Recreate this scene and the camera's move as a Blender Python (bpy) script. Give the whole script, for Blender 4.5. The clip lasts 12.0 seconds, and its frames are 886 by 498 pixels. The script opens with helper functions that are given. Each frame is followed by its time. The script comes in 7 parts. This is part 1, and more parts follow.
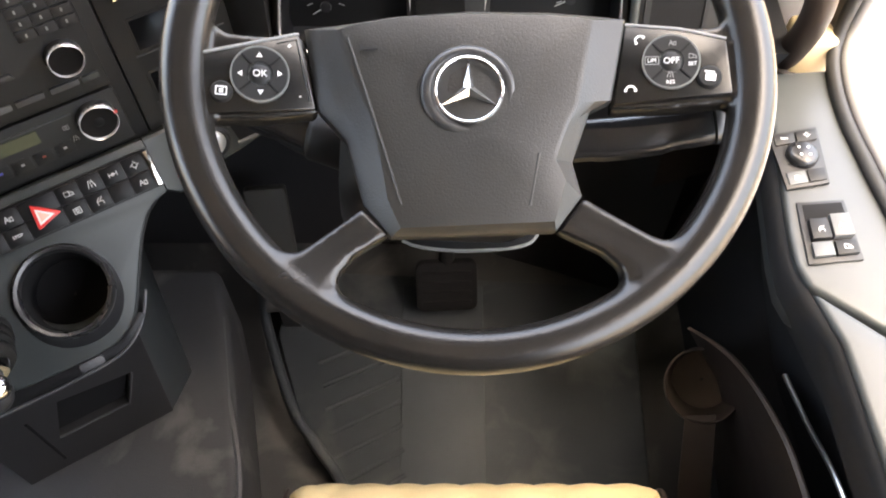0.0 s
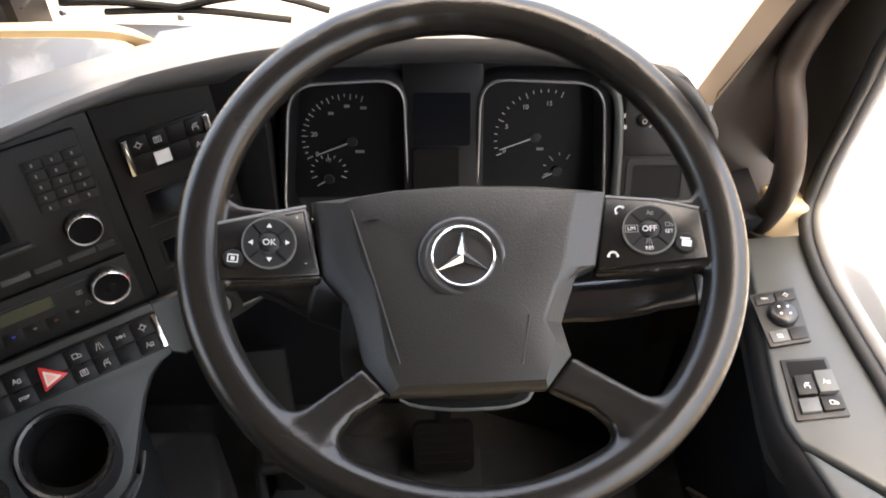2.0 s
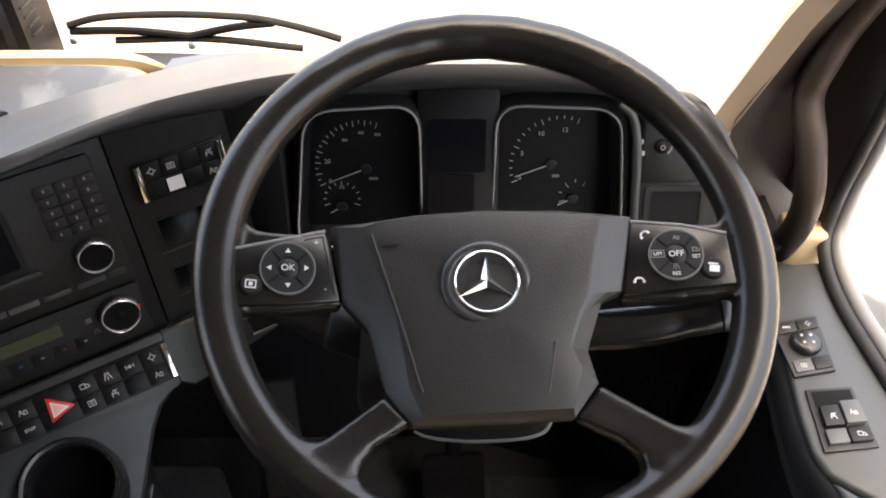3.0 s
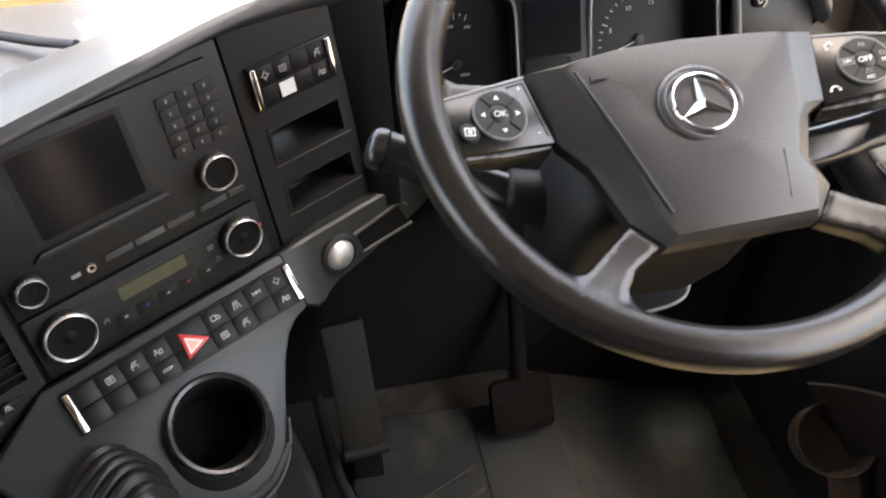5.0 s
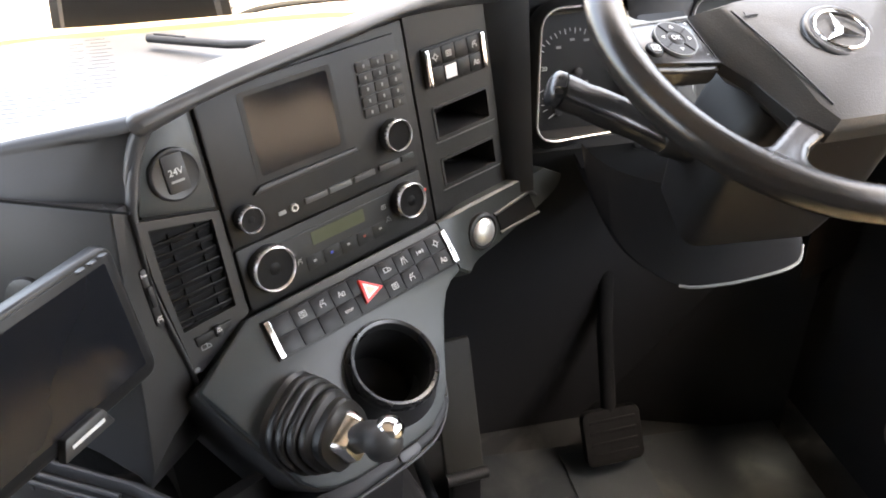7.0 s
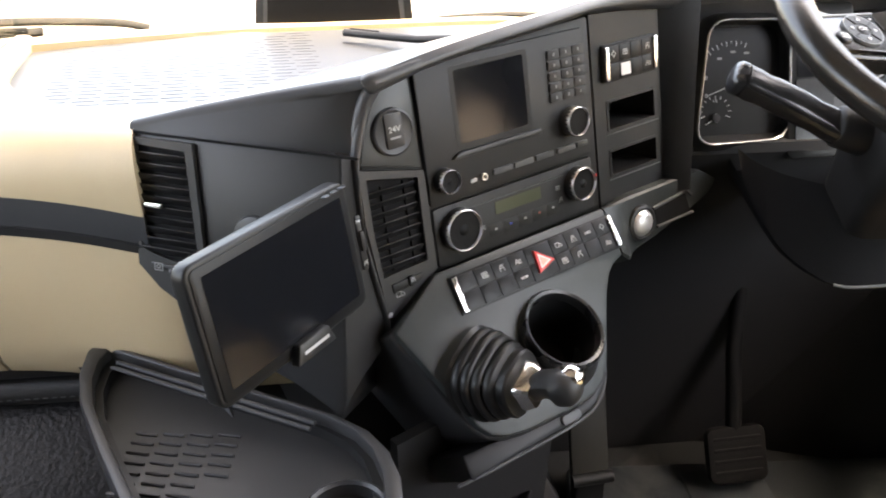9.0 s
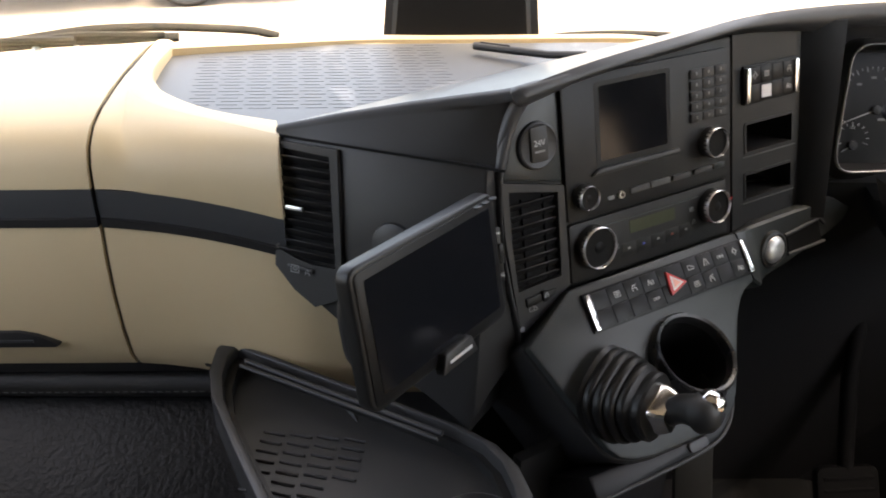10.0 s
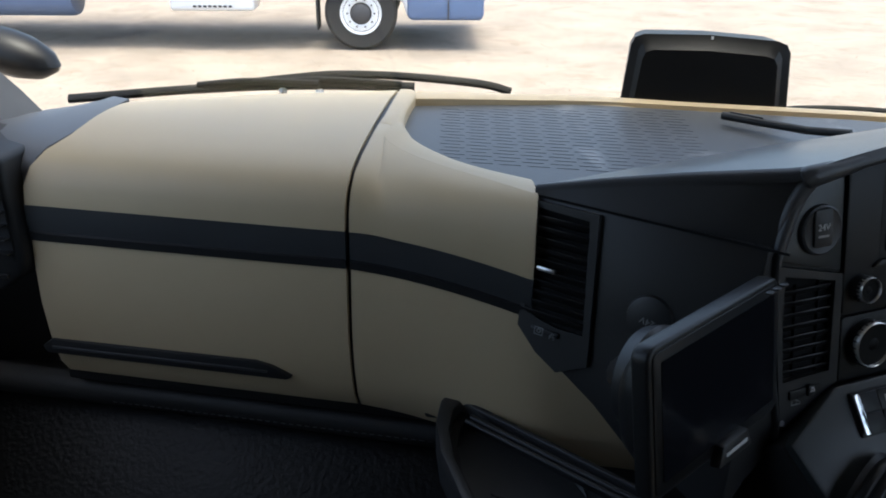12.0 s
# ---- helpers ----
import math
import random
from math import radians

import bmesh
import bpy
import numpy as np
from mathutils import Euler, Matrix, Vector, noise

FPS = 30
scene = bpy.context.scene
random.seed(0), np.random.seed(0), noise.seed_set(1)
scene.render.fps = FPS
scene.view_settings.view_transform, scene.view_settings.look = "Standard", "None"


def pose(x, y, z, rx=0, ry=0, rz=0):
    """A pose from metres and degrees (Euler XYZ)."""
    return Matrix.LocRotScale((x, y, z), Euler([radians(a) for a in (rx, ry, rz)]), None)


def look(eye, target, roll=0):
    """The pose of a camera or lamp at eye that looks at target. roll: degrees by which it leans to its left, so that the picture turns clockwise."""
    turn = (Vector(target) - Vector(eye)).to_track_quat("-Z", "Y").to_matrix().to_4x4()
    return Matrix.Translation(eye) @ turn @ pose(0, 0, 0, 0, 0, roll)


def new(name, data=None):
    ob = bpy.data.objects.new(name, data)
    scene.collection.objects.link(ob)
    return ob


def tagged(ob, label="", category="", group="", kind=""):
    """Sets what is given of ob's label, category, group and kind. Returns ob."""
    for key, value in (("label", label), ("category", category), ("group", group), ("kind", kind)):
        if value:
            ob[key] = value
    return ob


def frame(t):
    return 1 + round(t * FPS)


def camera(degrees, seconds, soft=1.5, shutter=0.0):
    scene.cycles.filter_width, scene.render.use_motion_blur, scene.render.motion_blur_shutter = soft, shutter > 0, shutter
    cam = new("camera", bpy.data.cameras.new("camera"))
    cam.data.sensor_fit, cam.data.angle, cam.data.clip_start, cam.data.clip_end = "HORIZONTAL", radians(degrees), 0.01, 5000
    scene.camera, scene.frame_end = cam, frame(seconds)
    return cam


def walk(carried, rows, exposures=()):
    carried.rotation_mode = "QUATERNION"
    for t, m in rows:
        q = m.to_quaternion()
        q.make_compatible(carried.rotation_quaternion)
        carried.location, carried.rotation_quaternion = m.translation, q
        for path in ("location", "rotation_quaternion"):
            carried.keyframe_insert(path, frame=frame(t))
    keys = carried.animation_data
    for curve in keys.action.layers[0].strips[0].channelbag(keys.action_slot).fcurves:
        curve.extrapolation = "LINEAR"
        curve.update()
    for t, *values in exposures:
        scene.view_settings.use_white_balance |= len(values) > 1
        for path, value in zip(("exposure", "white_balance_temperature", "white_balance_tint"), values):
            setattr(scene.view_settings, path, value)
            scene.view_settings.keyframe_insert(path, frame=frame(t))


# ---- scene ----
cam = camera(56.2, 12.0, soft=1.8, shutter=0.3)
METRES, EYE, TILT, LEAN, TURN = 1.04, 1.41, -57.0, 0.0, 0.0
ROWS = [
    (0.0, 0.0, 0.0, 0.0, 0.0, 0.0, 0.0),
    (0.5, 0.0034, -0.0148, 0.0011, -0.07, 3.42, 0.12),
    (1.0, 0.0021, -0.0229, -0.0003, -0.16, 6.36, 0.25),
    (1.5, -0.0011, -0.0288, -0.0017, -0.21, 8.99, 0.33),
    (2.0, 0.0, -0.0344, -0.0026, -0.22, 11.01, 0.38),
    (2.5, -0.0005, -0.0334, -0.0039, -0.26, 12.71, 0.41),
    (3.0, -0.0173, -0.0191, -0.0054, -0.25, 13.3, 0.41),
    (5.0, -0.2542, 0.0383, -0.0878, -4.97, 12.52, 9.66),
    (5.5, -0.3365, 0.0512, -0.1256, -5.73, 12.12, 10.91),
    (6.0, -0.4153, 0.0177, -0.175, -5.71, 14.02, 11.06),
    (6.5, -0.4412, 0.0243, -0.2273, -5.73, 19.38, 11.07),
    (8.5, -0.5473, 0.0149, -0.3787, -3.19, 27.34, 6.68),
    (9.0, -0.5842, 0.02, -0.3816, -2.15, 28.08, 4.9),
    (9.5, -0.6221, 0.0243, -0.3829, -0.7, 28.9, 2.44),
    (10.0, -0.656, 0.0258, -0.3802, 0.43, 29.36, 0.23),
    (10.5, -0.6904, 0.0277, -0.3729, 1.81, 29.96, -2.29),
    (11.0, -0.7228, 0.0238, -0.3697, 2.95, 30.67, -4.55),
    (11.5, -0.7568, 0.0189, -0.3659, 4.26, 31.59, -7.03),
    (12.0, -0.7772, 0.0273, -0.3658, 5.56, 32.27, -9.32),
]
walk(cam, [(t, pose(0, 0, EYE, TILT, LEAN, TURN) @ pose(METRES * x, METRES * y, METRES * z, 90 + pitch, roll, yaw)) for t, x, y, z, yaw, pitch, roll in ROWS],
     exposures=((0.0, 4.80, 8250, 10), (1.0, 4.52, 8250, 10), (2.0, 3.92, 8150, 10), (2.5, 3.52, 8050, 10), (3.0, 3.52, 8050, 10), (5.0, 4.52, 8400, 10), (5.5, 4.95, 8450, 10), (6.5, 5.16, 8450, 10), (8.5, 5.12, 8600, 10), (9.5, 4.29, 8700, 10), (10.5, 3.47, 8300, 10), (11.0, 3.07, 7900, 8), (11.5, 2.45, 7050, 5), (12.0, 2.15, 6350, 2)))

# ---- world and sun: a bright hazy day, the sun behind thin cloud ----
world = bpy.data.worlds.new("sky")
scene.world = world
world.use_nodes = True
wn = world.node_tree.nodes
sky = wn.new("ShaderNodeTexSky")
sky.sky_type, sky.sun_disc = "NISHITA", False
sky.sun_elevation, sky.sun_rotation = radians(81), radians(125)
sky.dust_density, sky.air_density = 5.0, 0.8
wn["Background"].inputs["Strength"].default_value = 0.15
world.node_tree.links.new(sky.outputs[0], wn["Background"].inputs["Color"])
sun = new("sun", bpy.data.lights.new("sun", "SUN"))
sun.data.energy, sun.data.angle, sun.data.color = 0.5, radians(12), (1.0, 0.95, 0.88)
sun.matrix_world = look((0, 0, 20), (-0.5, 0.9, 10.49))


# ---- materials ----
def material(name, color, rough=0.5, metal=0.0, vary=0.12, grain=900.0, bump=0.15, stain=14.0, spec=0.5, coat=0.0, dust=0.0):
    """Grain relief, a fine and a coarse variation of tone, and a little dust that is lighter and rougher."""
    m = bpy.data.materials.new(name)
    m.use_nodes = True
    nt = m.node_tree
    N, L = nt.nodes, nt.links
    b = N["Principled BSDF"]
    b.inputs["Metallic"].default_value = metal
    b.inputs["Specular IOR Level"].default_value = spec
    b.inputs["Coat Weight"].default_value = coat
    co = N.new("ShaderNodeTexCoord")
    big = N.new("ShaderNodeTexNoise")
    big.inputs["Scale"].default_value, big.inputs["Detail"].default_value = stain, 5
    fine = N.new("ShaderNodeTexNoise")
    fine.inputs["Scale"].default_value, fine.inputs["Detail"].default_value = grain, 2
    L.new(co.outputs["Object"], big.inputs["Vector"])
    L.new(co.outputs["Object"], fine.inputs["Vector"])
    mix = N.new("ShaderNodeMix")
    mix.data_type = "RGBA"
    lo = [c * (1 - vary) for c in color]
    hi = [min(1, c * (1 + vary) + dust) for c in color]
    mix.inputs["A"].default_value, mix.inputs["B"].default_value = (*lo, 1), (*hi, 1)
    L.new(big.outputs["Fac"], mix.inputs["Factor"])
    L.new(mix.outputs["Result"], b.inputs["Base Color"])
    ramp = N.new("ShaderNodeMapRange")
    ramp.inputs["From Min"].default_value, ramp.inputs["From Max"].default_value = 0.3, 0.7
    ramp.inputs["To Min"].default_value, ramp.inputs["To Max"].default_value = max(0.02, rough - 0.025), min(1, rough + 0.025)
    L.new(big.outputs["Fac"], ramp.inputs["Value"])
    L.new(ramp.outputs["Result"], b.inputs["Roughness"])
    if bump:
        bp = N.new("ShaderNodeBump")
        bp.inputs["Strength"].default_value, bp.inputs["Distance"].default_value = bump, 0.0006
        L.new(fine.outputs["Fac"], bp.inputs["Height"])
        L.new(bp.outputs["Normal"], b.inputs["Normal"])
    return m


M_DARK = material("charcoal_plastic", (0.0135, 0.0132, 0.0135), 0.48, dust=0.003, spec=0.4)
# the pad's top, with the skylight on it put into a lighter colour
M_PADLIT = material("soft_dash_plastic_lit", (0.095, 0.095, 0.096), 0.33, dust=0.004, bump=0.2, spec=1.0)
M_TOPMAT = material("ribbed_mat", (0.070, 0.074, 0.078), 0.45, dust=0.015, bump=0.25, spec=0.5)
M_PANEL = material("panel_plastic", (0.009, 0.009, 0.0092), 0.5, spec=0.3)
M_GREY = material("grey_console_plastic", (0.021, 0.0245, 0.0245), 0.42, dust=0.003, spec=0.42)
M_LEDGE = material("grey_ledge_plastic", (0.027, 0.031, 0.031), 0.42, dust=0.003, spec=0.6)
M_SHROUD = material("shroud_black", (0.009, 0.0084, 0.0082), 0.5, spec=0.18)
M_BLACK = material("black_plastic", (0.014, 0.014, 0.015), 0.42, spec=0.4)
M_RUBBER = material("black_rubber", (0.012, 0.012, 0.012), 0.6, bump=0.2)
M_CARPET = material("rubber_floor", (0.023, 0.0235, 0.0245), 0.72, grain=400, bump=0.5, dust=0.008)
M_BEIGE = material("beige_plastic", (0.49, 0.388, 0.242), 0.46, vary=0.05, bump=0.2)
M_STRIP = material("slate_strip", (0.036, 0.038, 0.041), 0.36)
M_LEATHER = material("wheel_leather", (0.011, 0.0096, 0.0084), 0.25, grain=700, bump=0.22, dust=0.002, spec=0.45)
M_HUB = material("hub_leather", (0.0190, 0.0184, 0.0168), 0.39, grain=700, bump=0.4, dust=0.005, spec=0.40)
M_HUBEDGE = material("hub_edge", (0.10, 0.105, 0.10), 0.42, dust=0.01)
M_CHROME = material("chrome", (0.78, 0.78, 0.78), 0.14, metal=1.0, vary=0.04, bump=0.0)
M_SATIN = material("satin_metal", (0.62, 0.62, 0.62), 0.3, metal=1.0, vary=0.05, bump=0.0)
M_WHITE = material("white_print", (0.62, 0.62, 0.61), 0.5, vary=0.03, bump=0.0)
M_DIM = material("grey_print", (0.21, 0.21, 0.21), 0.5, vary=0.03, bump=0.0)
M_RED = material("red_plastic", (0.55, 0.03, 0.03), 0.35, vary=0.05, bump=0.0)
M_SEAT = material("beige_leather", (0.44, 0.335, 0.175), 0.5, grain=500, bump=0.4, vary=0.1)
M_TRIM = material("cab_trim", (0.20, 0.195, 0.185), 0.8, bump=0.3)
# tones of unseen cab surfaces, picked for the light they throw back
M_LINER = material("headliner", (0.34, 0.33, 0.31), 0.85, bump=0.3)
M_HEADER = material("header_trim", (0.055, 0.053, 0.05), 0.8, bump=0.3)
M_BIN = material("brown_bin", (0.050, 0.036, 0.026), 0.5)
M_TAN = material("tan_plastic", (0.034, 0.0255, 0.0195), 0.55)
M_SAND = material("sandy_gravel", (0.28, 0.23, 0.183), 0.95, vary=0.45, grain=9, bump=1.0, stain=1.3)
M_TRUCKWHITE = material("truck_white", (0.72, 0.74, 0.76), 0.35, vary=0.04, bump=0.0)
M_TRUCKBLUE = material("truck_blue", (0.10, 0.15, 0.27), 0.35, vary=0.08, bump=0.0)
M_TYRE = material("tyre_rubber", (0.025, 0.025, 0.025), 0.85, grain=60, bump=0.4)
M_LCD = material("lcd_glass", (0.055, 0.062, 0.040), 0.25, bump=0.0)
M_SCREEN = material("screen_glass", (0.006, 0.0065, 0.008), 0.14, bump=0.0, vary=0.05, spec=0.2)
M_METAL = material("chassis_metal", (0.05, 0.05, 0.055), 0.6)

M_WIPER = material("wiper_black", (0.006, 0.006, 0.006), 0.55, bump=0.1, spec=0.15)
M_SATINBLACK = material("satin_black", (0.014, 0.014, 0.015), 0.28, bump=0.05)
M_GREYLIGHT = material("pale_grey_rubber", (0.20, 0.20, 0.20), 0.5)
M_GREYDARK = material("dark_grey_plastic", (0.04, 0.04, 0.042), 0.5)
M_BROWN = material("dark_brown_trim", (0.024, 0.0172, 0.0138), 0.5, bump=0.2, spec=0.25)
M_STONE = material("pebbles", (0.27, 0.20, 0.15), 0.9, vary=0.3)
M_MAT = material("moulded_mat", (0.023, 0.028, 0.033), 0.7, grain=300, bump=0.4, dust=0.008, spec=0.3)
M_HEEL = material("worn_heel_pad", (0.030, 0.036, 0.042), 0.65, grain=300, bump=0.4, dust=0.010, spec=0.3)
M_OLIVE = material("olive_plate", (0.022, 0.0205, 0.016), 0.6, dust=0.006)
M_CRINKLE = material("crinkled_cover", (0.004, 0.004, 0.004), 0.42, spec=0.18, grain=130, bump=0.3, stain=10)
M_CRINKLE.node_tree.nodes["Bump"].inputs["Distance"].default_value = 0.004

M_BLACKFACE = material("dial_black", (0.007, 0.007, 0.0075), 0.4, bump=0.0, spec=0.25)
# black for rubber and covers, also the painted shade of recesses
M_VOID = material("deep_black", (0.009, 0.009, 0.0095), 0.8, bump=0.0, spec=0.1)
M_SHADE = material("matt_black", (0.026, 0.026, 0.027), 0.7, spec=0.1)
M_BLUE = material("blue_print", (0.02, 0.04, 0.30), 0.4, bump=0.0)
M_REDDIM = material("dim_red_print", (0.20, 0.03, 0.02), 0.4, bump=0.0)
M_PALERED = material("pale_red_print", (0.75, 0.35, 0.28), 0.4, bump=0.0)
M_SILVER = material("silver_paint", (0.72, 0.72, 0.71), 0.22, metal=0.7, vary=0.04, bump=0.0)
M_TABLET = material("tablet_casing", (0.011, 0.011, 0.0112), 0.40, bump=0.1, spec=0.28)
M_GLOSSPAD = material("pad_black", (0.006, 0.006, 0.006), 0.25, bump=0.0)
M_BADGE = material("badge_dark", (0.03, 0.03, 0.03), 0.3, bump=0.0)
M_DIMKEY = material("pale_key", (0.070, 0.073, 0.073), 0.5, bump=0.05)

M_PILLARGREY = material("pillar_grey_plastic", (0.10, 0.105, 0.115), 0.5, dust=0.01)


def dusted(m, tint, scale, lo, hi, amount):
    """Dust or scuffs in ragged patches over a material."""
    N, L = m.node_tree.nodes, m.node_tree.links
    b = N["Principled BSDF"]
    co, no, rp, mx = N.new("ShaderNodeTexCoord"), N.new("ShaderNodeTexNoise"), N.new("ShaderNodeMapRange"), N.new("ShaderNodeMix")
    no.inputs["Scale"].default_value, no.inputs["Detail"].default_value, no.inputs["Distortion"].default_value = scale, 7, 0.6
    rp.inputs["From Min"].default_value, rp.inputs["From Max"].default_value, rp.inputs["To Max"].default_value = lo, hi, amount
    mx.data_type = "RGBA"
    L.new(co.outputs["Object"], no.inputs["Vector"])
    L.new(no.outputs["Fac"], rp.inputs["Value"])
    L.new(rp.outputs["Result"], mx.inputs["Factor"])
    L.new(b.inputs["Base Color"].links[0].from_socket, mx.inputs["A"])
    mx.inputs["B"].default_value = (*tint, 1)
    L.new(mx.outputs["Result"], b.inputs["Base Color"])


dusted(M_TOPMAT, (0.34, 0.34, 0.33), 9, 0.56, 0.74, 0.55)
dusted(M_CARPET, (0.13, 0.125, 0.115), 6, 0.54, 0.62, 0.42)
dusted(M_MAT, (0.13, 0.13, 0.12), 8, 0.52, 0.75, 0.4)
dusted(M_SAND, (0.16, 0.115, 0.08), 2.6, 0.52, 0.66, 0.4)
dusted(M_SAND, (0.13, 0.09, 0.065), 17, 0.58, 0.66, 0.45)
M_SLAT = material("slat_plastic", (0.010, 0.010, 0.0105), 0.34, bump=0.05, spec=0.5)
M_BELLOWS = material("bellows_rubber", (0.0075, 0.0072, 0.0072), 0.40, bump=0.15, spec=0.35)
M_KEY = material("switch_black", (0.0055, 0.0055, 0.006), 0.42, bump=0.05, spec=0.22)
M_KNOB = material("knob_black", (0.0055, 0.0055, 0.006), 0.5, bump=0.0, spec=0.12)
M_BUTTON = material("satin_button", (0.66, 0.66, 0.66), 0.42, metal=0.85, vary=0.05, bump=0.05)
M_STALK = material("stalk_black", (0.010, 0.010, 0.0105), 0.24, bump=0.08, spec=0.6)
M_TRAY = material("tray_plastic", (0.019, 0.019, 0.0195), 0.45, dust=0.004, spec=0.42)
M_FRAME = material("brown_grey_frame", (0.070, 0.061, 0.053), 0.55)
# the pad's plastic again, darker for the shade on its lip
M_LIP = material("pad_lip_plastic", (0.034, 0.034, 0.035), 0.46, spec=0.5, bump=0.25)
M_ICON = material("icon_print", (0.42, 0.42, 0.41), 0.5, vary=0.03, bump=0.0)
# lit tone of the driver's pillar
M_PILLARLIT = material("tan_pillar_lit", (0.26, 0.20, 0.15), 0.5)
M_GLASS = bpy.data.materials.new("clear_glass")
M_GLASS.use_nodes = True
gn, gl = M_GLASS.node_tree.nodes, M_GLASS.node_tree.links
gmix, gtr, ggl, gfr = gn.new("ShaderNodeMixShader"), gn.new("ShaderNodeBsdfTransparent"), gn.new("ShaderNodeBsdfGlossy"), gn.new("ShaderNodeLayerWeight")
gpow, gamt = gn.new("ShaderNodeMath"), gn.new("ShaderNodeMath")
gpow.operation, gamt.operation = "POWER", "MULTIPLY_ADD"
gfr.inputs["Blend"].default_value, gpow.inputs[1].default_value = 0.5, 4.0
gamt.inputs[1].default_value, gamt.inputs[2].default_value = 0.6, 0.03
ggl.inputs["Roughness"].default_value = 0.02
gtr.inputs["Color"].default_value = (0.96, 0.97, 0.965, 1)
gl.new(gfr.outputs["Facing"], gpow.inputs[0])
gl.new(gpow.outputs[0], gamt.inputs[0])
gl.new(gamt.outputs[0], gmix.inputs[0])
gl.new(gtr.outputs[0], gmix.inputs[1])
gl.new(ggl.outputs[0], gmix.inputs[2])
gl.new(gmix.outputs[0], gn["Material Output"].inputs["Surface"])


# ---- building helpers ----
def thing(name, at, label, category, group="", kind=""):
    ob = new(name)
    ob.empty_display_size = 0.05
    ob.location = at
    return tagged(ob, label, category, group, kind)


def part(name, bm, mat, parent=None, label="", smooth=40):
    me = bpy.data.meshes.new(name)
    bmesh.ops.recalc_face_normals(bm, faces=bm.faces)
    bm.to_mesh(me)
    bm.free()
    me.materials.append(mat)
    for p in me.polygons:
        p.use_smooth = True
    me.set_sharp_from_angle(angle=radians(smooth))
    ob = new(name, me)
    if parent is not None:
        ob.parent = parent
        if parent.type == "EMPTY":
            ob.matrix_parent_inverse = Matrix.Translation(parent.location).inverted()
    if label:
        ob["label"] = label
    return ob


def solid(name, bm, mat, label, category, group="", kind="", smooth=40):
    return tagged(part(name, bm, mat, None, "", smooth), label, category, group, kind)


def bevelled(bm, width, seg=2, angle=25):
    if width > 0:
        es = [e for e in bm.edges if len(e.link_faces) == 2 and e.calc_face_angle(0) > radians(angle)]
        bmesh.ops.bevel(bm, geom=es, offset=width, segments=seg, profile=0.5, affect="EDGES", clamp_overlap=True)
    return bm


def box(size, at=(0, 0, 0), m=None, bevel=0.002, seg=2, bm=None):
    b = bmesh.new()
    bmesh.ops.create_cube(b, size=1)
    bmesh.ops.transform(b, matrix=Matrix.Translation(at) @ Matrix.Diagonal((*size, 1)), verts=b.verts)
    bevelled(b, bevel, seg)
    return put(b, m, bm)


def put(b, m=None, into=None):
    """Moves b by m, and into another bmesh where one is given."""
    if m is not None:
        bmesh.ops.transform(b, matrix=m, verts=b.verts)
    if into is None:
        return b
    me = bpy.data.meshes.new("t")
    b.to_mesh(me)
    b.free()
    into.from_mesh(me)
    bpy.data.meshes.remove(me)
    return into


def prism(poly, d0, d1, m=None, bevel=0.0, seg=2, bm=None, angle=25, hole=None):
    """A flat outline (x, y) made solid from depth d0 to d1."""
    b = bmesh.new()
    lo = [b.verts.new((x, y, d0)) for x, y in poly]
    hi = [b.verts.new((x, y, d1)) for x, y in poly]
    b.faces.new(lo[::-1])
    b.faces.new(hi)
    n = len(poly)
    for i in range(n):
        b.faces.new((lo[i], lo[(i + 1) % n], hi[(i + 1) % n], hi[i]))
    bmesh.ops.recalc_face_normals(b, faces=b.faces)
    if hole is None:
        bevelled(b, bevel, seg, angle)
    else:
        cx, cy, r = hole
        es = [e for e in b.edges if len(e.link_faces) == 2 and e.calc_face_angle(0) > radians(angle) and min(math.hypot(v.co.x - cx, v.co.y - cy) for v in e.verts) > r * 1.05 and e not in slit_edges(b)]
        bmesh.ops.bevel(b, geom=es, offset=bevel, segments=seg, profile=0.5, affect="EDGES", clamp_overlap=True)
    return put(b, m, bm)


def slit_edges(b):
    """Edges that lie double, along the cut from an outline to its hole."""
    seen, twice = {}, set()
    for e in b.edges:
        k = tuple(sorted(tuple(round(c, 5) for c in v.co) for v in e.verts))
        if k in seen:
            twice.update((e, seen[k]))
        seen[k] = e
    return twice


def holed(poly, at, hole, n=40):
    """An outline joined by a cut at its corner number at with a round hole (x, y, radius)."""
    cx, cy, r = hole
    area = sum(poly[i - 1][0] * poly[i][1] - poly[i][0] * poly[i - 1][1] for i in range(len(poly)))
    px, py = poly[at]
    a0 = math.atan2(py - cy, px - cx)
    sg = -1 if area > 0 else 1
    c = [(cx + r * math.cos(a0 + sg * 2 * math.pi * k / n), cy + r * math.sin(a0 + sg * 2 * math.pi * k / n)) for k in range(n + 1)]
    return poly[:at + 1] + c + poly[at:]


def loft(loops, cap=True, closed=True, m=None, bm=None):
    """A skin over loops of equal length."""
    b = bmesh.new()
    rows = [[b.verts.new(p) for p in lp] for lp in loops]
    n = len(rows[0])
    for a, c in zip(rows, rows[1:]):
        for i in range(n if closed else n - 1):
            j = (i + 1) % n
            b.faces.new((a[i], a[j], c[j], c[i]))
    if cap and closed:
        b.faces.new(rows[0][::-1])
        b.faces.new(rows[-1])
    bmesh.ops.recalc_face_normals(b, faces=b.faces)
    return put(b, m, bm)


def lathe(profile, seg=40, m=None, bm=None, sx=1.0, cap=True):
    """Turns (radius, height) pairs about z."""
    loops = [[(r * math.cos(2 * math.pi * k / seg) * sx, r * math.sin(2 * math.pi * k / seg), z) for k in range(seg)] for r, z in profile]
    return loft(loops, cap, True, m, bm)


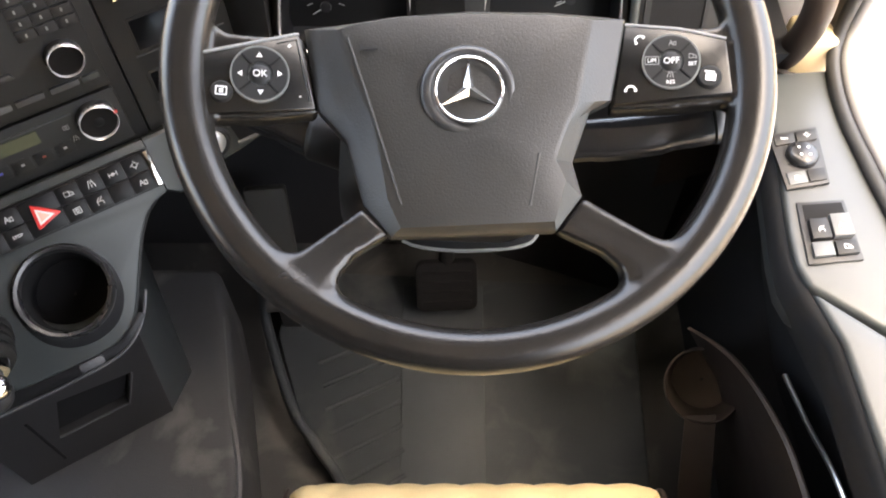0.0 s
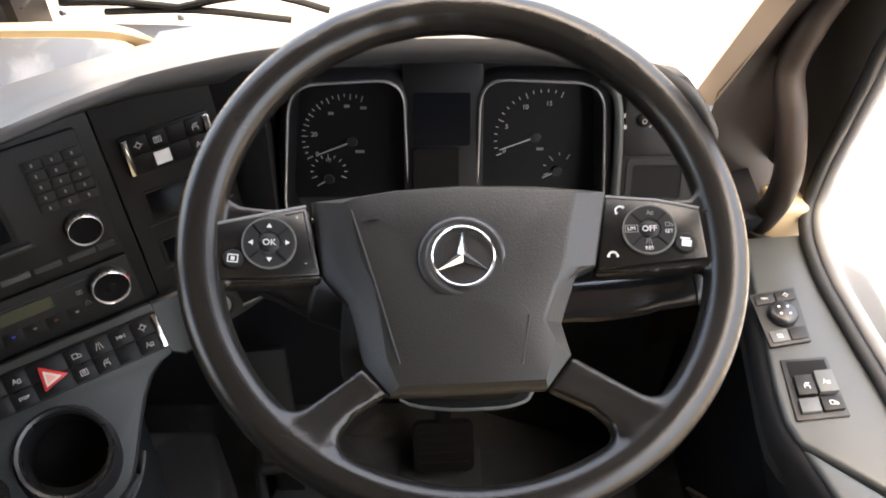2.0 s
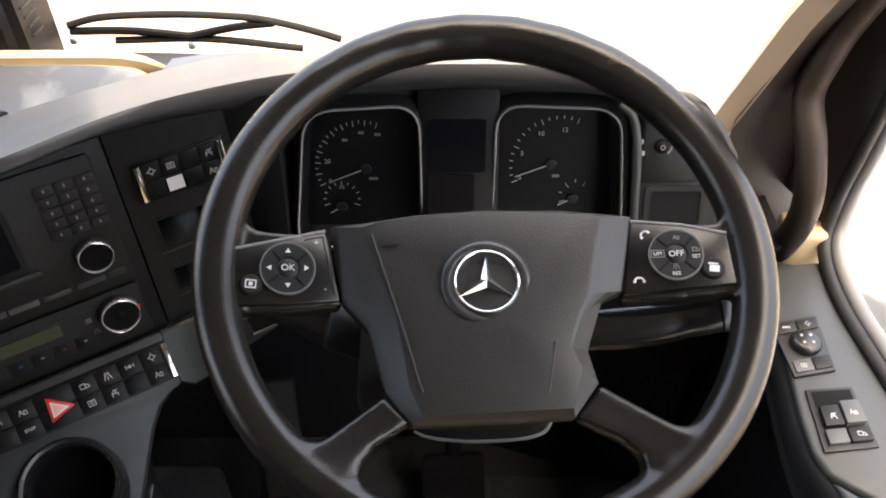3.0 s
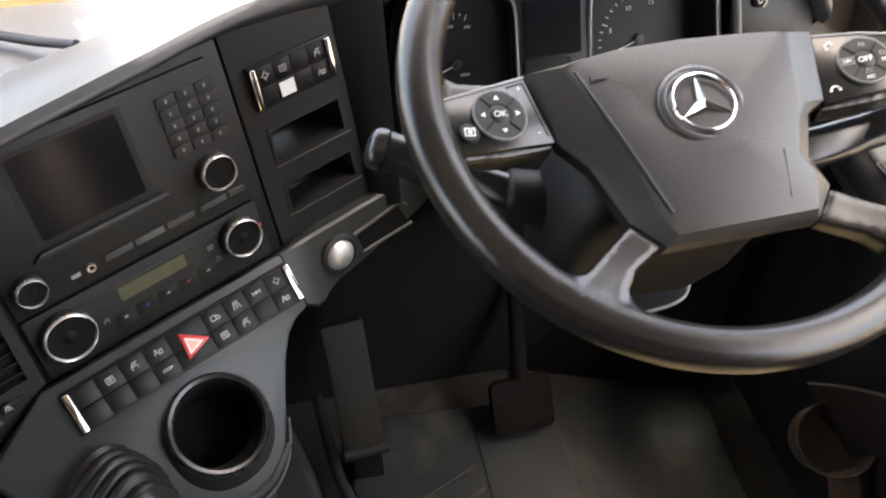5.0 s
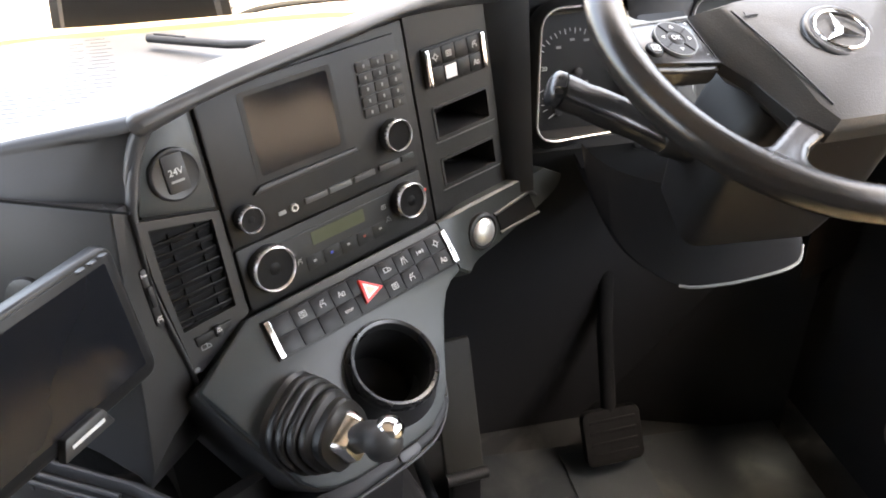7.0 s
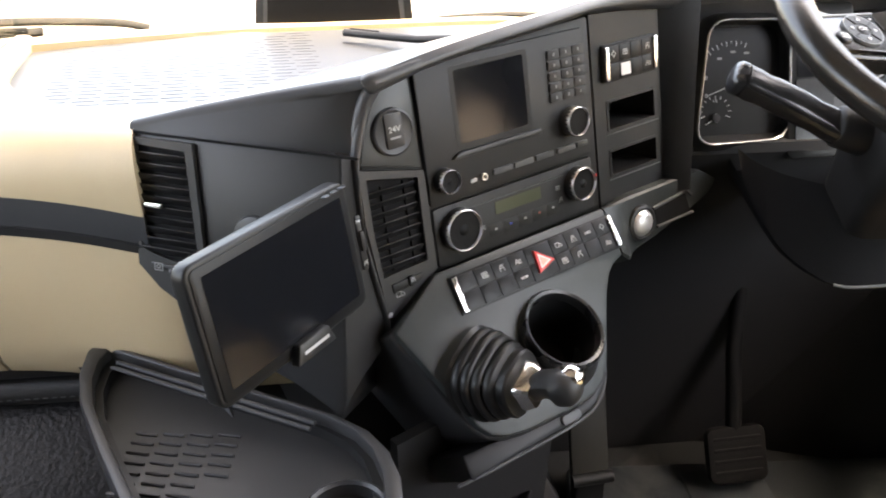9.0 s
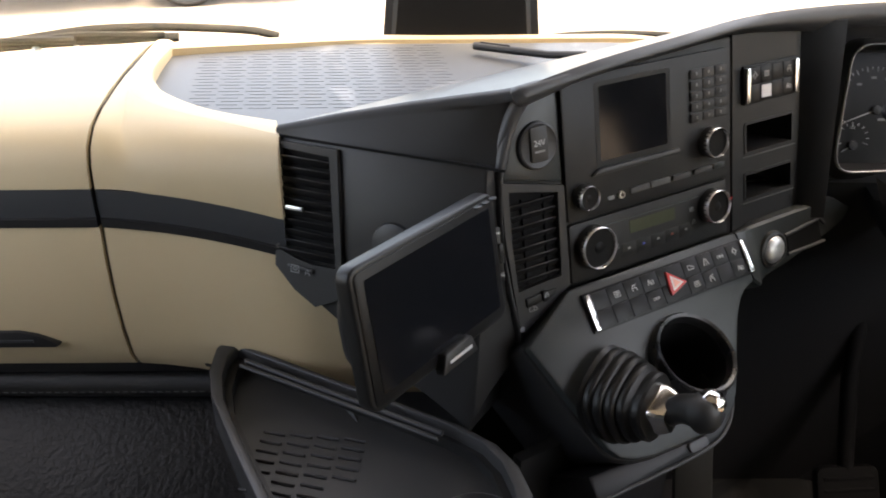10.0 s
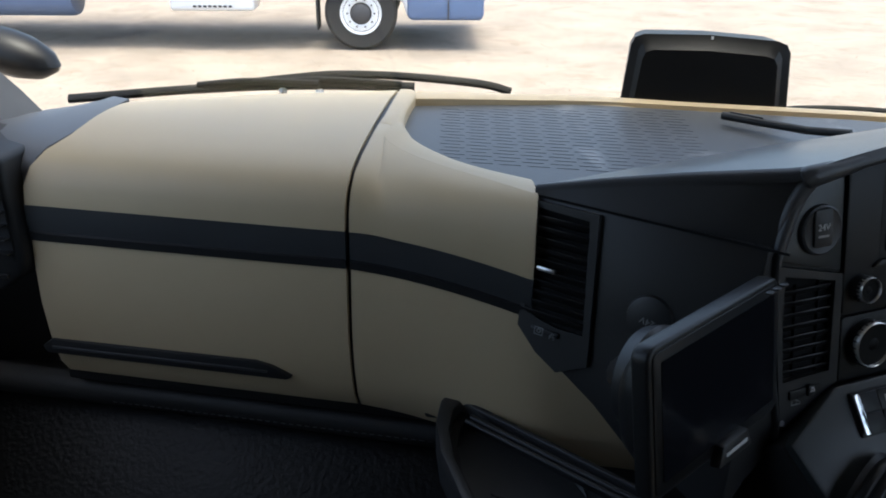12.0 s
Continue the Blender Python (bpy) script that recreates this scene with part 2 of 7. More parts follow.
def tube(path, radius, seg=12, closed=False, m=None, bm=None, flat=1.0):
    """A round bar along points; radius may be a list."""
    pts = [Vector(p) for p in path]
    n = len(pts)
    rad = radius if isinstance(radius, (list, tuple)) else [radius] * n
    loops, up = [], None
    for i in range(n):
        a = pts[(i - 1) % n] if closed or i else pts[0]
        c = pts[(i + 1) % n] if closed or i < n - 1 else pts[-1]
        d = (c - a).normalized()
        if up is None:
            up = d.orthogonal().normalized()
        up = (up - d * up.dot(d)).normalized()
        side = d.cross(up)
        loops.append([tuple(pts[i] + up * math.cos(2 * math.pi * k / seg) * rad[i] + side * math.sin(2 * math.pi * k / seg) * rad[i] * flat) for k in range(seg)])
    if closed:
        loops.append(loops[0])
    b = loft(loops, not closed, True)
    if closed:
        bmesh.ops.remove_doubles(b, verts=b.verts, dist=1e-6)
    return put(b, m, bm)


def rrect(x0, y0, x1, y1, r, seg=5):
    out = []
    for cx, cy, a in ((x1 - r, y1 - r, 0), (x0 + r, y1 - r, 90), (x0 + r, y0 + r, 180), (x1 - r, y0 + r, 270)):
        for k in range(seg + 1):
            t = radians(a + 90 * k / seg)
            out.append((cx + r * math.cos(t), cy + r * math.sin(t)))
    return out


def curve(pts, n=6):
    """A smooth line through points (Catmull-Rom)."""
    p = [Vector(q) for q in pts]
    p = [2 * p[0] - p[1]] + p + [2 * p[-1] - p[-2]]
    out = []
    for i in range(1, len(p) - 2):
        for k in range(n):
            t = k / n
            out.append(0.5 * (2 * p[i] + (p[i + 1] - p[i - 1]) * t + (2 * p[i - 1] - 5 * p[i] + 4 * p[i + 1] - p[i + 2]) * t * t + (3 * p[i] - p[i - 1] - 3 * p[i + 1] + p[i + 2]) * t ** 3))
    return [tuple(q) for q in out] + [tuple(p[-2])]


def ring(outer, inner, d0, d1, m=None, bm=None):
    """A frame between two outlines of equal length."""
    loops = [[(x, y, d) for x, y in pl] for pl, d in ((outer, d0), (outer, d1), (inner, d1), (inner, d0), (outer, d0))]
    b = loft(loops, False, True)
    bmesh.ops.remove_doubles(b, verts=b.verts, dist=1e-6)
    return put(b, m, bm)


def axes(origin, right, up):
    """A frame with x to the right, y up its face and z out of it."""
    r = Vector(right).normalized()
    w = r.cross(Vector(up)).normalized()
    v = w.cross(r)
    m = Matrix((r, v, w)).transposed().to_4x4()
    m.translation = origin
    return m


def lettering(text, size, m, mat, parent, name="lettering", label=""):
    cu = bpy.data.curves.new(name, "FONT")
    cu.body, cu.size, cu.extrude, cu.align_x, cu.align_y = text, size, 0.0002, "CENTER", "CENTER"
    ob = new(name, cu)
    me = bpy.data.meshes.new_from_object(ob.evaluated_get(bpy.context.evaluated_depsgraph_get()))
    bpy.data.objects.remove(ob)
    b = bmesh.new()
    b.from_mesh(me)
    bpy.data.meshes.remove(me)
    bmesh.ops.transform(b, matrix=m, verts=b.verts)
    return part(name, b, mat, parent, label)


def grown(poly, d):
    """An outline (in turn order) moved out by d along its corners' normals."""
    out, n = [], len(poly)
    area = sum(poly[i][0] * poly[(i + 1) % n][1] - poly[(i + 1) % n][0] * poly[i][1] for i in range(n))
    sg = 1 if area > 0 else -1
    for i in range(n):
        a, c = Vector(poly[i - 1]), Vector(poly[(i + 1) % n])
        t = (c - a).normalized()
        out.append((poly[i][0] + t.y * d * sg, poly[i][1] - t.x * d * sg))
    return out


def rpoly(corners, r, seg=6):
    """An outline with its corners rounded."""
    out, n = [], len(corners)
    for i in range(n):
        p, a, c = Vector(corners[i]), Vector(corners[i - 1]), Vector(corners[(i + 1) % n])
        e0, e1 = p + (a - p).normalized() * r, p + (c - p).normalized() * r
        for k in range(seg + 1):
            t = k / seg
            out.append(tuple(e0 * (1 - t) ** 2 + p * 2 * t * (1 - t) + e1 * t * t))
    return out


def resampled(line, n):
    """An open line of (x, y) at n even steps."""
    pts = [Vector((x, y, 0)) for x, y in line]
    run = [0.0]
    for p, q in zip(pts, pts[1:]):
        run.append(run[-1] + (q - p).length)
    out = []
    for k in range(n):
        d = run[-1] * k / (n - 1)
        i = max(j for j in range(len(pts) - 1) if run[j] <= d + 1e-9)
        out.append(pts[i].lerp(pts[i + 1], (d - run[i]) / (run[i + 1] - run[i])))
    return out


def melted(bm, voxel, rounds):
    """Overlapping solids melted into one skin with soft fillets: points, faces and normals."""
    me = bpy.data.meshes.new("melt")
    bm.to_mesh(me)
    bm.free()
    ob = new("melt", me)
    rm = ob.modifiers.new("melt", "REMESH")
    rm.mode, rm.voxel_size = "VOXEL", voxel
    out = bpy.data.meshes.new_from_object(ob.evaluated_get(bpy.context.evaluated_depsgraph_get()))
    bpy.data.objects.remove(ob)
    b = bmesh.new()
    b.from_mesh(out)
    for k in range(rounds):
        bmesh.ops.smooth_vert(b, verts=b.verts, factor=0.5, use_axis_x=True, use_axis_y=True, use_axis_z=True)
    b.normal_update()
    pts, nrm = [v.co.copy() for v in b.verts], [v.normal.copy() for v in b.verts]
    b.verts.index_update()
    faces = [[v.index for v in f.verts] for f in b.faces]
    b.free()
    return pts, faces, nrm


def skin_part(name, pts, faces, nrm, m, mat, parent, label):
    """Some faces of a melted skin as a part of their own, shaded as one with the rest."""
    used = sorted({i for f in faces for i in f})
    at = {v: k for k, v in enumerate(used)}
    me = bpy.data.meshes.new(name)
    me.from_pydata([tuple(m @ pts[i]) for i in used], [], [[at[i] for i in f] for f in faces])
    me.materials.append(mat)
    for p in me.polygons:
        p.use_smooth = True
    me.normals_split_custom_set_from_vertices([tuple((m.to_3x3() @ nrm[i]).normalized()) for i in used])
    ob = new(name, me)
    ob.parent = parent
    ob.matrix_parent_inverse = Matrix.Translation(parent.location).inverted()
    ob["label"] = label
    return ob


def shift(m, x, y, z=0.0, turn=0.0):
    return m @ pose(x, y, z, 0, 0, turn)


def circle(r, n=32, cx=0.0, cy=0.0, sy=1.0):
    return [(cx + r * math.cos(2 * math.pi * k / n), cy + r * sy * math.sin(2 * math.pi * k / n)) for k in range(n)]

# ---- ground and a lorry across the yard ----
GROUND = -1.30
b = bmesh.new()
bmesh.ops.create_grid(b, x_segments=2, y_segments=2, size=900)
bmesh.ops.translate(b, vec=(0, 0, GROUND), verts=b.verts)
solid("ground", b, M_SAND, "pale reddish sandy gravel yard, dry and bright", "ground", kind="structure")
st = bmesh.new()
for k in range(3600):
    x, y, r = random.uniform(-13, 3), random.uniform(5, 15), random.uniform(0.004, 0.014)
    s = bmesh.new()
    bmesh.ops.create_icosphere(s, subdivisions=1, radius=r)
    put(s, pose(x, y, GROUND, random.uniform(0, 90), random.uniform(0, 90), random.uniform(0, 90)) @ Matrix.Diagonal((1, 0.8, 0.5, 1)), st)
solid("gravel", st, M_STONE, "scattered pale pebbles on the sandy yard", "gravel", kind="stuff")

XL, XR, YB, ZR = -1.74, 0.53, -1.30, 2.05
CEN = -0.55
U, G = Vector((0.851, 0.526, 0)), Vector((-0.526, 0.851, 0))


def screen_y(x):
    """The windscreen's curved foot."""
    return 0.957 - 0.205 * ((x + 0.55) / 0.92) ** 2


def arc(x0, x1, dy, z, n=14):
    return [(x0 + (x1 - x0) * k / n, screen_y(x0 + (x1 - x0) * k / n) + dy, z) for k in range(n + 1)]


# lorry: x runs along it to its front, origin under the front wheel
lorry = thing("lorry", (-4.45, 12.2, GROUND), "white and slate blue lorry parked across the yard", "lorry")
MLO = pose(-4.45, 12.2, GROUND, 0, 0, 12)
part("cab", prism([(1.75, 0.62), (1.85, 0.72), (1.88, 1.3), (1.80, 1.6), (1.55, 2.9), (-0.55, 2.95), (-0.55, 1.25), (-0.62, 0.75), (0.62, 0.75), (0.70, 0.50), (1.6, 0.50)], -2.3, 0.12, m=MLO @ pose(0, 0, 0, 90), bevel=0.06, seg=3), M_TRUCKWHITE, lorry, "white driver's cab")
part("bumper", prism(rrect(0.70, 0.46, 1.86, 0.98, 0.10), -2.35, 0.16, m=MLO @ pose(0, 0, 0, 90), bevel=0.05, seg=3), M_TRUCKBLUE, lorry, "slate blue bumper and step")
part("bumper_joint", box((0.02, 0.02, 0.5), (1.32, -0.17, 0.72), m=MLO, bevel=0), M_METAL, lorry)
part("chassis", box((9.0, 1.0, 0.28), (-3.8, 1.1, 0.80), m=MLO, bevel=0.02), M_METAL, lorry, "dark chassis frame")
part("box_body", box((8.2, 2.4, 2.3), (-4.9, 1.1, 1.93), m=MLO, bevel=0.03), M_TRUCKWHITE, lorry, "white box body")
part("side_tank", box((1.25, 0.5, 0.42), (-2.2, 0.05, 0.80), m=MLO, bevel=0.05, seg=3), M_TRUCKWHITE, lorry, "white side locker")
v = bmesh.new()
for k in range(8):
    box((0.05, 0.01, 0.03), (-2.45 + k * 0.075, -0.205, 0.66), m=MLO, bevel=0, bm=v)
part("locker_vents", v, M_METAL, lorry, "row of small dark vents")
part("fuel_tank", lathe([(0.05, 0), (0.30, 0.03), (0.33, 0.10), (0.33, 1.5), (0.30, 1.57), (0.05, 1.6)], 28, m=MLO @ pose(-5.9, 0.25, 0.78, 0, 90, 0)), M_TRUCKBLUE, lorry, "slate blue tank")
part("mud_flap", box((0.03, 0.35, 0.5), (-0.66, 0.1, 0.55), m=MLO, bevel=0.005), M_TYRE, lorry)
for wx, wy in ((0, 0.05), (0, 2.1), (-6.9, 0.05), (-6.9, 2.1)):
    mw = MLO @ pose(wx, wy, 0.55, 90)
    wh = part("wheel", lathe([(0.30, -0.14), (0.50, -0.145), (0.54, -0.11), (0.552, -0.05), (0.552, 0.05), (0.54, 0.11), (0.50, 0.145), (0.30, 0.13)], 48, m=mw), M_TYRE, lorry, "black lorry tyre")
    part("rim", lathe([(0.14, 0.11), (0.17, 0.135), (0.24, 0.138), (0.27, 0.128), (0.295, 0.150), (0.312, 0.152), (0.32, 0.12), (0.31, 0.0)], 40, m=mw), M_TRUCKWHITE, wh, "pale steel rim")
    part("hub", lathe([(0.02, 0.185), (0.10, 0.18), (0.14, 0.16), (0.15, 0.10)], 24, m=mw), M_METAL, wh, "dark hub")
    for k in range(10):
        part("wheel_nut", lathe([(0.002, 0.03), (0.013, 0.028), (0.015, 0.0)], 8, m=mw @ pose(0.205 * math.cos(k * 0.628), 0.205 * math.sin(k * 0.628), 0.137)), M_METAL, wh)

# ---- cab shell ----
solid("floor", prism([(XL, YB), (XR, YB), (XR, 1.0), (XL, 1.0)], -0.06, 0.0), M_CARPET, "dark grey moulded rubber cab floor, scuffed and dusty", "floor", kind="structure")
# out of view; ceiling pale to bounce light, rear wall dark against reflections
solid("ceiling", prism([(XL - .05, YB - .05), (XR + .13, YB - .05), (XR + .13, 0.62)] + [(p[0], p[1] - 0.20) for p in arc(XR, XL, 0, 0)] + [(XL - .05, 0.62)], ZR, ZR + 0.05), M_LINER, "unseen pale grey cab ceiling, toned to bounce light down", "ceiling", kind="structure")
solid("wall_rear", box((XR - XL + 0.1, 0.05, ZR + 0.06), (CEN, YB - 0.026, ZR / 2), bevel=0), M_HEADER, "unseen dark grey cab rear wall, toned to darken reflections", "wall", kind="structure")
for x, nm in ((XL - 0.026, "wall_left"), (XR + 0.026, "wall_right")):
    s = bmesh.new()
    top, back = (0.82, 0.9) if x < 0 else (0.40, 0.60)
    box((0.05, 0.80 - YB, top + 0.03), (x, (YB + 0.80) / 2, (top - 0.03) / 2), bevel=0, bm=s)
    box((0.05, back, ZR - top - 0.001), (x, YB + back / 2, (ZR + top) / 2), bevel=0, bm=s)
    box((0.05, 0.70 - YB - back, 0.38), (x, (YB + back + 0.70) / 2, ZR - 0.19), bevel=0, bm=s)
    solid(nm, s, M_TRIM, "grey cab side wall with a window opening", "wall", kind="structure")
fr = arc(XL, 0.38, 0.05, 0)
solid("wall_front", prism([(p[0], p[1]) for p in fr] + [(p[0], p[1] + 0.05) for p in fr[::-1]], -0.06, 0.80), M_BLACK, "dark front bulkhead below the windscreen", "wall", kind="structure")
w = thing("window_1", (CEN, 0.99, 0.86), "clear wide curved windscreen, almost upright", "windscreen", kind="structure")
lo_, hi_ = arc(XL + .02, 0.36, 0.03, 0.85), arc(XL + .02, XR - .02, -0.16, ZR)
pane = part("pane", loft([lo_, hi_, [(p[0], p[1] + 0.006, p[2]) for p in hi_], [(p[0], p[1] + 0.006, p[2]) for p in lo_]], False, False), M_GLASS, w, "clear glass")
pane.visible_shadow = False
part("screen_seal", tube(arc(-1.50, 0.33, 0.020, 0.822), 0.008, 8), M_RUBBER, w, "black rubber seal")

# unseen panel, added to keep steep skylight off the dashboard and hub
hd_lo, hd_hi = arc(XL + .02, XR - .02, -0.125, 1.64), arc(XL + .02, XR - .02, -0.185, ZR)
solid("header", loft([hd_lo, hd_hi, [(p[0], p[1] - 0.30, p[2]) for p in hd_hi], [(p[0], p[1] - 0.24, p[2]) for p in hd_lo], hd_lo], False, False), M_HEADER, "unseen dark panel added above the windscreen to cut high light", "header", kind="structure")

# ---- wipers outside the windscreen ----
def wiper(pts_blade, pts_arm, label, thick=1.0):
    wi = thing("wiper", pts_arm[0], label, "wiper", "windscreen wipers")
    part("blade", tube(curve(pts_blade, 6), 0.0055 * thick, 8, flat=0.6 + 0.4 * (thick - 1)), M_WIPER, wi, "black rubber blade")
    part("arm", tube(curve(pts_arm, 6), 0.006, 8), M_WIPER, wi, "black steel arm")
    part("pivot", lathe([(0.001, 0.003), (0.005, 0.0025), (0.007, 0.0), (0.007, -0.006)], 16, m=Matrix.Translation(Vector(pts_arm[0]) + Vector((0, 0, -0.012)))), M_SATIN, wi, "bare metal pivot cap")
    return wi


wiper([(-1.66, 0.90, 0.838), (-1.45, 0.94, 0.856), (-1.27, 0.965, 0.866), (-1.10, 0.99, 0.866)], [(-1.248, 0.955, 0.872), (-1.36, 0.945, 0.872), (-1.45, 0.94, 0.862)], "black windscreen wiper lying at the screen's foot", 1.5)
wiper([(-1.42, 0.97, 0.857), (-1.274, 0.985, 0.876), (-1.207, 0.99, 0.881), (-1.112, 0.995, 0.881), (-0.993, 1.0, 0.874), (-0.945, 1.0, 0.864)], [(-1.31, 0.955, 0.872), (-1.24, 0.965, 0.876), (-1.12, 0.985, 0.870)], "black windscreen wiper with a long bowed blade", 1.35)
wiper([(-0.551, 1.078, 0.8295), (-0.497, 1.078, 0.8425), (-0.402, 1.078, 0.8465), (-0.322, 1.078, 0.8435), (-0.266, 1.078, 0.8375), (-0.202, 1.078, 0.8205), (-0.158, 1.078, 0.8055)], [(-0.378, 1.078, 0.8115), (-0.312, 1.078, 0.8255), (-0.253, 1.078, 0.8325)], "black windscreen wiper with a long bowed blade")
wiper([(-0.487, 1.076, 0.8065), (-0.355, 1.076, 0.8085), (-0.214, 1.068, 0.7965)], [(-0.549, 1.078, 0.8205), (-0.463, 1.078, 0.8205), (-0.378, 1.078, 0.8115)], "black windscreen wiper lying at the screen's foot")

# ---- passenger side of the dashboard ----
def dash_profile(lo, hi):
    """The front's section (y, z) from its lower edge to the windscreen, between two places along it."""
    full = [(0.62, 0.535), (0.575, 0.540), (0.559, 0.552), (0.545, 0.575), (0.536, 0.62), (0.532, 0.67), (0.534, 0.72), (0.538, 0.757),
            (0.536, 0.804), (0.539, 0.828), (0.549, 0.850), (0.568, 0.866), (0.60, 0.877), (0.66, 0.884), (0.73, 0.888), (0.80, 0.889), (0.88, 0.888), (0.95, 0.884)]
    return full[lo:hi]


def bend(x):
    """How far the front comes nearer and dips towards the centre console."""
    t = max(0.0, min(1.0, (x + 1.08) / 0.218))
    return -0.036 * t * t, -0.022 * t ** 1.3


def along(v, table):
    """Straight-line reading from a table of pairs."""
    for (a, p), (c, q) in zip(table, table[1:]):
        if v <= c:
            return p + (q - p) * max(0.0, (v - a) / (c - a))
    return table[-1][1]


def seam_shift(y):
    return along(y, ((0.60, 0.0), (0.718, -0.007), (0.807, -0.016), (0.867, -0.021), (0.95, -0.028)))


def corner_shift(y):
    return along(y, ((0.537, 0.0), (0.555, 0.012), (0.572, 0.022), (0.60, 0.035), (0.63, 0.041), (0.70, 0.040), (0.76, 0.037), (0.95, 0.02)))


def sheet(x0, x1, prof, thick, push=0.0, n=8, ends=(None, None)):
    """A bent panel along x over a section, with thickness."""
    loops = []
    for k in range(n + 1):
        x = x0 + (x1 - x0) * k / n
        dy, dz = bend(x)
        out = []
        for y, z in prof:
            if y > 0.6 and z > 0.8:
                y = 0.6 + (y - 0.6) * (screen_y(x) - 0.6) / 0.35
            w = k / n
            sx = (ends[0](y) * (1 - w) if ends[0] and z > 0.81 else 0) + (ends[1](y) * w if ends[1] and z > 0.81 else 0)
            out.append((x + sx, y + dy - push, z + dz))
        inn = [(p[0], p[1] + thick, p[2] - (0.0 if p[2] < 0.84 else thick * 0.6)) for p in out[::-1]]
        loops.append(out + inn)
    return loft(loops)


STRIP = [(0.540, 0.7575), (0.5365, 0.78), (0.538, 0.8035)]
pd = thing("passenger_dashboard", (-1.2, 0.56, 0.54), "beige moulded passenger dashboard with a slate grey strip across it", "dashboard", kind="structure")
lid = part("glovebox_lid", sheet(-1.492, -1.081, dash_profile(2, 8), 0.03), M_BEIGE, pd, "beige lower flap")
GROOVE = [(0.5395, 0.7570), (0.5385, 0.7675), (0.541, 0.7690)]
for xa, xb, nn in ((-1.492, -1.081, 8), (-1.0755, -0.860, 12)):
    part("strip_edge", sheet(xa, xb, GROOVE, 0.02, 0.0045, n=nn), M_BLACK, pd, "black lower edge of the strip")
part("upper_panel", sheet(-1.490, -1.081, dash_profile(8, 18), 0.03, n=14, ends=(corner_shift, seam_shift)), M_BEIGE, pd, "beige rounded upper cover")
part("strip", sheet(-1.492, -1.081, STRIP, 0.02, 0.0015), M_STRIP, pd, "slate grey decorative strip")
part("lower_panel", sheet(-1.0755, -0.66, dash_profile(2, 8), 0.03, n=12), M_BEIGE, pd, "beige curved lower panel")
part("strip", sheet(-1.0755, -0.860, STRIP, 0.02, 0.0015, n=12), M_STRIP, pd, "slate grey decorative strip")
part("seam", sheet(-1.09, -1.068, [(y + .007, z - .004) for y, z in dash_profile(1, 18)], 0.015, ends=(seam_shift, seam_shift)), M_BLACK, pd, "dark shut line")
# curved shoulder between the strip and the tray, and the surround of the tray
edge = curve([(-1.0785, 0.70, 0.887), (-1.069, 0.665, 0.886), (-1.045, 0.630, 0.881), (-1.00, 0.600, 0.876), (-0.95, 0.578, 0.8715), (-0.90, 0.553, 0.8695), (-0.862, 0.532, 0.868)], 5)
loops, tops = [], []
for k, T in enumerate(edge):
    w = k / (len(edge) - 1)
    x = -1.0755 + 0.2155 * w ** 0.9
    dy, dz = bend(x)
    P0, P2 = Vector((x, 0.536 + dy, 0.804 + dz)), Vector(T)
    P1 = Vector((x * 0.6 + T[0] * 0.4, 0.534 + dy, 0.870 + dz * 0.6))
    out = [P0 * (1 - t) ** 2 + P1 * 2 * t * (1 - t) + P2 * t * t for t in (0, .15, .3, .45, .6, .75, .88, 1)]
    near = [Vector((x + seam_shift(y), y, z)) for y, z in ((0.536, 0.804), (0.539, 0.828), (0.549, 0.850), (0.568, 0.866), (0.60, 0.877), (0.63, 0.8805), (0.66, 0.884), (0.70, 0.887))]
    fade = max(0.0, 1 - k / 7)
    out = [p.lerp(q, fade * fade * (3 - 2 * fade)) for p, q in zip(out, near)]
    tops.append(out[-1])
    loops.append([tuple(p) for p in out] + [tuple(p + Vector((0, 0.02, -0.012))) for p in out[::-1]])
part("upper_cover", loft(loops), M_BEIGE, pd, "beige curved shoulder")
mat_line = curve([(-0.874, 0.581, 0), (-0.935, 0.604, 0), (-0.987, 0.632, 0), (-1.025, 0.660, 0), (-1.043, 0.686, 0), (-1.056, 0.724, 0), (-1.064, 0.788, 0), (-1.068, 0.854, 0), (-1.073, 0.878, 0), (-1.066, 0.893, 0), (-1.050, 0.900, 0), (-1.0, 0.903, 0), (-0.937, 0.900, 0), (-0.85, 0.896, 0), (-0.774, 0.894, 0), (-0.668, 0.893, 0), (-0.55, 0.892, 0), (-0.47, 0.892, 0), (-0.43, 0.889, 0), (-0.40, 0.884, 0), (-0.38, 0.872, 0), (-0.37, 0.858, 0)], 4)
na = min(range(len(mat_line)), key=lambda k: (mat_line[k][0] + 1.052) ** 2 + (mat_line[k][1] - 0.715) ** 2)
loops = []
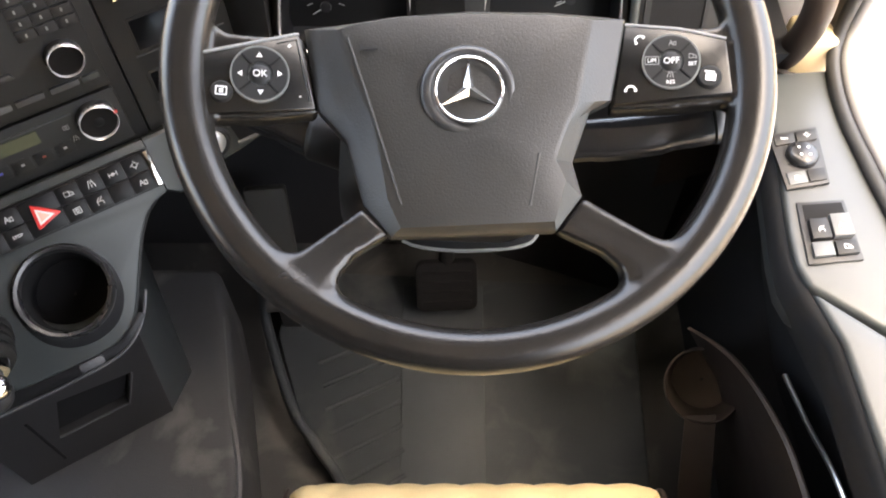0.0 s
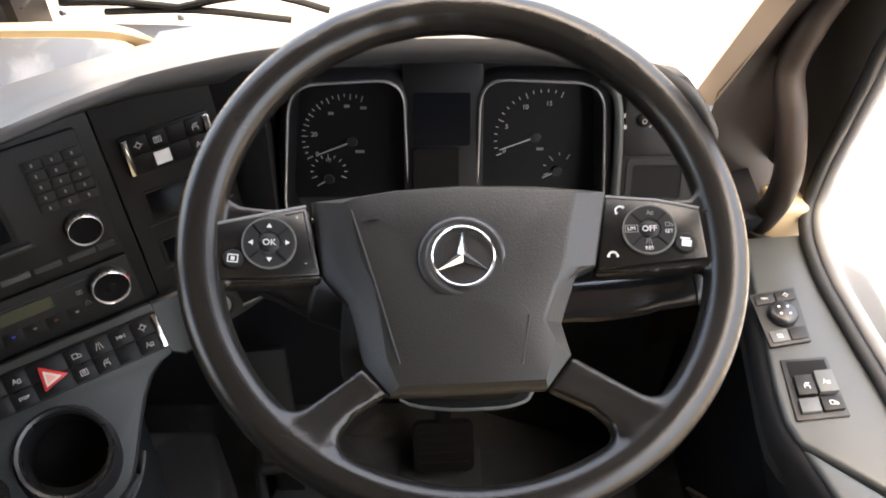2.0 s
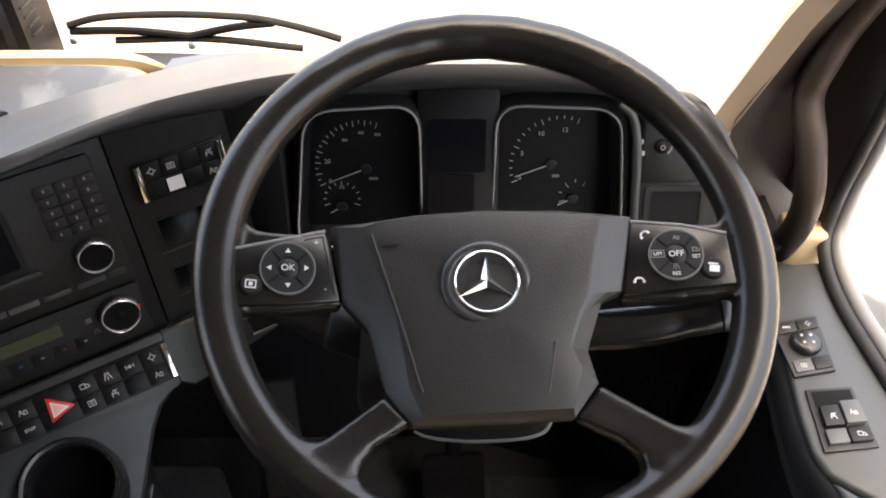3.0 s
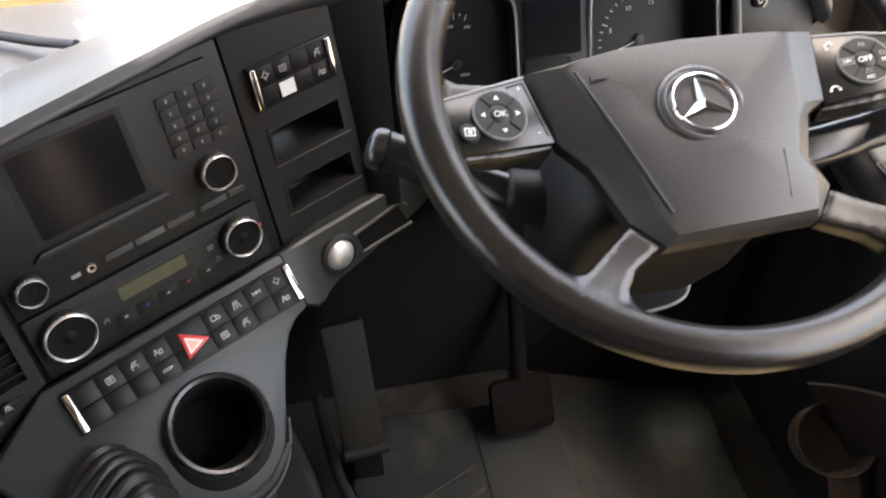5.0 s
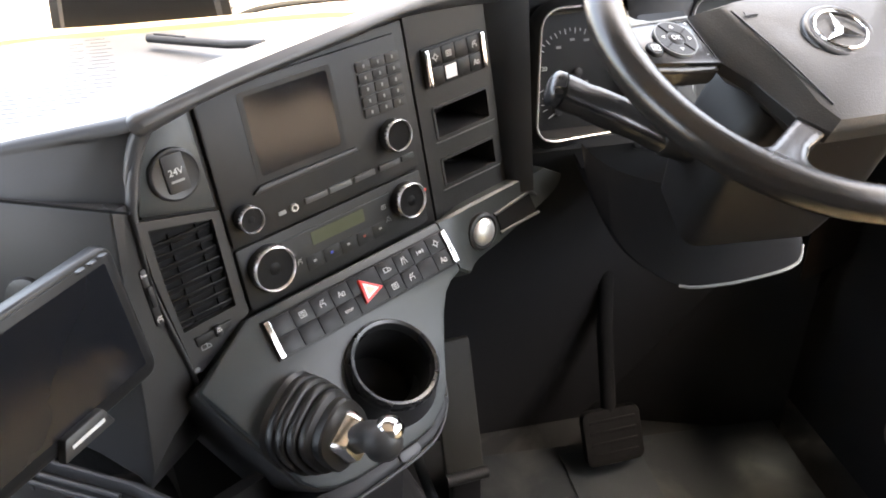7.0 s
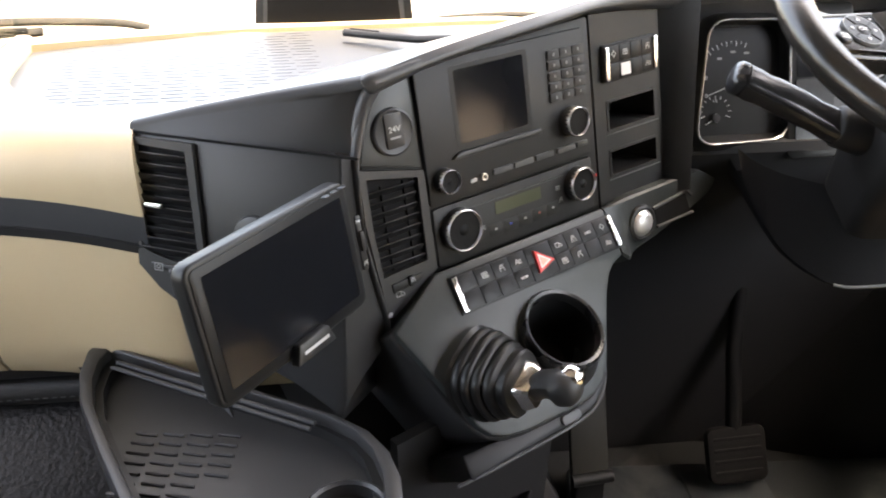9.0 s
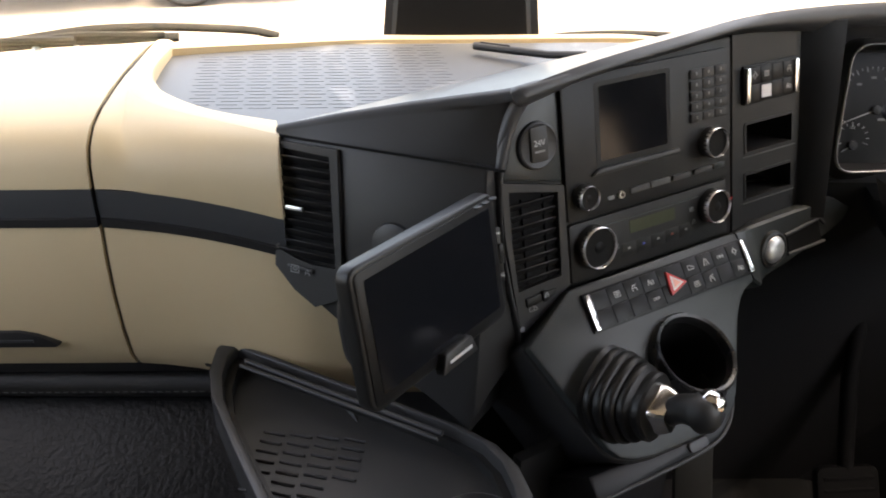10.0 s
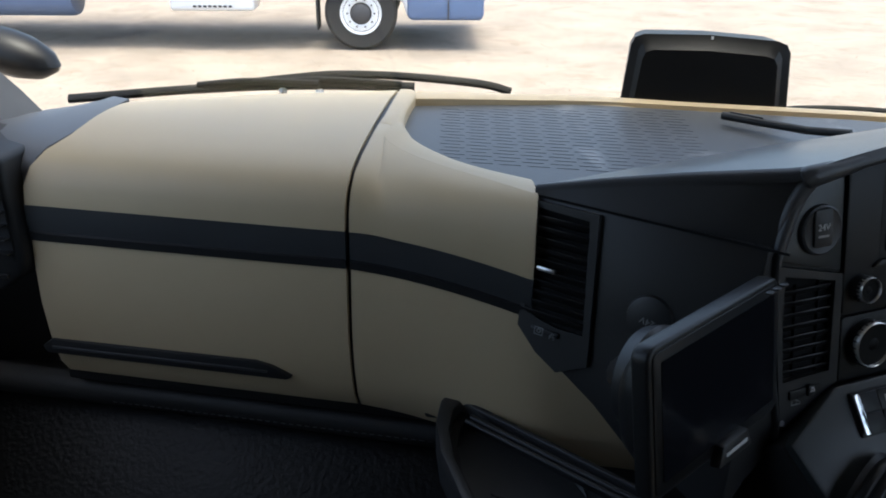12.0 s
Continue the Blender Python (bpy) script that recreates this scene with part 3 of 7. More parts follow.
for k, p in enumerate(mat_line):
    if k <= na:
        j = (1 - k / na) * (len(tops) - 1)
        i = min(int(j), len(tops) - 2)
        o = tops[i].lerp(tops[i + 1], j - i)
    elif p[1] < 0.87 and p[0] < -1.0:
        o = Vector((-1.0755 + seam_shift(p[1]), p[1] + 0.012, 0.888))
    else:
        o = Vector((max(p[0] - 0.028 * max(0, min(1, (-1.0 - p[0]) / 0.05)), -1.10), min(screen_y(p[0]) - 0.012, p[1] + 0.03 - 0.018 * max(0, min(1, (p[0] + 0.9) / 0.2))), 0.8805 - 0.0105 * max(0, min(1, (p[0] + 0.9) / 0.2))))
    q = Vector((p[0], p[1], o.z + (0.0015 if k > na else 0.0)))
    loops.append([tuple(o + Vector((0, 0, -0.02))), tuple(o), tuple(o.lerp(q, 0.3) + Vector((0, 0, 0.0012))), tuple(o.lerp(q, 0.75) + Vector((0, 0, 0.0015))), tuple(q + Vector((0, 0, -0.0008))), tuple(q.lerp(o, -0.08) + Vector((0, 0, -0.004))), tuple(Vector((q.x, q.y, 0.86)))])
part("tray_rim", loft(loops, False, False), M_BEIGE, pd, "raised beige surround of the tray", 50)
slot = [(-1.505, 0.604), (-1.49, 0.615), (-1.205, 0.617), (-1.185, 0.612), (-1.158, 0.598), (-1.165, 0.594), (-1.50, 0.594)]
MSL = axes((0, 0.5365, 0), (1, 0, 0), (0, 0, 1))
part("grip_slot", prism(slot, -0.004, 0.0045, m=MSL, bevel=0.0015), M_BLACK, lid, "black grip recess of the flap")
part("grip_bar", box((0.30, 0.003, 0.004), (-1.34, 0.5315, 0.604), bevel=0.001), M_STRIP, pd, "grey bar in the grip recess")
part("underside", box((0.66, 0.34, 0.02), (-1.18, 0.745, 0.535), bevel=0.004), M_BLACK, pd, "black underside")

loops = []
for k in range(25):
    x = -1.090 + 0.740 * k / 24
    b_ = max(0.0, min(1.0, (x + 0.90) / 0.2))
    f, e = (screen_y(x) - 0.050) * (1 - b_) + 0.9015 * b_, (screen_y(x) - 0.016) * (1 - b_) + 0.922 * b_
    zt = 0.8835 + 0.004 * max(0.0, min(1.0, (-0.7 - x) / 0.35))
    w = max(0.0, (x + 0.44) / 0.09)
    f, e = f + (0.874 - f) * w * w, e + (0.883 - e) * w * w
    loops.append([(x, f, 0.866), (x, f + 0.001, zt - 0.003), (x, f + (e - f) * 0.35, zt), (x, e - 0.004, zt - 0.001), (x, e, zt - 0.006), (x, e, 0.85)])
part("screen_ledge", loft(loops), M_BEIGE, pd, "beige ledge along the windscreen")
matp = [(p[0], p[1]) for p in mat_line] + [(-0.42, 0.78), (-0.60, 0.66), (-0.80, 0.545)]
tray = thing("dash_top_mat", (-0.8, 0.75, 0.88), "grey ribbed rubber mat with dusty smears in the dashboard tray", "mat")
MTILT = Matrix.Translation((0, 0.90, 0.8770)) @ pose(0, 0, 0, math.degrees(0.0485)) @ Matrix.Translation((0, -0.90, -0.8785))
part("mat", prism(matp, 0.872, 0.8785, m=MTILT), M_TOPMAT, tray)
rb = bmesh.new()
for i in range(22):
    for j in range(10):
        x, y = -1.02 + j * 0.034 + (i % 2) * 0.006 + i * 0.002, 0.885 - i * 0.0118
        lim = 0.660 - (x + 1.02) * 0.68
        if y > lim + 0.012 and y < screen_y(x) - 0.065:
            box((0.026, 0.0042, 0.0010), (x, y, 0.8784), m=MTILT, bevel=0, bm=rb)
part("ribs", rb, M_TOPMAT, tray, "raised slanting ribs")
pen = thing("pen", (-0.6, 0.83, 0.885), "black pen lying on the dashboard tray", "pen")
pm = [(-0.642, 0.838, 0.8865), (-0.60, 0.815, 0.8865), (-0.545, 0.785, 0.8870), (-0.50, 0.758, 0.893)]
part("barrel", tube(pm, 0.0055, 10), M_BLACK, pen)
part("clip", box((0.045, 0.003, 0.002), m=Matrix.Translation((-0.614, 0.823, 0.8925)) @ pose(0, 0, 0, 0, 0, -30), bevel=0.0005), M_SATINBLACK, pen)

# left end: vent column and pillar
lv = thing("vent_left", (-1.56, 0.52, 0.70), "black upright air vent at the passenger end of the dashboard", "air vent")
part("housing", prism([(-1.66, 0.885), (-1.498, 0.868), (-1.497, 0.80), (-1.494, 0.74), (-1.50, 0.715), (-1.53, 0.690), (-1.66, 0.665)], -0.12, 0.0, m=axes((0, 0.518, 0), (1, 0, 0), (0, 0, 1)), bevel=0.008, seg=3), M_DARK, lv)
part("cavity", prism(rrect(-1.64, 0.735, -1.5035, 0.845, 0.008), 0.0, 0.001, m=axes((0, 0.517, 0), (1, 0, 0), (0, 0, 1))), M_BLACK, lv)
for k in range(6):
    part("slat", box((0.134, 0.012, 0.003), (-1.5715, 0.512, 0.748 + k * 0.018), bevel=0.001), M_SLAT, lv)
part("tab", box((0.02, 0.006, 0.004), (-1.535, 0.503, 0.790), bevel=0.001), M_SATIN, lv, "bright vent tab")
part("thumb_control", box((0.03, 0.006, 0.006), (-1.53, 0.513, 0.715), bevel=0.001), M_SATINBLACK, lv)
pl = thing("pillar_left", (-1.6, 0.7, 0.86), "slate grey windscreen pillar foot beside the passenger dashboard", "pillar", kind="structure")
loops = []
for y, z in ((0.552, 0.846), (0.560, 0.858), (0.574, 0.868), (0.60, 0.876), (0.64, 0.882), (0.68, 0.8855), (0.72, 0.887), (0.745, 0.887)):
    x = -1.494 + corner_shift(y)
    w = max(0.0, (y - 0.552) / 0.193)
    far = -1.70 + 0.16 * w
    loops.append([(x, y, z), (x * 0.7 + far * 0.3, y + 0.002, z + 0.002), (x * 0.35 + far * 0.65, y + 0.004, z - 0.004 - 0.004 * w), (far, y + 0.006, z - 0.004 - 0.012 * w), (far, y, z - 0.05), (x, y, z - 0.03)])
part("foot", loft(loops), M_PILLARGREY, pl, "slate grey corner cover", 60)
part("post", loft([[(-1.560, 0.70, 0.872), (-1.72, 0.74, 0.86), (-1.76, 0.58, 0.86), (-1.60, 0.60, 0.865)], [(-1.592, 0.70, 0.905), (-1.74, 0.72, 0.90), (-1.77, 0.54, 0.90), (-1.63, 0.58, 0.90)], [(-1.622, 0.69, 0.94), (-1.76, 0.71, 0.95), (-1.78, 0.50, 0.95), (-1.67, 0.56, 0.95)], [(-1.68, 0.62, 1.2), (-1.78, 0.64, 1.2), (-1.79, 0.44, 1.2), (-1.72, 0.48, 1.2)], [(-1.72, 0.48, 2.06), (-1.79, 0.50, 2.06), (-1.79, 0.28, 2.06), (-1.74, 0.3, 2.06)]]), M_PILLARGREY, pl, "slate grey post")
om = thing("outside_mirror", (-1.99, 1.2, 0.845), "black rounded outside mirror housing on an arm", "mirror")
part("housing", lathe([(0.002, -0.046), (0.04, -0.043), (0.08, -0.030), (0.105, -0.008), (0.108, 0.004), (0.095, 0.022), (0.06, 0.038), (0.03, 0.044), (0.002, 0.046)], 36, m=Matrix.Translation((-1.988, 1.2, 0.843)) @ pose(0, 0, 0, 0, 16, 0) @ Matrix.Diagonal((1, 0.5, 1, 1))), M_BLACKFACE, om)
part("arm", tube([(-2.02, 1.2, 0.83), (-2.10, 1.12, 0.74), (-1.98, 0.95, 0.66), (-1.80, 0.80, 0.64)], 0.02, 10), M_BLACKFACE, om)

# ---- centre console, turned to the driver ----
O = Vector((-0.547, 0.472, 0))
LEAN_P = radians(11)
MP = axes(O + Vector((0, 0, 0.71)), U, G * math.sin(LEAN_P) + Vector((0, 0, math.cos(LEAN_P))))
ML = axes(Vector((-0.537, 0.456, 0.707)), U, G * 0.626 + Vector((0, 0, 0.78)))


def at_s(s, g, z):
    p = O + U * s + G * g
    return (p.x, p.y, z)


dash = thing("driver_dashboard", at_s(0.2, 0.1, 0.5), "charcoal soft-touch dashboard that wraps round the driver", "dashboard", kind="structure")
front = curve([at_s(-0.052, 0.024, 0.9365), at_s(0.05, 0.024, 0.950), at_s(0.18, 0.032, 0.957), at_s(0.30, 0.040, 0.962), (-0.20, 0.715, 0.962), (-0.10, 0.735, 0.962), (0.02, 0.742, 0.962), (0.14, 0.735, 0.960), (0.22, 0.720, 0.950), (0.275, 0.70, 0.925), (0.305, 0.69, 0.88)], 5)
back = curve([(-0.866, 0.537, 0.876), (-0.76, 0.603, 0.882), (-0.62, 0.690, 0.888), (-0.48, 0.775, 0.892), (-0.345, 0.850, 0.895), (-0.25, 0.902, 0.886), (-0.10, 0.893, 0.882), (0.06, 0.872, 0.880), (0.17, 0.84, 0.89), (0.25, 0.805, 0.885), (0.305, 0.775, 0.87)], 5)
loops, into = [], []
for f, k in zip(front, back):
    f, k = Vector(f), Vector(k)
    a = (k - f)
    a.z = 0
    n = a.normalized()
    mid = f.lerp(k, 0.45) + Vector((0, 0, 0.003))
    q = f.lerp(k, 0.75) + Vector((0, 0, 0.0025))
    gn = G.lerp(n, min(1.0, len(loops) / 10)).normalized()
    into.append(gn)
    b_ = 0.55 + 0.45 * min(1.0, max(0.0, (len(loops) - 13) / 6))
    loops.append([tuple(f + gn * 0.06 + Vector((0, 0, -0.075 * b_ ** 2))), tuple(f + gn * 0.045 + Vector((0, 0, -0.036 * b_))), tuple(f + gn * 0.008 + Vector((0, 0, -0.030 * b_))), tuple(f + gn * 0.001 + Vector((0, 0, -0.020 * b_))), tuple(f + Vector((0, 0, -0.0115 * b_ - 0.002))), tuple(f + n * min(0.003, 0.02 * a.length) + Vector((0, 0, -0.0052))),
                  tuple(f + n * min(0.010, 0.06 * a.length) + Vector((0, 0, -0.0006))), tuple(f.lerp(k, 0.10) + Vector((0, 0, 0.0008))), tuple(mid), tuple(q), tuple(k), tuple(k + Vector((0, 0, -0.02)))])
# the pad's end rolls over into the side of the console
INW = Vector((0.41, 0.91, 0))
ends_ = [Vector(loops[0][k]) for k in (10, 9, 8, 7, 6)]
rolls = [0.0055, 0.0075, 0.0100, 0.0118, 0.0120]
loops[0] = loops[0][:6] + [tuple(p + INW * r_) for p, r_ in zip(ends_[::-1], rolls[::-1])] + [tuple(Vector(loops[0][11]) + INW * 0.006)]
# one plastic in two tones: lit top, shaded lip
part("top_pad", loft([lp[6:] + [tuple(Vector(lp[6]) + g_ * 0.03 + Vector((0, 0, -0.010)))] for lp, g_ in zip(loops, into)]), M_PADLIT, dash, "soft top pad, lighter than its lip to carry the skylight", 50)
part("pad_lip", loft([lp[:7] + [tuple(Vector(lp[6]) + g_ * 0.03 + Vector((0, 0, -0.012)))] for lp, g_ in zip(loops, into)]), M_LIP, dash, "rolled lip of the same pad, shade put into a darker grey", 60)
part("pad_corner", prism([(-0.346, 0.893), (-0.30, 0.906), (-0.25, 0.908), (-0.18, 0.903), (-0.06, 0.890), (-0.06, 0.870), (-0.25, 0.875), (-0.345, 0.845), (-0.352, 0.862)], 0.84, 0.8842), M_PADLIT, dash, "charcoal corner of the pad at the windscreen")
body = [(-0.066, -0.02), (-0.076, 0.12), (-0.058, 0.193), (-0.040, 0.216), (-0.01, 0.230), (0.2615, 0.2366), (0.2615, -0.013)]
part("panel", prism(body, -0.035, -0.004, m=MP, bevel=0.003), M_PANEL, dash, "charcoal panel that carries the controls")
sp = bmesh.new()
for x0_, y0_, x1_, y1_ in ((0.2635, -0.012, 0.400, 0.0345), (0.2635, 0.0645, 0.400, 0.0935), (0.2635, 0.1275, 0.400, 0.239), (0.2635, 0.0345, 0.287, 0.0645), (0.3715, 0.0345, 0.400, 0.0645), (0.2635, 0.0935, 0.287, 0.1275), (0.3715, 0.0935, 0.400, 0.1275)):
    box((x1_ - x0_, y1_ - y0_, 0.031), ((x0_ + x1_) / 2, (y0_ + y1_) / 2, -0.0195), m=MP, bevel=0, bm=sp)
bmesh.ops.remove_doubles(sp, verts=sp.verts, dist=1e-5)
part("slot_panel", sp, M_PANEL, dash, "charcoal panel with two open slots")
# rolled left edge of the panel, from the pad's corner down past the vent
EDGE = [((-0.0500, 0.2255), (-0.022, 0.2190), 0.0170), ((-0.0556, 0.2165), (-0.0395, 0.2140), 0.0110), ((-0.0642, 0.198), (-0.0545, 0.1940), 0.0070), ((-0.0741, 0.1775), (-0.0620, 0.1765), 0.0055), ((-0.0815, 0.1565), (-0.0690, 0.1575), 0.0050),
        ((-0.0841, 0.1396), (-0.0765, 0.1390), 0.0048), ((-0.0868, 0.0805), (-0.0830, 0.0805), 0.0045), ((-0.0849, 0.0362), (-0.0795, 0.0362), 0.0045), ((-0.0770, -0.0260), (-0.0720, -0.0280), 0.0045), ((-0.0745, -0.0600), (-0.0700, -0.0620), 0.0)]
ro, ri, rh = curve([(a_[0], a_[1], 0) for a_, c_, h_ in EDGE], 3), curve([(c_[0], c_[1], 0) for a_, c_, h_ in EDGE], 3), curve([(h_, 0, 0) for a_, c_, h_ in EDGE], 3)
loops = []
for a_, c_, h_ in zip(ro, ri, rh):
    a_, c_, h_ = Vector(a_), Vector(c_), Vector(h_).x
    loops.append([tuple(MP @ (a_.lerp(c_, u) + Vector((0, 0, h)))) for u, h in ((1.0, -0.02), (1.0, h_ - 0.0035), (0.86, h_ - 0.0008), (0.6, h_), (0.3, h_ - 0.0008), (0.08, h_ - 0.0035), (0.0, h_ - 0.007), (0.1, -0.02))])
part("panel_edge", loft(loops), M_LIP, dash, "charcoal rounded edge of the panel", 60)
# join between the panel and the dial hood
loops = [[at_s(0.385, 0.07, z), at_s(0.385, 0.005 + (z - 0.71) * 0.194, z), (-0.212, 0.668 + (z - 0.71) * 0.19, z), (-0.188, 0.668 + (z - 0.71) * 0.2, z), (-0.188, 0.745, z)] for z in (0.70, 0.80, 0.90, 0.945)]
part("cheek", loft(loops), M_PANEL, dash, "charcoal cheek beside the dials")

SA, SB = Vector((-0.866, 0.537, 0)), Vector((-0.628, 0.430, 0))
MS = axes((SA.x, SA.y, 0.872), SB - SA, (-0.06, 0.26, 0.96)) @ pose(0, -0.872, 0)
WS = (SB - SA).length
rim = [MP @ Vector((a_[0] + 0.0006, a_[1], h_ - 0.006)) for a_, c_, h_ in EDGE]
e0 = Vector((SA.x, SA.y, 0.8705))
n0 = (Vector(back[0]) - Vector(front[0])).normalized()
bound = [Vector(front[0]) + n0 * 0.004 - INW * 0.0012 + Vector((0, 0, -0.0120))] + rim[0:6] + [MS @ Vector((0.246, 0.864, -0.001))]
cols = []
for k in range(21):
    t = k / 20
    j = min(int(t * 4), 3)
    T, r_ = ends_[j].lerp(ends_[j + 1], t * 4 - j), rolls[j] + (rolls[j + 1] - rolls[j]) * (t * 4 - j)
    col_ = [T + INW * r_ * (1 - math.sin(radians(a))) - Vector((0, 0, r_ * (1 - math.cos(radians(a))))) for a in (0, 18, 36, 54, 72, 90)]
    T1, B0, B1 = bound[0], MS @ Vector((0.002, 0.8655, -0.001)), bound[-1]
    for q in range(1, 13):
        w = q / 12 * 6
        i = min(int(w), 5)
        edge_p = bound[i].lerp(bound[i + 1], w - i)
        col_.append(col_[5].lerp(B0.lerp(B1, t), q / 12) + (edge_p - T1.lerp(B1, q / 12)) * t ** 3)
    cols.append([tuple(p) for p in col_])
pe_ = loft(cols, False, False)
# same pad once more, its shaded end coloured charcoal
part("pad_end", pe_, M_DARK, dash, "rolled end of the same pad above the side panel, shaded in charcoal", 60)
# the lip turns down into the edge of the panel
turn_ = [Vector(front[k]) + G * g_ + Vector((0, 0, z_)) for k, g_, z_ in ((5, 0.0095, -0.0080), (3, 0.0085, -0.0085), (2, 0.0085, -0.0092), (0, 0.0115, -0.0105))] + [MP @ Vector(p) for p in ((-0.0480, 0.2160, 0.0035), (-0.0575, 0.2010, -0.0005), (-0.0670, 0.1820, -0.0035), (-0.0755, 0.1600, -0.0065))]
turn_ = curve([tuple(p) for p in turn_], 5)
wide = curve([(r_, 0, 0) for r_ in (0.0040, 0.0070, 0.0082, 0.0108, 0.0092, 0.0080, 0.0072, 0.0060)], 5)
part("lip_corner", tube(turn_, [p[0] for p in wide], 14), M_LIP, dash, "rounded corner of the pad's lip, in the same shaded grey", 60)
flank = [(0.246, 0.8655), (0.249, 0.80), (0.252, 0.75), (0.256, 0.67), (0.258, 0.60)]
part("side_corner", loft([[tuple(p), tuple(p.lerp(q, 0.5) + Vector((-0.004, -0.003, 0))), tuple(q), tuple(q + G * 0.02)] for p, q in zip(rim[5:], [MS @ Vector((x, y, -0.001)) for x, y in flank])], False, False), M_DARK, dash, "charcoal rounded corner below the pad", 60)
side = [(0.004, 0.866), (0.246, 0.866), (0.249, 0.80), (0.252, 0.75), (0.256, 0.67), (0.258, 0.60), (WS - 0.01, 0.575), (0.240, 0.590), (0.200, 0.6105), (0.150, 0.628), (0.106, 0.660), (0.036, 0.699), (0.020, 0.716), (0.004, 0.738)]
part("side_panel", prism(side, -0.12, 0.0, m=MS, bevel=0.004), M_DARK, dash, "charcoal side panel of the console")

low = [(-0.012, 0.012), (-0.084, -0.0312), (-0.0405, -0.146), (-0.036, -0.158), (-0.025, -0.172), (-0.006, -0.181), (0.020, -0.186), (0.060, -0.188), (0.100, -0.189), (0.125, -0.186), (0.145, -0.1755), (0.157, -0.164), (0.167, -0.148), (0.187, -0.112), (0.203, -0.085), (0.2185, -0.066), (0.232, -0.057), (0.250, -0.052), (0.250, 0.012)]
CUP = (0.106, -0.107, 0.0465)
part("console_fascia", prism(holed(low, 8, CUP), -0.03, 0.0, m=ML, bevel=0.004, hole=CUP), M_GREY, dash, "slate grey sloping console fascia")
low2 = [(-0.012, 0.0)] + grown(low, 0.004)[1:17] + [(0.249, -0.050), (0.249, 0.0)]
CUPB = (0.106, -0.110, 0.056)
part("console_base", prism(holed(low2, 8, CUPB), -0.16, -0.010, m=ML, bevel=0.005, seg=3, hole=CUPB), M_DARK, dash, "charcoal console base")
MST = axes(ML @ Vector((0, 0.012, 0)), U, G * math.sin(LEAN_P) + Vector((0, 0, math.cos(LEAN_P))))
loops = []
for x, y, w in ((0.250, -0.052, 0.0), (0.262, -0.064, 0.15), (0.278, -0.074, 0.55), (0.292, -0.077, 0.85), (0.310, -0.0755, 1.0), (0.350, -0.069, 1.0), (0.400, -0.0565, 1.0), (0.440, -0.0455, 1.0), (0.458, -0.038, 1.0), (0.468, -0.030, 1.0), (0.472, -0.022, 1.0)):
    T = MST @ Vector((x, 0.0 if x < 0.44 else -0.02 * (x - 0.44) / 0.032, 0))
    B = (ML @ Vector((x, y, 0))).lerp(MST @ Vector((x, y, 0)), w)
    n_ = (B - T).cross(U).normalized()
    if n_.y > 0:
        n_ = -n_
    loops.append([tuple(p) for p in (T - n_ * 0.03, T - n_ * 0.003, T.lerp(B, 0.04), T.lerp(B, 0.5), T.lerp(B, 0.95), B - n_ * 0.004, B - n_ * 0.03)])
part("start_panel", loft(loops), M_GREY, dash, "slate grey end of the console round the start button", 35)
lip = curve([(-0.075, -0.206, -0.022), (-0.03, -0.207, -0.016), (0.05, -0.208, -0.014), (0.100, -0.207, -0.014), (0.128, -0.202, -0.015), (0.150, -0.189, -0.017), (0.166, -0.171, -0.020), (0.178, -0.150, -0.026)], 5)
part("drawer_front", prism([(-0.060, -0.178), (-0.060, -0.209), (0.10, -0.210), (0.130, -0.205), (0.152, -0.192), (0.168, -0.174), (0.160, -0.166), (0.13, -0.187), (0.10, -0.191)], -0.12, -0.016, m=ML, bevel=0.004), M_KEY, dash, "charcoal drawer front")
part("drawer_lip", tube([tuple(ML @ Vector(p)) for p in lip], 0.0022, 8), M_GREYDARK, dash, "worn grey lip of the drawer")
part("drawer_badge", prism(rrect(0.075, -0.205, 0.104, -0.193, 0.005), -0.018, -0.0125, m=ML, bevel=0.001), M_GREYDARK, dash, "small grey badge")
# column with an open pocket down to the tunnel
MCOL = axes(at_s(0.0, -0.055, 0.0), U, (0, 0, 1))
mouth = [(-0.023, 0.289), (0.078, 0.287), (0.104, 0.359), (0.007, 0.377)]
part("pocket_frame", ring([(-0.10, 0.19), (0.119, 0.19), (0.150, 0.55), (-0.10, 0.55)], mouth, -0.014, 0.0, m=MCOL), M_DARK, dash, "charcoal surround of an open pocket")
# pocket's inner shade is in its black lining
part("pocket", loft([[(x, y, -0.013) for x, y in mouth], [(x, y, -0.10) for x, y in mouth], [(0.04 + (x - 0.04) * 0.1, 0.33 + (y - 0.33) * 0.1, -0.10) for x, y in mouth]], m=MCOL), M_VOID, dash, "open pocket lined in a black that holds its shade")
part("pocket_lip", tube([tuple(MCOL @ Vector((x, y, 0.001))) for x, y in (mouth[0], mouth[1], mouth[2])], 0.002, 8), M_GREYDARK, dash, "grey worn edge of the pocket")
part("column_joint", tube([tuple(MCOL @ Vector(p)) for p in ((-0.041, 0.362, 0.0), (-0.039, 0.227, 0.0))], 0.0022, 6), M_VOID, dash, "dark shut line")
part("column_side", loft([[at_s(fr_s, -0.054, z), at_s(sd, -0.008, z), at_s(sd + 0.02, 0.30, z), at_s(sd - 0.01, 0.30, z), at_s(sd - 0.012, 0.004, z), at_s(fr_s - 0.014, -0.044, z)] for z, fr_s, sd in ((0.19, 0.118, 0.170), (0.40, 0.137, 0.171), (0.55, 0.150, 0.175))]), M_GREY, dash, "slate grey slanting side of the column")
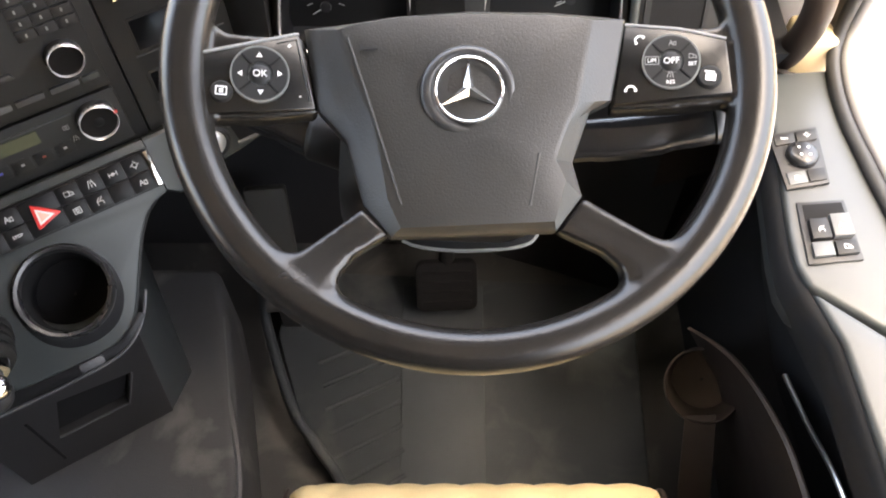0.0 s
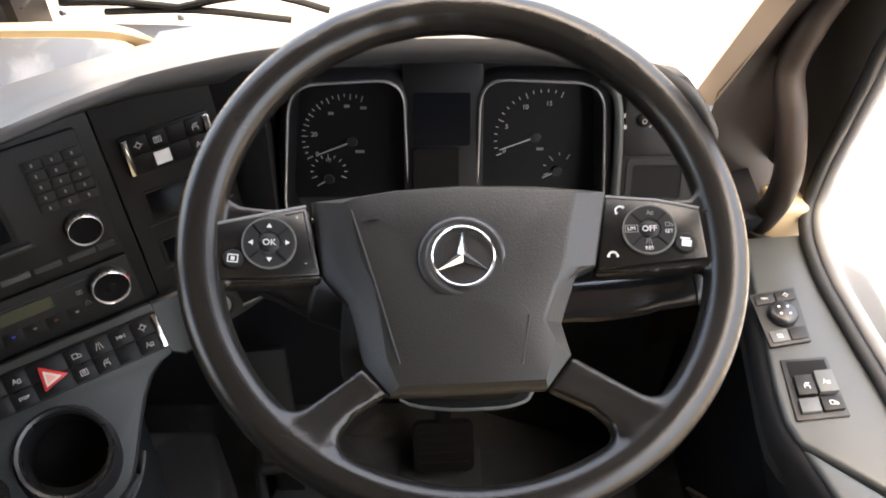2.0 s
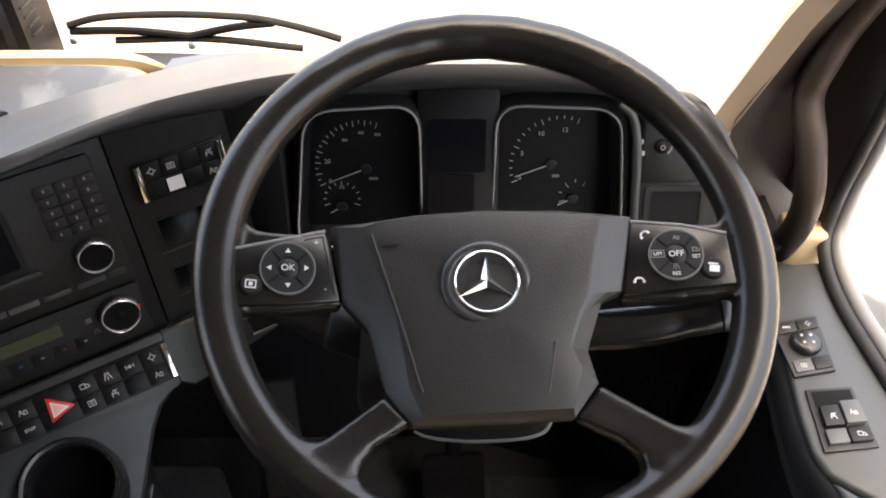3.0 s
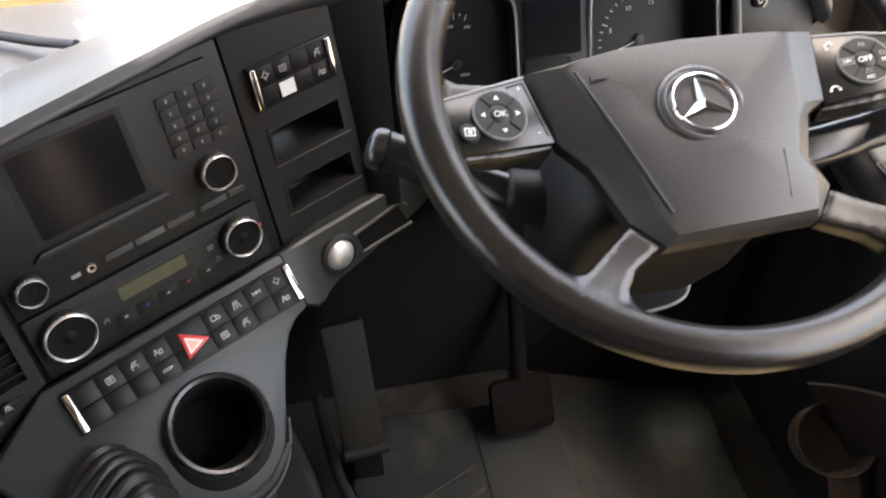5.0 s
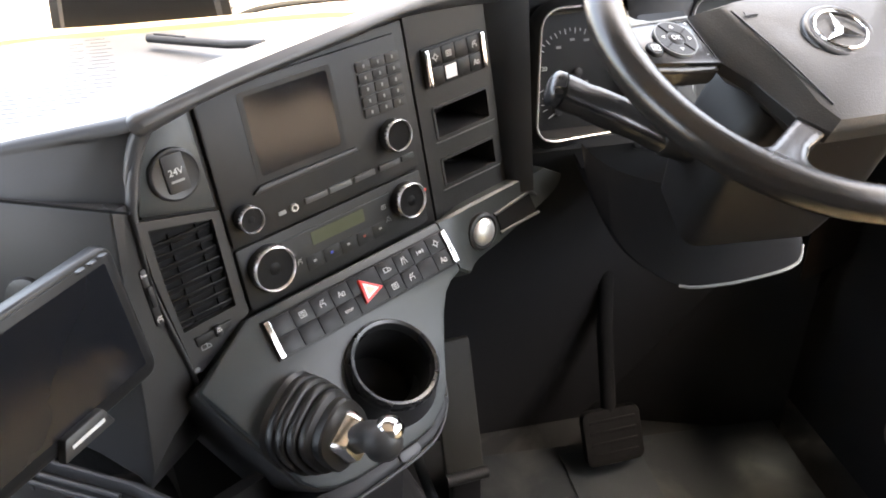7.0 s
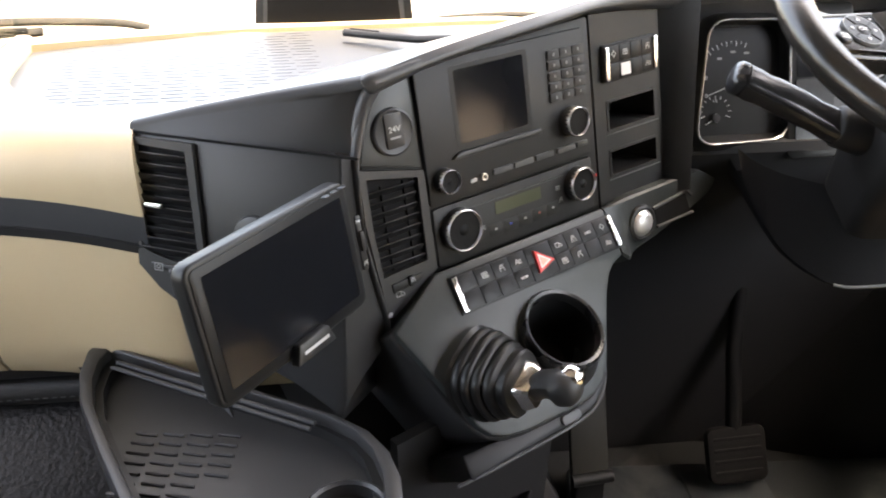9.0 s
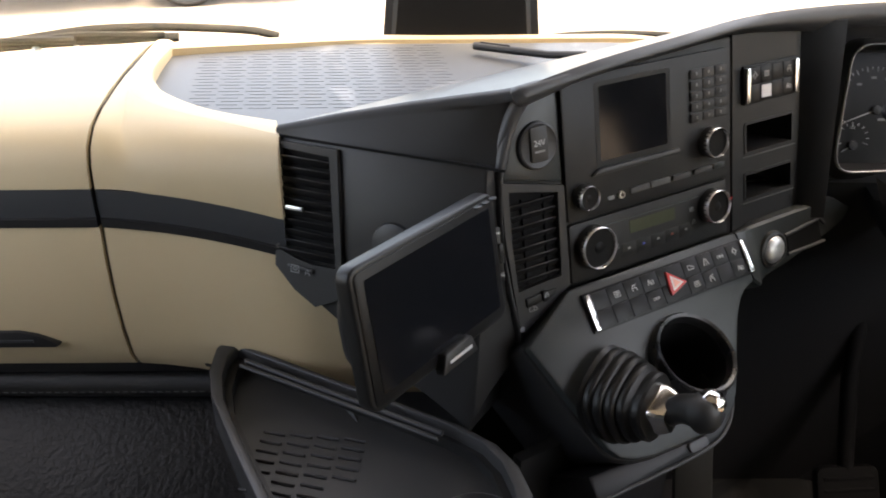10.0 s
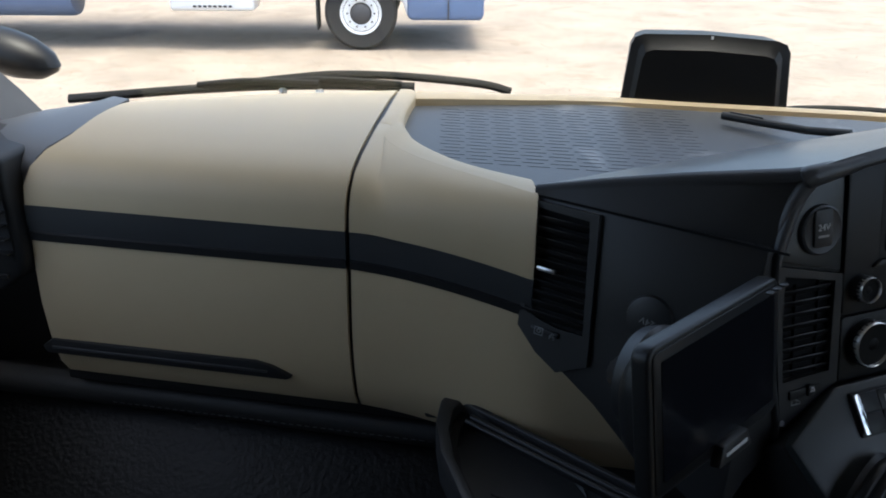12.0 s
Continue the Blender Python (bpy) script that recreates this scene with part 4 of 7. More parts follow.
part("console_column", loft([[at_s(-0.10, 0.052, z), at_s(0.12, 0.052, z), at_s(0.12, 0.30, z), at_s(-0.10, 0.30, z)] for z in (0.19, 0.55)]), M_DARK, dash, "charcoal lower column")
part("knee_panel", loft([[(-0.75, 0.70, 0.74), (0.40, 0.70, 0.74), (0.40, 0.80, 0.74), (-0.75, 0.80, 0.74)], [(-0.75, 0.84, 0.45), (0.452, 0.84, 0.45), (0.452, 0.94, 0.45), (-0.75, 0.94, 0.45)],
                         [(-0.75, 0.93, 0.0), (0.452, 0.93, 0.0), (0.452, 0.99, 0.0), (-0.75, 0.99, 0.0)]]), M_SHADE, dash, "black knee panel")
part("lower_edge", loft([[(-0.195, 0.70, 0.735), (0.33, 0.69, 0.735), (0.33, 0.74, 0.735), (-0.195, 0.74, 0.735)], [(-0.195, 0.705, 0.748), (0.33, 0.69, 0.748), (0.33, 0.76, 0.748), (-0.195, 0.76, 0.748)]]), M_SHADE, dash, "charcoal edge below the dials")

# ---- steering wheel ----
MW = axes((0.022, 0.453, 0.964), (0.9986, 0, -0.0523), (0.0213, 0.9138, 0.4057))
wheel = thing("steering_wheel", (0.022, 0.453, 0.964), "black leather four-spoke steering wheel, rim shiny from wear", "steering wheel")
RR, RT, NR = 0.2128, 0.0182, 120
ring_pts, ring_rad = [], []
for k in range(NR):
    t = 2 * math.pi * k / NR
    ring_pts.append((RR * math.cos(t), RR * math.sin(t), 0))
    top = max(0.0, math.cos(min(math.pi / 2, abs(t - math.pi / 2) * 1.55)))
    ring_rad.append(RT * (1.0 + 0.10 * top + (0.022 * math.cos(t * 30) if top > 0.15 else 0) * top - 0.08 * max(0, -math.sin(t))))
outer = [(-.1275, .0275), (-.1031, .0310), (-.0582, .0395), (-.0031, .0445), (.0576, .0455), (.095, .0434), (.1165, .0415), (.1045, -.0236), (.0886, -.032), (.0754, -.0718), (.0815, -.0985), (.0622, -.1245), (-.0565, -.1320), (-.0770, -.1100), (-.0929, -.0585), (-.1145, -.0360)]
face = [(-.1010, .0215), (-.0873, .0265), (-.0553, .0330), (-.0025, .0375), (.0534, .0385), (.0790, .0375), (.0880, .0355), (.0777, -.0297), (.0700, -.0455), (.0606, -.0734), (.0679, -.0889), (.0600, -.1190), (-.0500, -.1270), (-.0600, -.1060), (-.0708, -.0486), (-.0842, -.0206)]
rise = [.0055, .0060, .0070, .0078, .0085, .0092, .0098, .0112, .0115, .0118, .0120, .0120, .0108, .0095, .0085, .0070]
foot = [-.0110, -.0100, -.0080, -.0050, -.0030, -.0020, -.0010, .0010, .0000, -.0010, .0030, .0040, .0000, -.0030, -.0110, -.0090]


def blend(a, c, t):
    return [(p[0] + (q[0] - p[0]) * t, p[1] + (q[1] - p[1]) * t) for p, q in zip(a, c)]


def hub_loop(t, k=1.0, lift=0.0):
    """A loop of the airbag cover: t from the foot of its flank to the edge of its face, k drawn in over the face."""
    pl_ = blend(outer, face, t)
    return [(x * k - 0.003 * (1 - k), (y + .045) * k - .045, f_ + (r_ - f_) * t + lift) for (x, y), r_, f_ in zip(pl_, rise, foot)]


part("hub_cover", loft([[(x * 0.80, (y + .04) * .80 - .03, -0.045) for x, y in outer], [(x, y, z - 0.012) for x, y, z in hub_loop(0)], hub_loop(0), hub_loop(0.06, lift=0.0012), hub_loop(0.5, lift=0.0008), hub_loop(0.92, lift=0.0006), hub_loop(1.0, lift=0.0006), hub_loop(1.0, 0.95, 0.0014), hub_loop(1.0, 0.6, 0.0036), hub_loop(1.0, 0.25, 0.0048)], m=MW), M_HUB, wheel, "grained black airbag cover with slanting flanks", 24)
# pressed lines that run down the face
for pts in (((-.0930, .0150, .0074), (-.0700, -.0500, .0112), (-.0500, -.1100, .0124)), ((.0480, -.0700, .0150), (.0420, -.1080, .0140))):
    part("pressed_line", tube([tuple(MW @ Vector(p)) for p in curve(pts, 4)], 0.0009, 6), M_HUB, wheel)
LWL = pose(-0.1568, -0.0136, 0.0006, 0, 10, 0) @ Matrix.Translation((0.1555, 0.0163, -0.0095))
LWR = pose(0.1493, 0.0071, 0.0040, 0, -10, 0) @ Matrix.Translation((-0.1485, -0.0061, -0.0095))
MWL, MWR = MW @ LWL, MW @ LWR
spl = [(-.207, .034), (-.192, .022), (-.180, .0165), (-.162, .0165), (-.125, .0200), (-.110, -.040), (-.150, -.048), (-.1966, -.052), (-.212, -.060)]
spr = [(.212, .058), (.198, .043), (.184, .0366), (.1676, .036), (.112, .038), (.102, -.029), (.150, -.028), (.197, -.024), (.214, -.03)]
lsl = [(-.0786, -.1104), (-.105, -.132), (-.1312, -.1536), (-.139, -.1546), (-.1475, -.150), (-.1582, -.1348), (-.178, -.125), (-.160, -.15), (-.125, -.178), (-.085, -.199), (-.0938, -.1856), (-.0995, -.178), (-.1004, -.1718), (-.097, -.162), (-.0892, -.1512), (-.0576, -.1297)]
lsr = [(.0843, -.0973), (.115, -.115), (.1445, -.1321), (.1530, -.1345), (.1592, -.1338), (.1699, -.1251), (.190, -.11), (.172, -.14), (.138, -.170), (.090, -.197), (.105, -.181), (.1148, -.1702), (.1178, -.1598), (.113, -.150), (.1027, -.1416), (.0634, -.124)]
body_ = tube(ring_pts, ring_rad, 24, True)
for poly, lm in ((spl, LWL), (spr, LWR)):
    prism(poly, -0.018, 0.004, m=lm, bm=body_)
for poly in (lsl, lsr):
    up_, dn_ = resampled(poly[0:7], 18), resampled(poly[:8:-1], 18)
    loops = []
    for a_, c_ in zip(up_, dn_):
        lp = []
        for w_, h_ in ((0.0, -0.016), (0.0, -0.0035), (0.02, -0.0012), (0.06, 0.0003), (0.14, 0.0008), (0.32, 0.0004), (0.5, 0.0002), (0.68, 0.0004), (0.86, 0.0008), (0.94, 0.0003), (0.98, -0.0012), (1.0, -0.0035), (1.0, -0.016)):
            p_ = a_.lerp(c_, w_)
            u_ = max(0.0, min(1.0, (p_.length - 0.125) / 0.08))
            lp.append((p_.x, p_.y, h_ + (0.0135 * u_ * u_ if h_ > -0.01 else 0.0)))
        loops.append(lp)
    loft(loops, bm=body_)
    # broad fillets where the spoke's edges run into the rim
    across = (Vector(poly[0]) - Vector(poly[15])).normalized()
    for p0, p1, sg, run_ in ((poly[0], poly[2], 1, 0.014), (poly[15], poly[13], -1, 0.025)):
        p0, p1 = Vector(p0), Vector(p1)
        way_ = (p1 - p0).normalized()
        c_ = p0.copy()
        while c_.length < 0.1965:
            c_ += way_ * 0.0005
        tan_ = Vector((-c_.y, c_.x)).normalized()
        if tan_.dot(across) * sg < 0:
            tan_ = -tan_
        a_, e_ = c_ - way_ * run_, c_ + tan_ * run_
        web = [a_ * (1 - t_) ** 2 + c_ * 2 * t_ * (1 - t_) + e_ * t_ * t_ for t_ in (0, 0.15, 0.3, 0.45, 0.6, 0.75, 0.9, 1)] + [e_ * 1.05, c_ * 1.05, a_ - across * sg * 0.008]
        w_ = prism([tuple(p) for p in web], -0.013, -0.0006, bevel=0.0015)
        for v_ in w_.verts:
            u_ = max(0.0, min(1.0, (math.hypot(v_.co.x, v_.co.y) - 0.125) / 0.08))
            v_.co.z += 0.0125 * u_ * u_ if v_.co.z > -0.01 else 0.0
        put(w_, None, body_)
pts, faces, nrm = melted(body_, 0.0019, 12)
split = {}
for f_ in faces:
    c_ = sum((pts[i] for i in f_), Vector()) / len(f_)
    if math.hypot(c_.x, c_.y) > RR - RT * 1.15 or c_.y > 0.07 or abs(c_.x) < 0.03:
        split.setdefault("rim", []).append(f_)
    else:
        split.setdefault(("lower_spoke" if c_.y < -0.075 else "spoke", c_.x > 0), []).append(f_)
skin_part("rim", pts, split["rim"], nrm, MW, M_LEATHER, wheel, "worn black leather rim")
for nm in ("spoke", "lower_spoke"):
    for right in (False, True):
        skin_part(nm, pts, split[(nm, right)], nrm, MW, M_LEATHER, wheel, "worn leather spoke")
# column
col = thing("steering_column", (0.02, 0.6, 0.72), "black steering column shroud", "steering column")
part("shroud", loft([[(x, y - 0.04, d) for x, y in rrect(-0.118 * k, -0.07 * k, 0.085 * k, 0.05 * k, 0.025 * k)] for d, k in ((-0.03, 0.70), (-0.05, 0.85), (-0.15, 0.9), (-0.22, 0.8))], m=MW), M_SHROUD, col, "black moulded shroud")
sa_, sb_ = Vector((-0.130, -0.0225, -0.116)), Vector((-0.055, -0.037, -0.127))
part("stalk_collar", lathe([(0.013, -0.006), (0.019, -0.004), (0.0225, 0.0), (0.024, 0.02), (0.030, 0.07)], 28, m=MW @ Matrix.Translation(sa_) @ (sa_ - sb_).to_track_quat("Z", "Y").to_matrix().to_4x4() @ Matrix.Scale(-1, 4, (0, 0, 1))), M_SHROUD, col, "black collar where the stalk leaves the shroud")
part("collar", lathe([(0.045, -0.02), (0.06, -0.03), (0.065, -0.06), (0.05, -0.07)], 32, m=MW @ pose(0, -0.035, 0)), M_BLACK, col)
cov = curve([(-0.123, 0.66, 0.727), (-0.120, 0.62, 0.701), (-0.109, 0.585, 0.672), (-0.089, 0.555, 0.648), (-0.046, 0.52, 0.627), (0.0, 0.505, 0.631), (0.047, 0.50, 0.638), (0.086, 0.50, 0.646), (0.104, 0.51, 0.657), (0.112, 0.54, 0.70)], 4)
part("lower_cover", loft([[(p[0] * 0.95, p[1] + 0.035, 0.745) for p in cov], cov, [(p[0], p[1] + 0.012, p[2] - 0.006) for p in cov], [(p[0] * 0.9, p[1] + 0.20, p[2] + 0.02) for p in cov]], False, False), M_VOID, col, "black lower cover")
# highlight along the cover's lower edge, drawn as a pale tube
part("cover_highlight", tube(cov[16:34], 0.0022, 8), M_HUBEDGE, col, "edge of the cover, its highlight put into a pale colour")
for pts, lab in (([(-0.07, -0.035, -0.125), (-0.12, -0.025, -0.118), (-0.18, -0.005, -0.100), (-0.2355, 0.0135, -0.085)], "black multi-function stalk"), ([(0.06, -0.03, -0.075), (0.13, -0.03, -0.065), (0.20, -0.02, -0.055)], "black stalk")):
    pw = [tuple(MW @ Vector(p)) for p in pts]
    cs = curve(pw, 5)
    n = len(cs)
    up_ = (MW.to_3x3() @ Vector((0, 1, 0.35))).normalized()
    loops = []
    for k, p in enumerate(cs):
        t = k / (n - 1)
        ax = (Vector(cs[min(k + 1, n - 1)]) - Vector(cs[max(k - 1, 0)])).normalized()
        vv = (up_ - ax * up_.dot(ax)).normalized()
        hh = ax.cross(vv)
        gr = 0.93 if k % 5 == 3 else 1.0
        hw, hv = (0.0120 + 0.003 * t) * gr, (0.0190 - 0.002 * t) * gr
        loops.append([tuple(Vector(p) + hh * x + vv * (y - 0.004 * (1 - t))) for x, y in rrect(-hw, -hv, hw, hv, hw * 0.75, 4)])
    sk = part("stalk", loft(loops), M_STALK, col, lab, 50)
    d = (Vector(cs[-1]) - Vector(cs[-2])).normalized()
    tip = [Vector(p) for p in loops[-1]]
    mc = sum(tip, Vector()) / len(tip)
    part("stalk_end", loft([[tuple(mc + (p - mc) * sc + d * of) for p in tip] for of, sc in ((0.0003, 0.9), (0.002, 1.03), (0.009, 1.0), (0.013, 0.85), (0.015, 0.5))]), M_SATINBLACK, sk, "dark turning end", 50)

# ---- driver's door, pillar ----
dd = thing("door_1", (0.45, 0.4, 0.05), "grey driver's door panel with switches and a pocket", "door", kind="structure")
ledge = [(0.374, 0.690), (0.366, 0.64), (0.348, 0.47), (0.347, 0.43), (0.354, 0.405), (0.47, 0.315), (0.468, 0.40), (0.446, 0.55), (0.442, 0.62), (0.450, 0.697)]
part("ledge", prism(ledge, 0.64, 0.720, bevel=0.006, seg=3), M_LEDGE, dd, "slate grey sill ledge")
part("ledge_rear", prism([(0.356, 0.402), (0.372, 0.345), (0.378, 0.20), (0.378, -0.5), (0.466, -0.5), (0.464, 0.310)], 0.695, 0.719, bevel=0.006, seg=3), M_LEDGE, dd, "slate grey armrest part")
part("inner_panel", prism([(0.455, 1.0), (0.455, -0.5), (0.48, -0.5), (0.48, 1.0)], 0.0, 0.66), M_SHADE, dd, "charcoal door skin")
sk_top = [(0.371, 0.70), (0.362, 0.64), (0.344, 0.47), (0.343, 0.43), (0.350, 0.401), (0.368, 0.345), (0.3745, 0.20), (0.3745, -0.42)]
part("skirt", loft([[(x + (dx if y > 0.36 else dx * 0.85), y, z) for x, y in sk_top] for dx, z in ((0.006, 0.7125), (0.0, 0.708), (-0.001, 0.69), (0.004, 0.66), (0.026, 0.61), (0.062, 0.55), (0.095, 0.40))], False, False), M_SHADE, dd, "charcoal skirt under the ledge", 60)
part("pull_recess", prism(rrect(0.395, 0.02, 0.462, 0.262, 0.03), 0.719, 0.7205, bevel=0.0005), M_BLACK, dd, "black pull recess")
part("recess_edge", tube(curve([(0.46, 0.275, 0.7215), (0.425, 0.270, 0.7215), (0.397, 0.235, 0.7215), (0.392, 0.18, 0.7215), (0.392, 0.02, 0.7215)], 6), 0.005, 8), M_HUBEDGE, dd, "worn light edge of the recess")
part("bright_strip", tube(curve([(0.400, 0.405, 0.515), (0.402, 0.335, 0.538), (0.400, 0.25, 0.578), (0.398, 0.10, 0.603), (0.398, -0.1, 0.613)], 6), 0.0035, 8), M_SATIN, dd, "bright metal strip")
pockc = curve([(0.336, 0.530, 0.392), (0.346, 0.485, 0.440), (0.352, 0.435, 0.488), (0.354, 0.378, 0.532), (0.355, 0.330, 0.560), (0.356, 0.285, 0.578), (0.358, 0.20, 0.588), (0.36, 0.0, 0.592), (0.36, -0.3, 0.592)], 5)
part("pocket_edge", loft([[(p[0], p[1], p[2]) for p in pockc], [(p[0] + 0.004, p[1] + 0.002, p[2] + 0.002) for p in pockc], [(p[0] + 0.008 + 0.022 * max(0, 1 - k / 14), p[1] + 0.001, p[2] - 0.001 - 0.02 * max(0, 1 - k / 14)) for k, p in enumerate(pockc)], [(p[0] + 0.010 + 0.024 * max(0, 1 - k / 14), p[1] - 0.004, p[2] - 0.010 - 0.05 * max(0, 1 - k / 14)) for k, p in enumerate(pockc)]], False, False), M_TAN, dd, "brown rim of the door pocket")
part("pocket_front", loft([[(p[0] + 0.003, p[1], p[2] - 0.002) for p in pockc], [(0.40, p[1] * 0.98, p[2] * 0.7) for p in pockc], [(0.453, p[1] * 0.96, 0.05) for p in pockc]], False, False), M_BROWN, dd, "dark brown pocket front")
bhm = Matrix.Translation((0.360, 0.466, 0.345)) @ Vector((-0.27, -0.50, 0.82)).to_track_quat("Z", "Y").to_matrix().to_4x4()
part("bottle_holder", lathe([(0.047, -0.080), (0.050, -0.04), (0.0535, 0.0), (0.051, 0.004), (0.0485, 0.0), (0.046, -0.04), (0.042, -0.072), (0.002, -0.076)], 40, m=bhm, cap=False), M_BIN, dd, "brown round bottle holder")
part("holder_strap", loft([[(0.335, 0.432, 0.320), (0.375, 0.430, 0.330), (0.375, 0.418, 0.320), (0.335, 0.420, 0.308)], [(0.340, 0.37, 0.22), (0.385, 0.37, 0.23), (0.385, 0.36, 0.22), (0.340, 0.36, 0.21)], [(0.36, 0.30, 0.06), (0.40, 0.30, 0.06), (0.40, 0.29, 0.05), (0.36, 0.29, 0.05)]]), M_BIN, dd, "brown strap below the holder")
sl = curve([(0.470, -0.45, 0.722), (0.468, 0.10, 0.722), (0.464, 0.40, 0.722), (0.450, 0.54, 0.722), (0.443, 0.61, 0.722), (0.444, 0.665, 0.723), (0.450, 0.705, 0.727), (0.457, 0.730, 0.745), (0.460, 0.738, 0.79), (0.460, 0.732, 0.85), (0.461, 0.726, 0.92), (0.463, 0.720, 0.99), (0.475, 0.68, 1.15), (0.50, 0.55, 1.5), (0.53, 0.40, 1.85)], 5)
part("window_seal", tube(sl, 0.008, 10), M_RUBBER, dd, "black rubber window seal")
part("seal_lip", tube([(p[0] + 0.017, p[1] + 0.002, p[2] + 0.002) for p in sl], 0.009, 10), M_GREYLIGHT, dd, "pale inner lip of the seal")
up = [Vector(p) for p in sl if p[2] > 0.743]
part("window_frame", loft([[tuple(p + Vector(o)) for o in ((-0.004, 0.0, 0), (-0.012, 0.030, 0), (-0.028, 0.075, 0), (-0.040, 0.125, 0), (-0.01, 0.13, 0), (0.012, 0.03, 0), (0.008, 0.0, 0))] for p in up]), M_FRAME, dd, "dark brown window frame", 60)
gp = part("pane", prism([(0.80, 0.66), (-0.28, 0.66), (-0.28, 1.80), (0.30, 1.80)], -0.003, 0.003, m=axes((0.515, 0, 0), (0, 1, 0), (0, 0, 1))), M_GLASS, dd, "clear door glass")
gp.visible_shadow = False
wg = thing("wing", (0.85, 0.9, 0.10), "pale grey wing of the lorry below the driver's window", "wing")
part("panel", prism([(1.0, 0.45), (0.76, 0.592), (0.40, 0.60), (0.40, -0.1), (1.0, -0.1)], 0.60, 0.82, m=axes((0, 0, 0), (0, 1, 0), (0, 0, 1)), bevel=0.02, seg=3), M_TRUCKWHITE, wg, "pale grey panel")
part("lamp", lathe([(0.002, 0.03), (0.05, 0.026), (0.07, 0.012), (0.075, 0.0)], 32, m=Matrix.Translation((0.70, 0.74, 0.545))), M_GREYLIGHT, wg, "round grey cap")
pil = thing("pillar_right", (0.4, 0.75, 0.86), "brownish windscreen pillar, tan where lit and dark brown where shaded", "pillar", kind="structure")
# one rounded pillar: light painted as a tan edge, shade as dark brown
part("facing", loft([[(0.298, 0.782, 0.86), (0.318, 0.765, 0.86), (0.330, 0.78, 0.86), (0.315, 0.81, 0.86)], [(0.345, 0.768, 1.0), (0.366, 0.750, 1.0), (0.378, 0.765, 1.0), (0.36, 0.80, 1.0)], [(0.50, 0.655, 1.45), (0.522, 0.635, 1.45), (0.53, 0.65, 1.45), (0.52, 0.69, 1.45)], [(0.60, 0.52, 2.06), (0.62, 0.50, 2.06), (0.63, 0.51, 2.06), (0.62, 0.56, 2.06)]]), M_PILLARLIT, pil, "lit edge of the pillar, its light put into tan")
part("pillar_shaded", loft([[(0.318, 0.768, 0.40), (0.40, 0.795, 0.40), (0.47, 0.83, 0.40), (0.40, 0.88, 0.40)], [(0.316, 0.768, 0.72), (0.40, 0.795, 0.72), (0.47, 0.83, 0.72), (0.40, 0.88, 0.72)], [(0.320, 0.764, 0.88), (0.40, 0.80, 0.88), (0.47, 0.83, 0.88), (0.40, 0.88, 0.88)], [(0.367, 0.751, 1.0), (0.43, 0.77, 1.0), (0.49, 0.80, 1.0), (0.44, 0.84, 1.0)], [(0.523, 0.636, 1.45), (0.57, 0.62, 1.45), (0.60, 0.66, 1.45), (0.56, 0.72, 1.45)], [(0.63, 0.47, 2.06), (0.64, 0.48, 2.06), (0.66, 0.5, 2.06), (0.65, 0.56, 2.06)]]), M_BROWN, pil, "shaded rest of the pillar in dark brown")
part("foot_cover", box((0.05, 0.05, 0.11), (0.432, 0.738, 0.690), bevel=0.008, seg=3), M_BEIGE, pil, "beige pillar foot")
gh = thing("grab_handle", (0.41, 0.73, 0.70), "dark brown curved grab handle on the windscreen pillar", "handle")
hp = curve([(0.408, 0.735, 0.695), (0.402, 0.700, 0.775), (0.396, 0.693, 0.830), (0.391, 0.718, 0.880), (0.388, 0.752, 0.918), (0.395, 0.755, 0.965), (0.412, 0.755, 1.02), (0.45, 0.70, 1.2), (0.50, 0.60, 1.5), (0.53, 0.55, 1.6)], 6)
part("grip", tube(hp, 0.0165, 16), M_BROWN, gh, "dark brown grip")
part("lower_mount", lathe([(0.010, 0.03), (0.028, 0.025), (0.034, 0.0), (0.034, -0.03)], 20, m=Matrix.Translation((0.410, 0.745, 0.68)) @ pose(0, 0, 0, 15)), M_BROWN, gh)
part("upper_mount", box((0.05, 0.04, 0.08), (0.54, 0.56, 1.62), bevel=0.012, seg=3), M_BROWN, gh)

# ---- seat ----
def quilted(x0, x1, path, name, parent, label):
    """A padded cover over a section line (y, z), with a diamond quilt sunk into it."""
    line = curve([(0, y, z) for y, z in path], 14)
    nx, b = 70, bmesh.new()
    d = [0.0]
    for p, q in zip(line, line[1:]):
        d.append(d[-1] + (Vector(q) - Vector(p)).length)
    rows = []
    for i, p in enumerate(line):
        a, c = Vector(line[max(0, i - 1)]), Vector(line[min(len(line) - 1, i + 1)])
        t = (c - a).normalized()
        nrm = Vector((0, t.z, -t.y))
        row = []
        for k in range(nx + 1):
            u = k / nx
            x = x0 + (x1 - x0) * u
            e = min(u, 1 - u) * (x1 - x0)
            drop = 0.05 * max(0.0, 1 - e / 0.06) ** 2
            q1, q2 = (x + d[i]) / 0.085, (x - d[i]) / 0.085
            quilt = (abs(math.sin(math.pi * q1)) * abs(math.sin(math.pi * q2))) ** 0.35 * 0.007
            row.append(b.verts.new(Vector((x, p[1], p[2])) + nrm * (quilt - drop)))
        rows.append(row)
    for r0, r1 in zip(rows, rows[1:]):
        for k in range(nx):
            b.faces.new((r0[k], r0[k + 1], r1[k + 1], r1[k]))
    return part(name, b, M_SEAT, parent, label, 60)


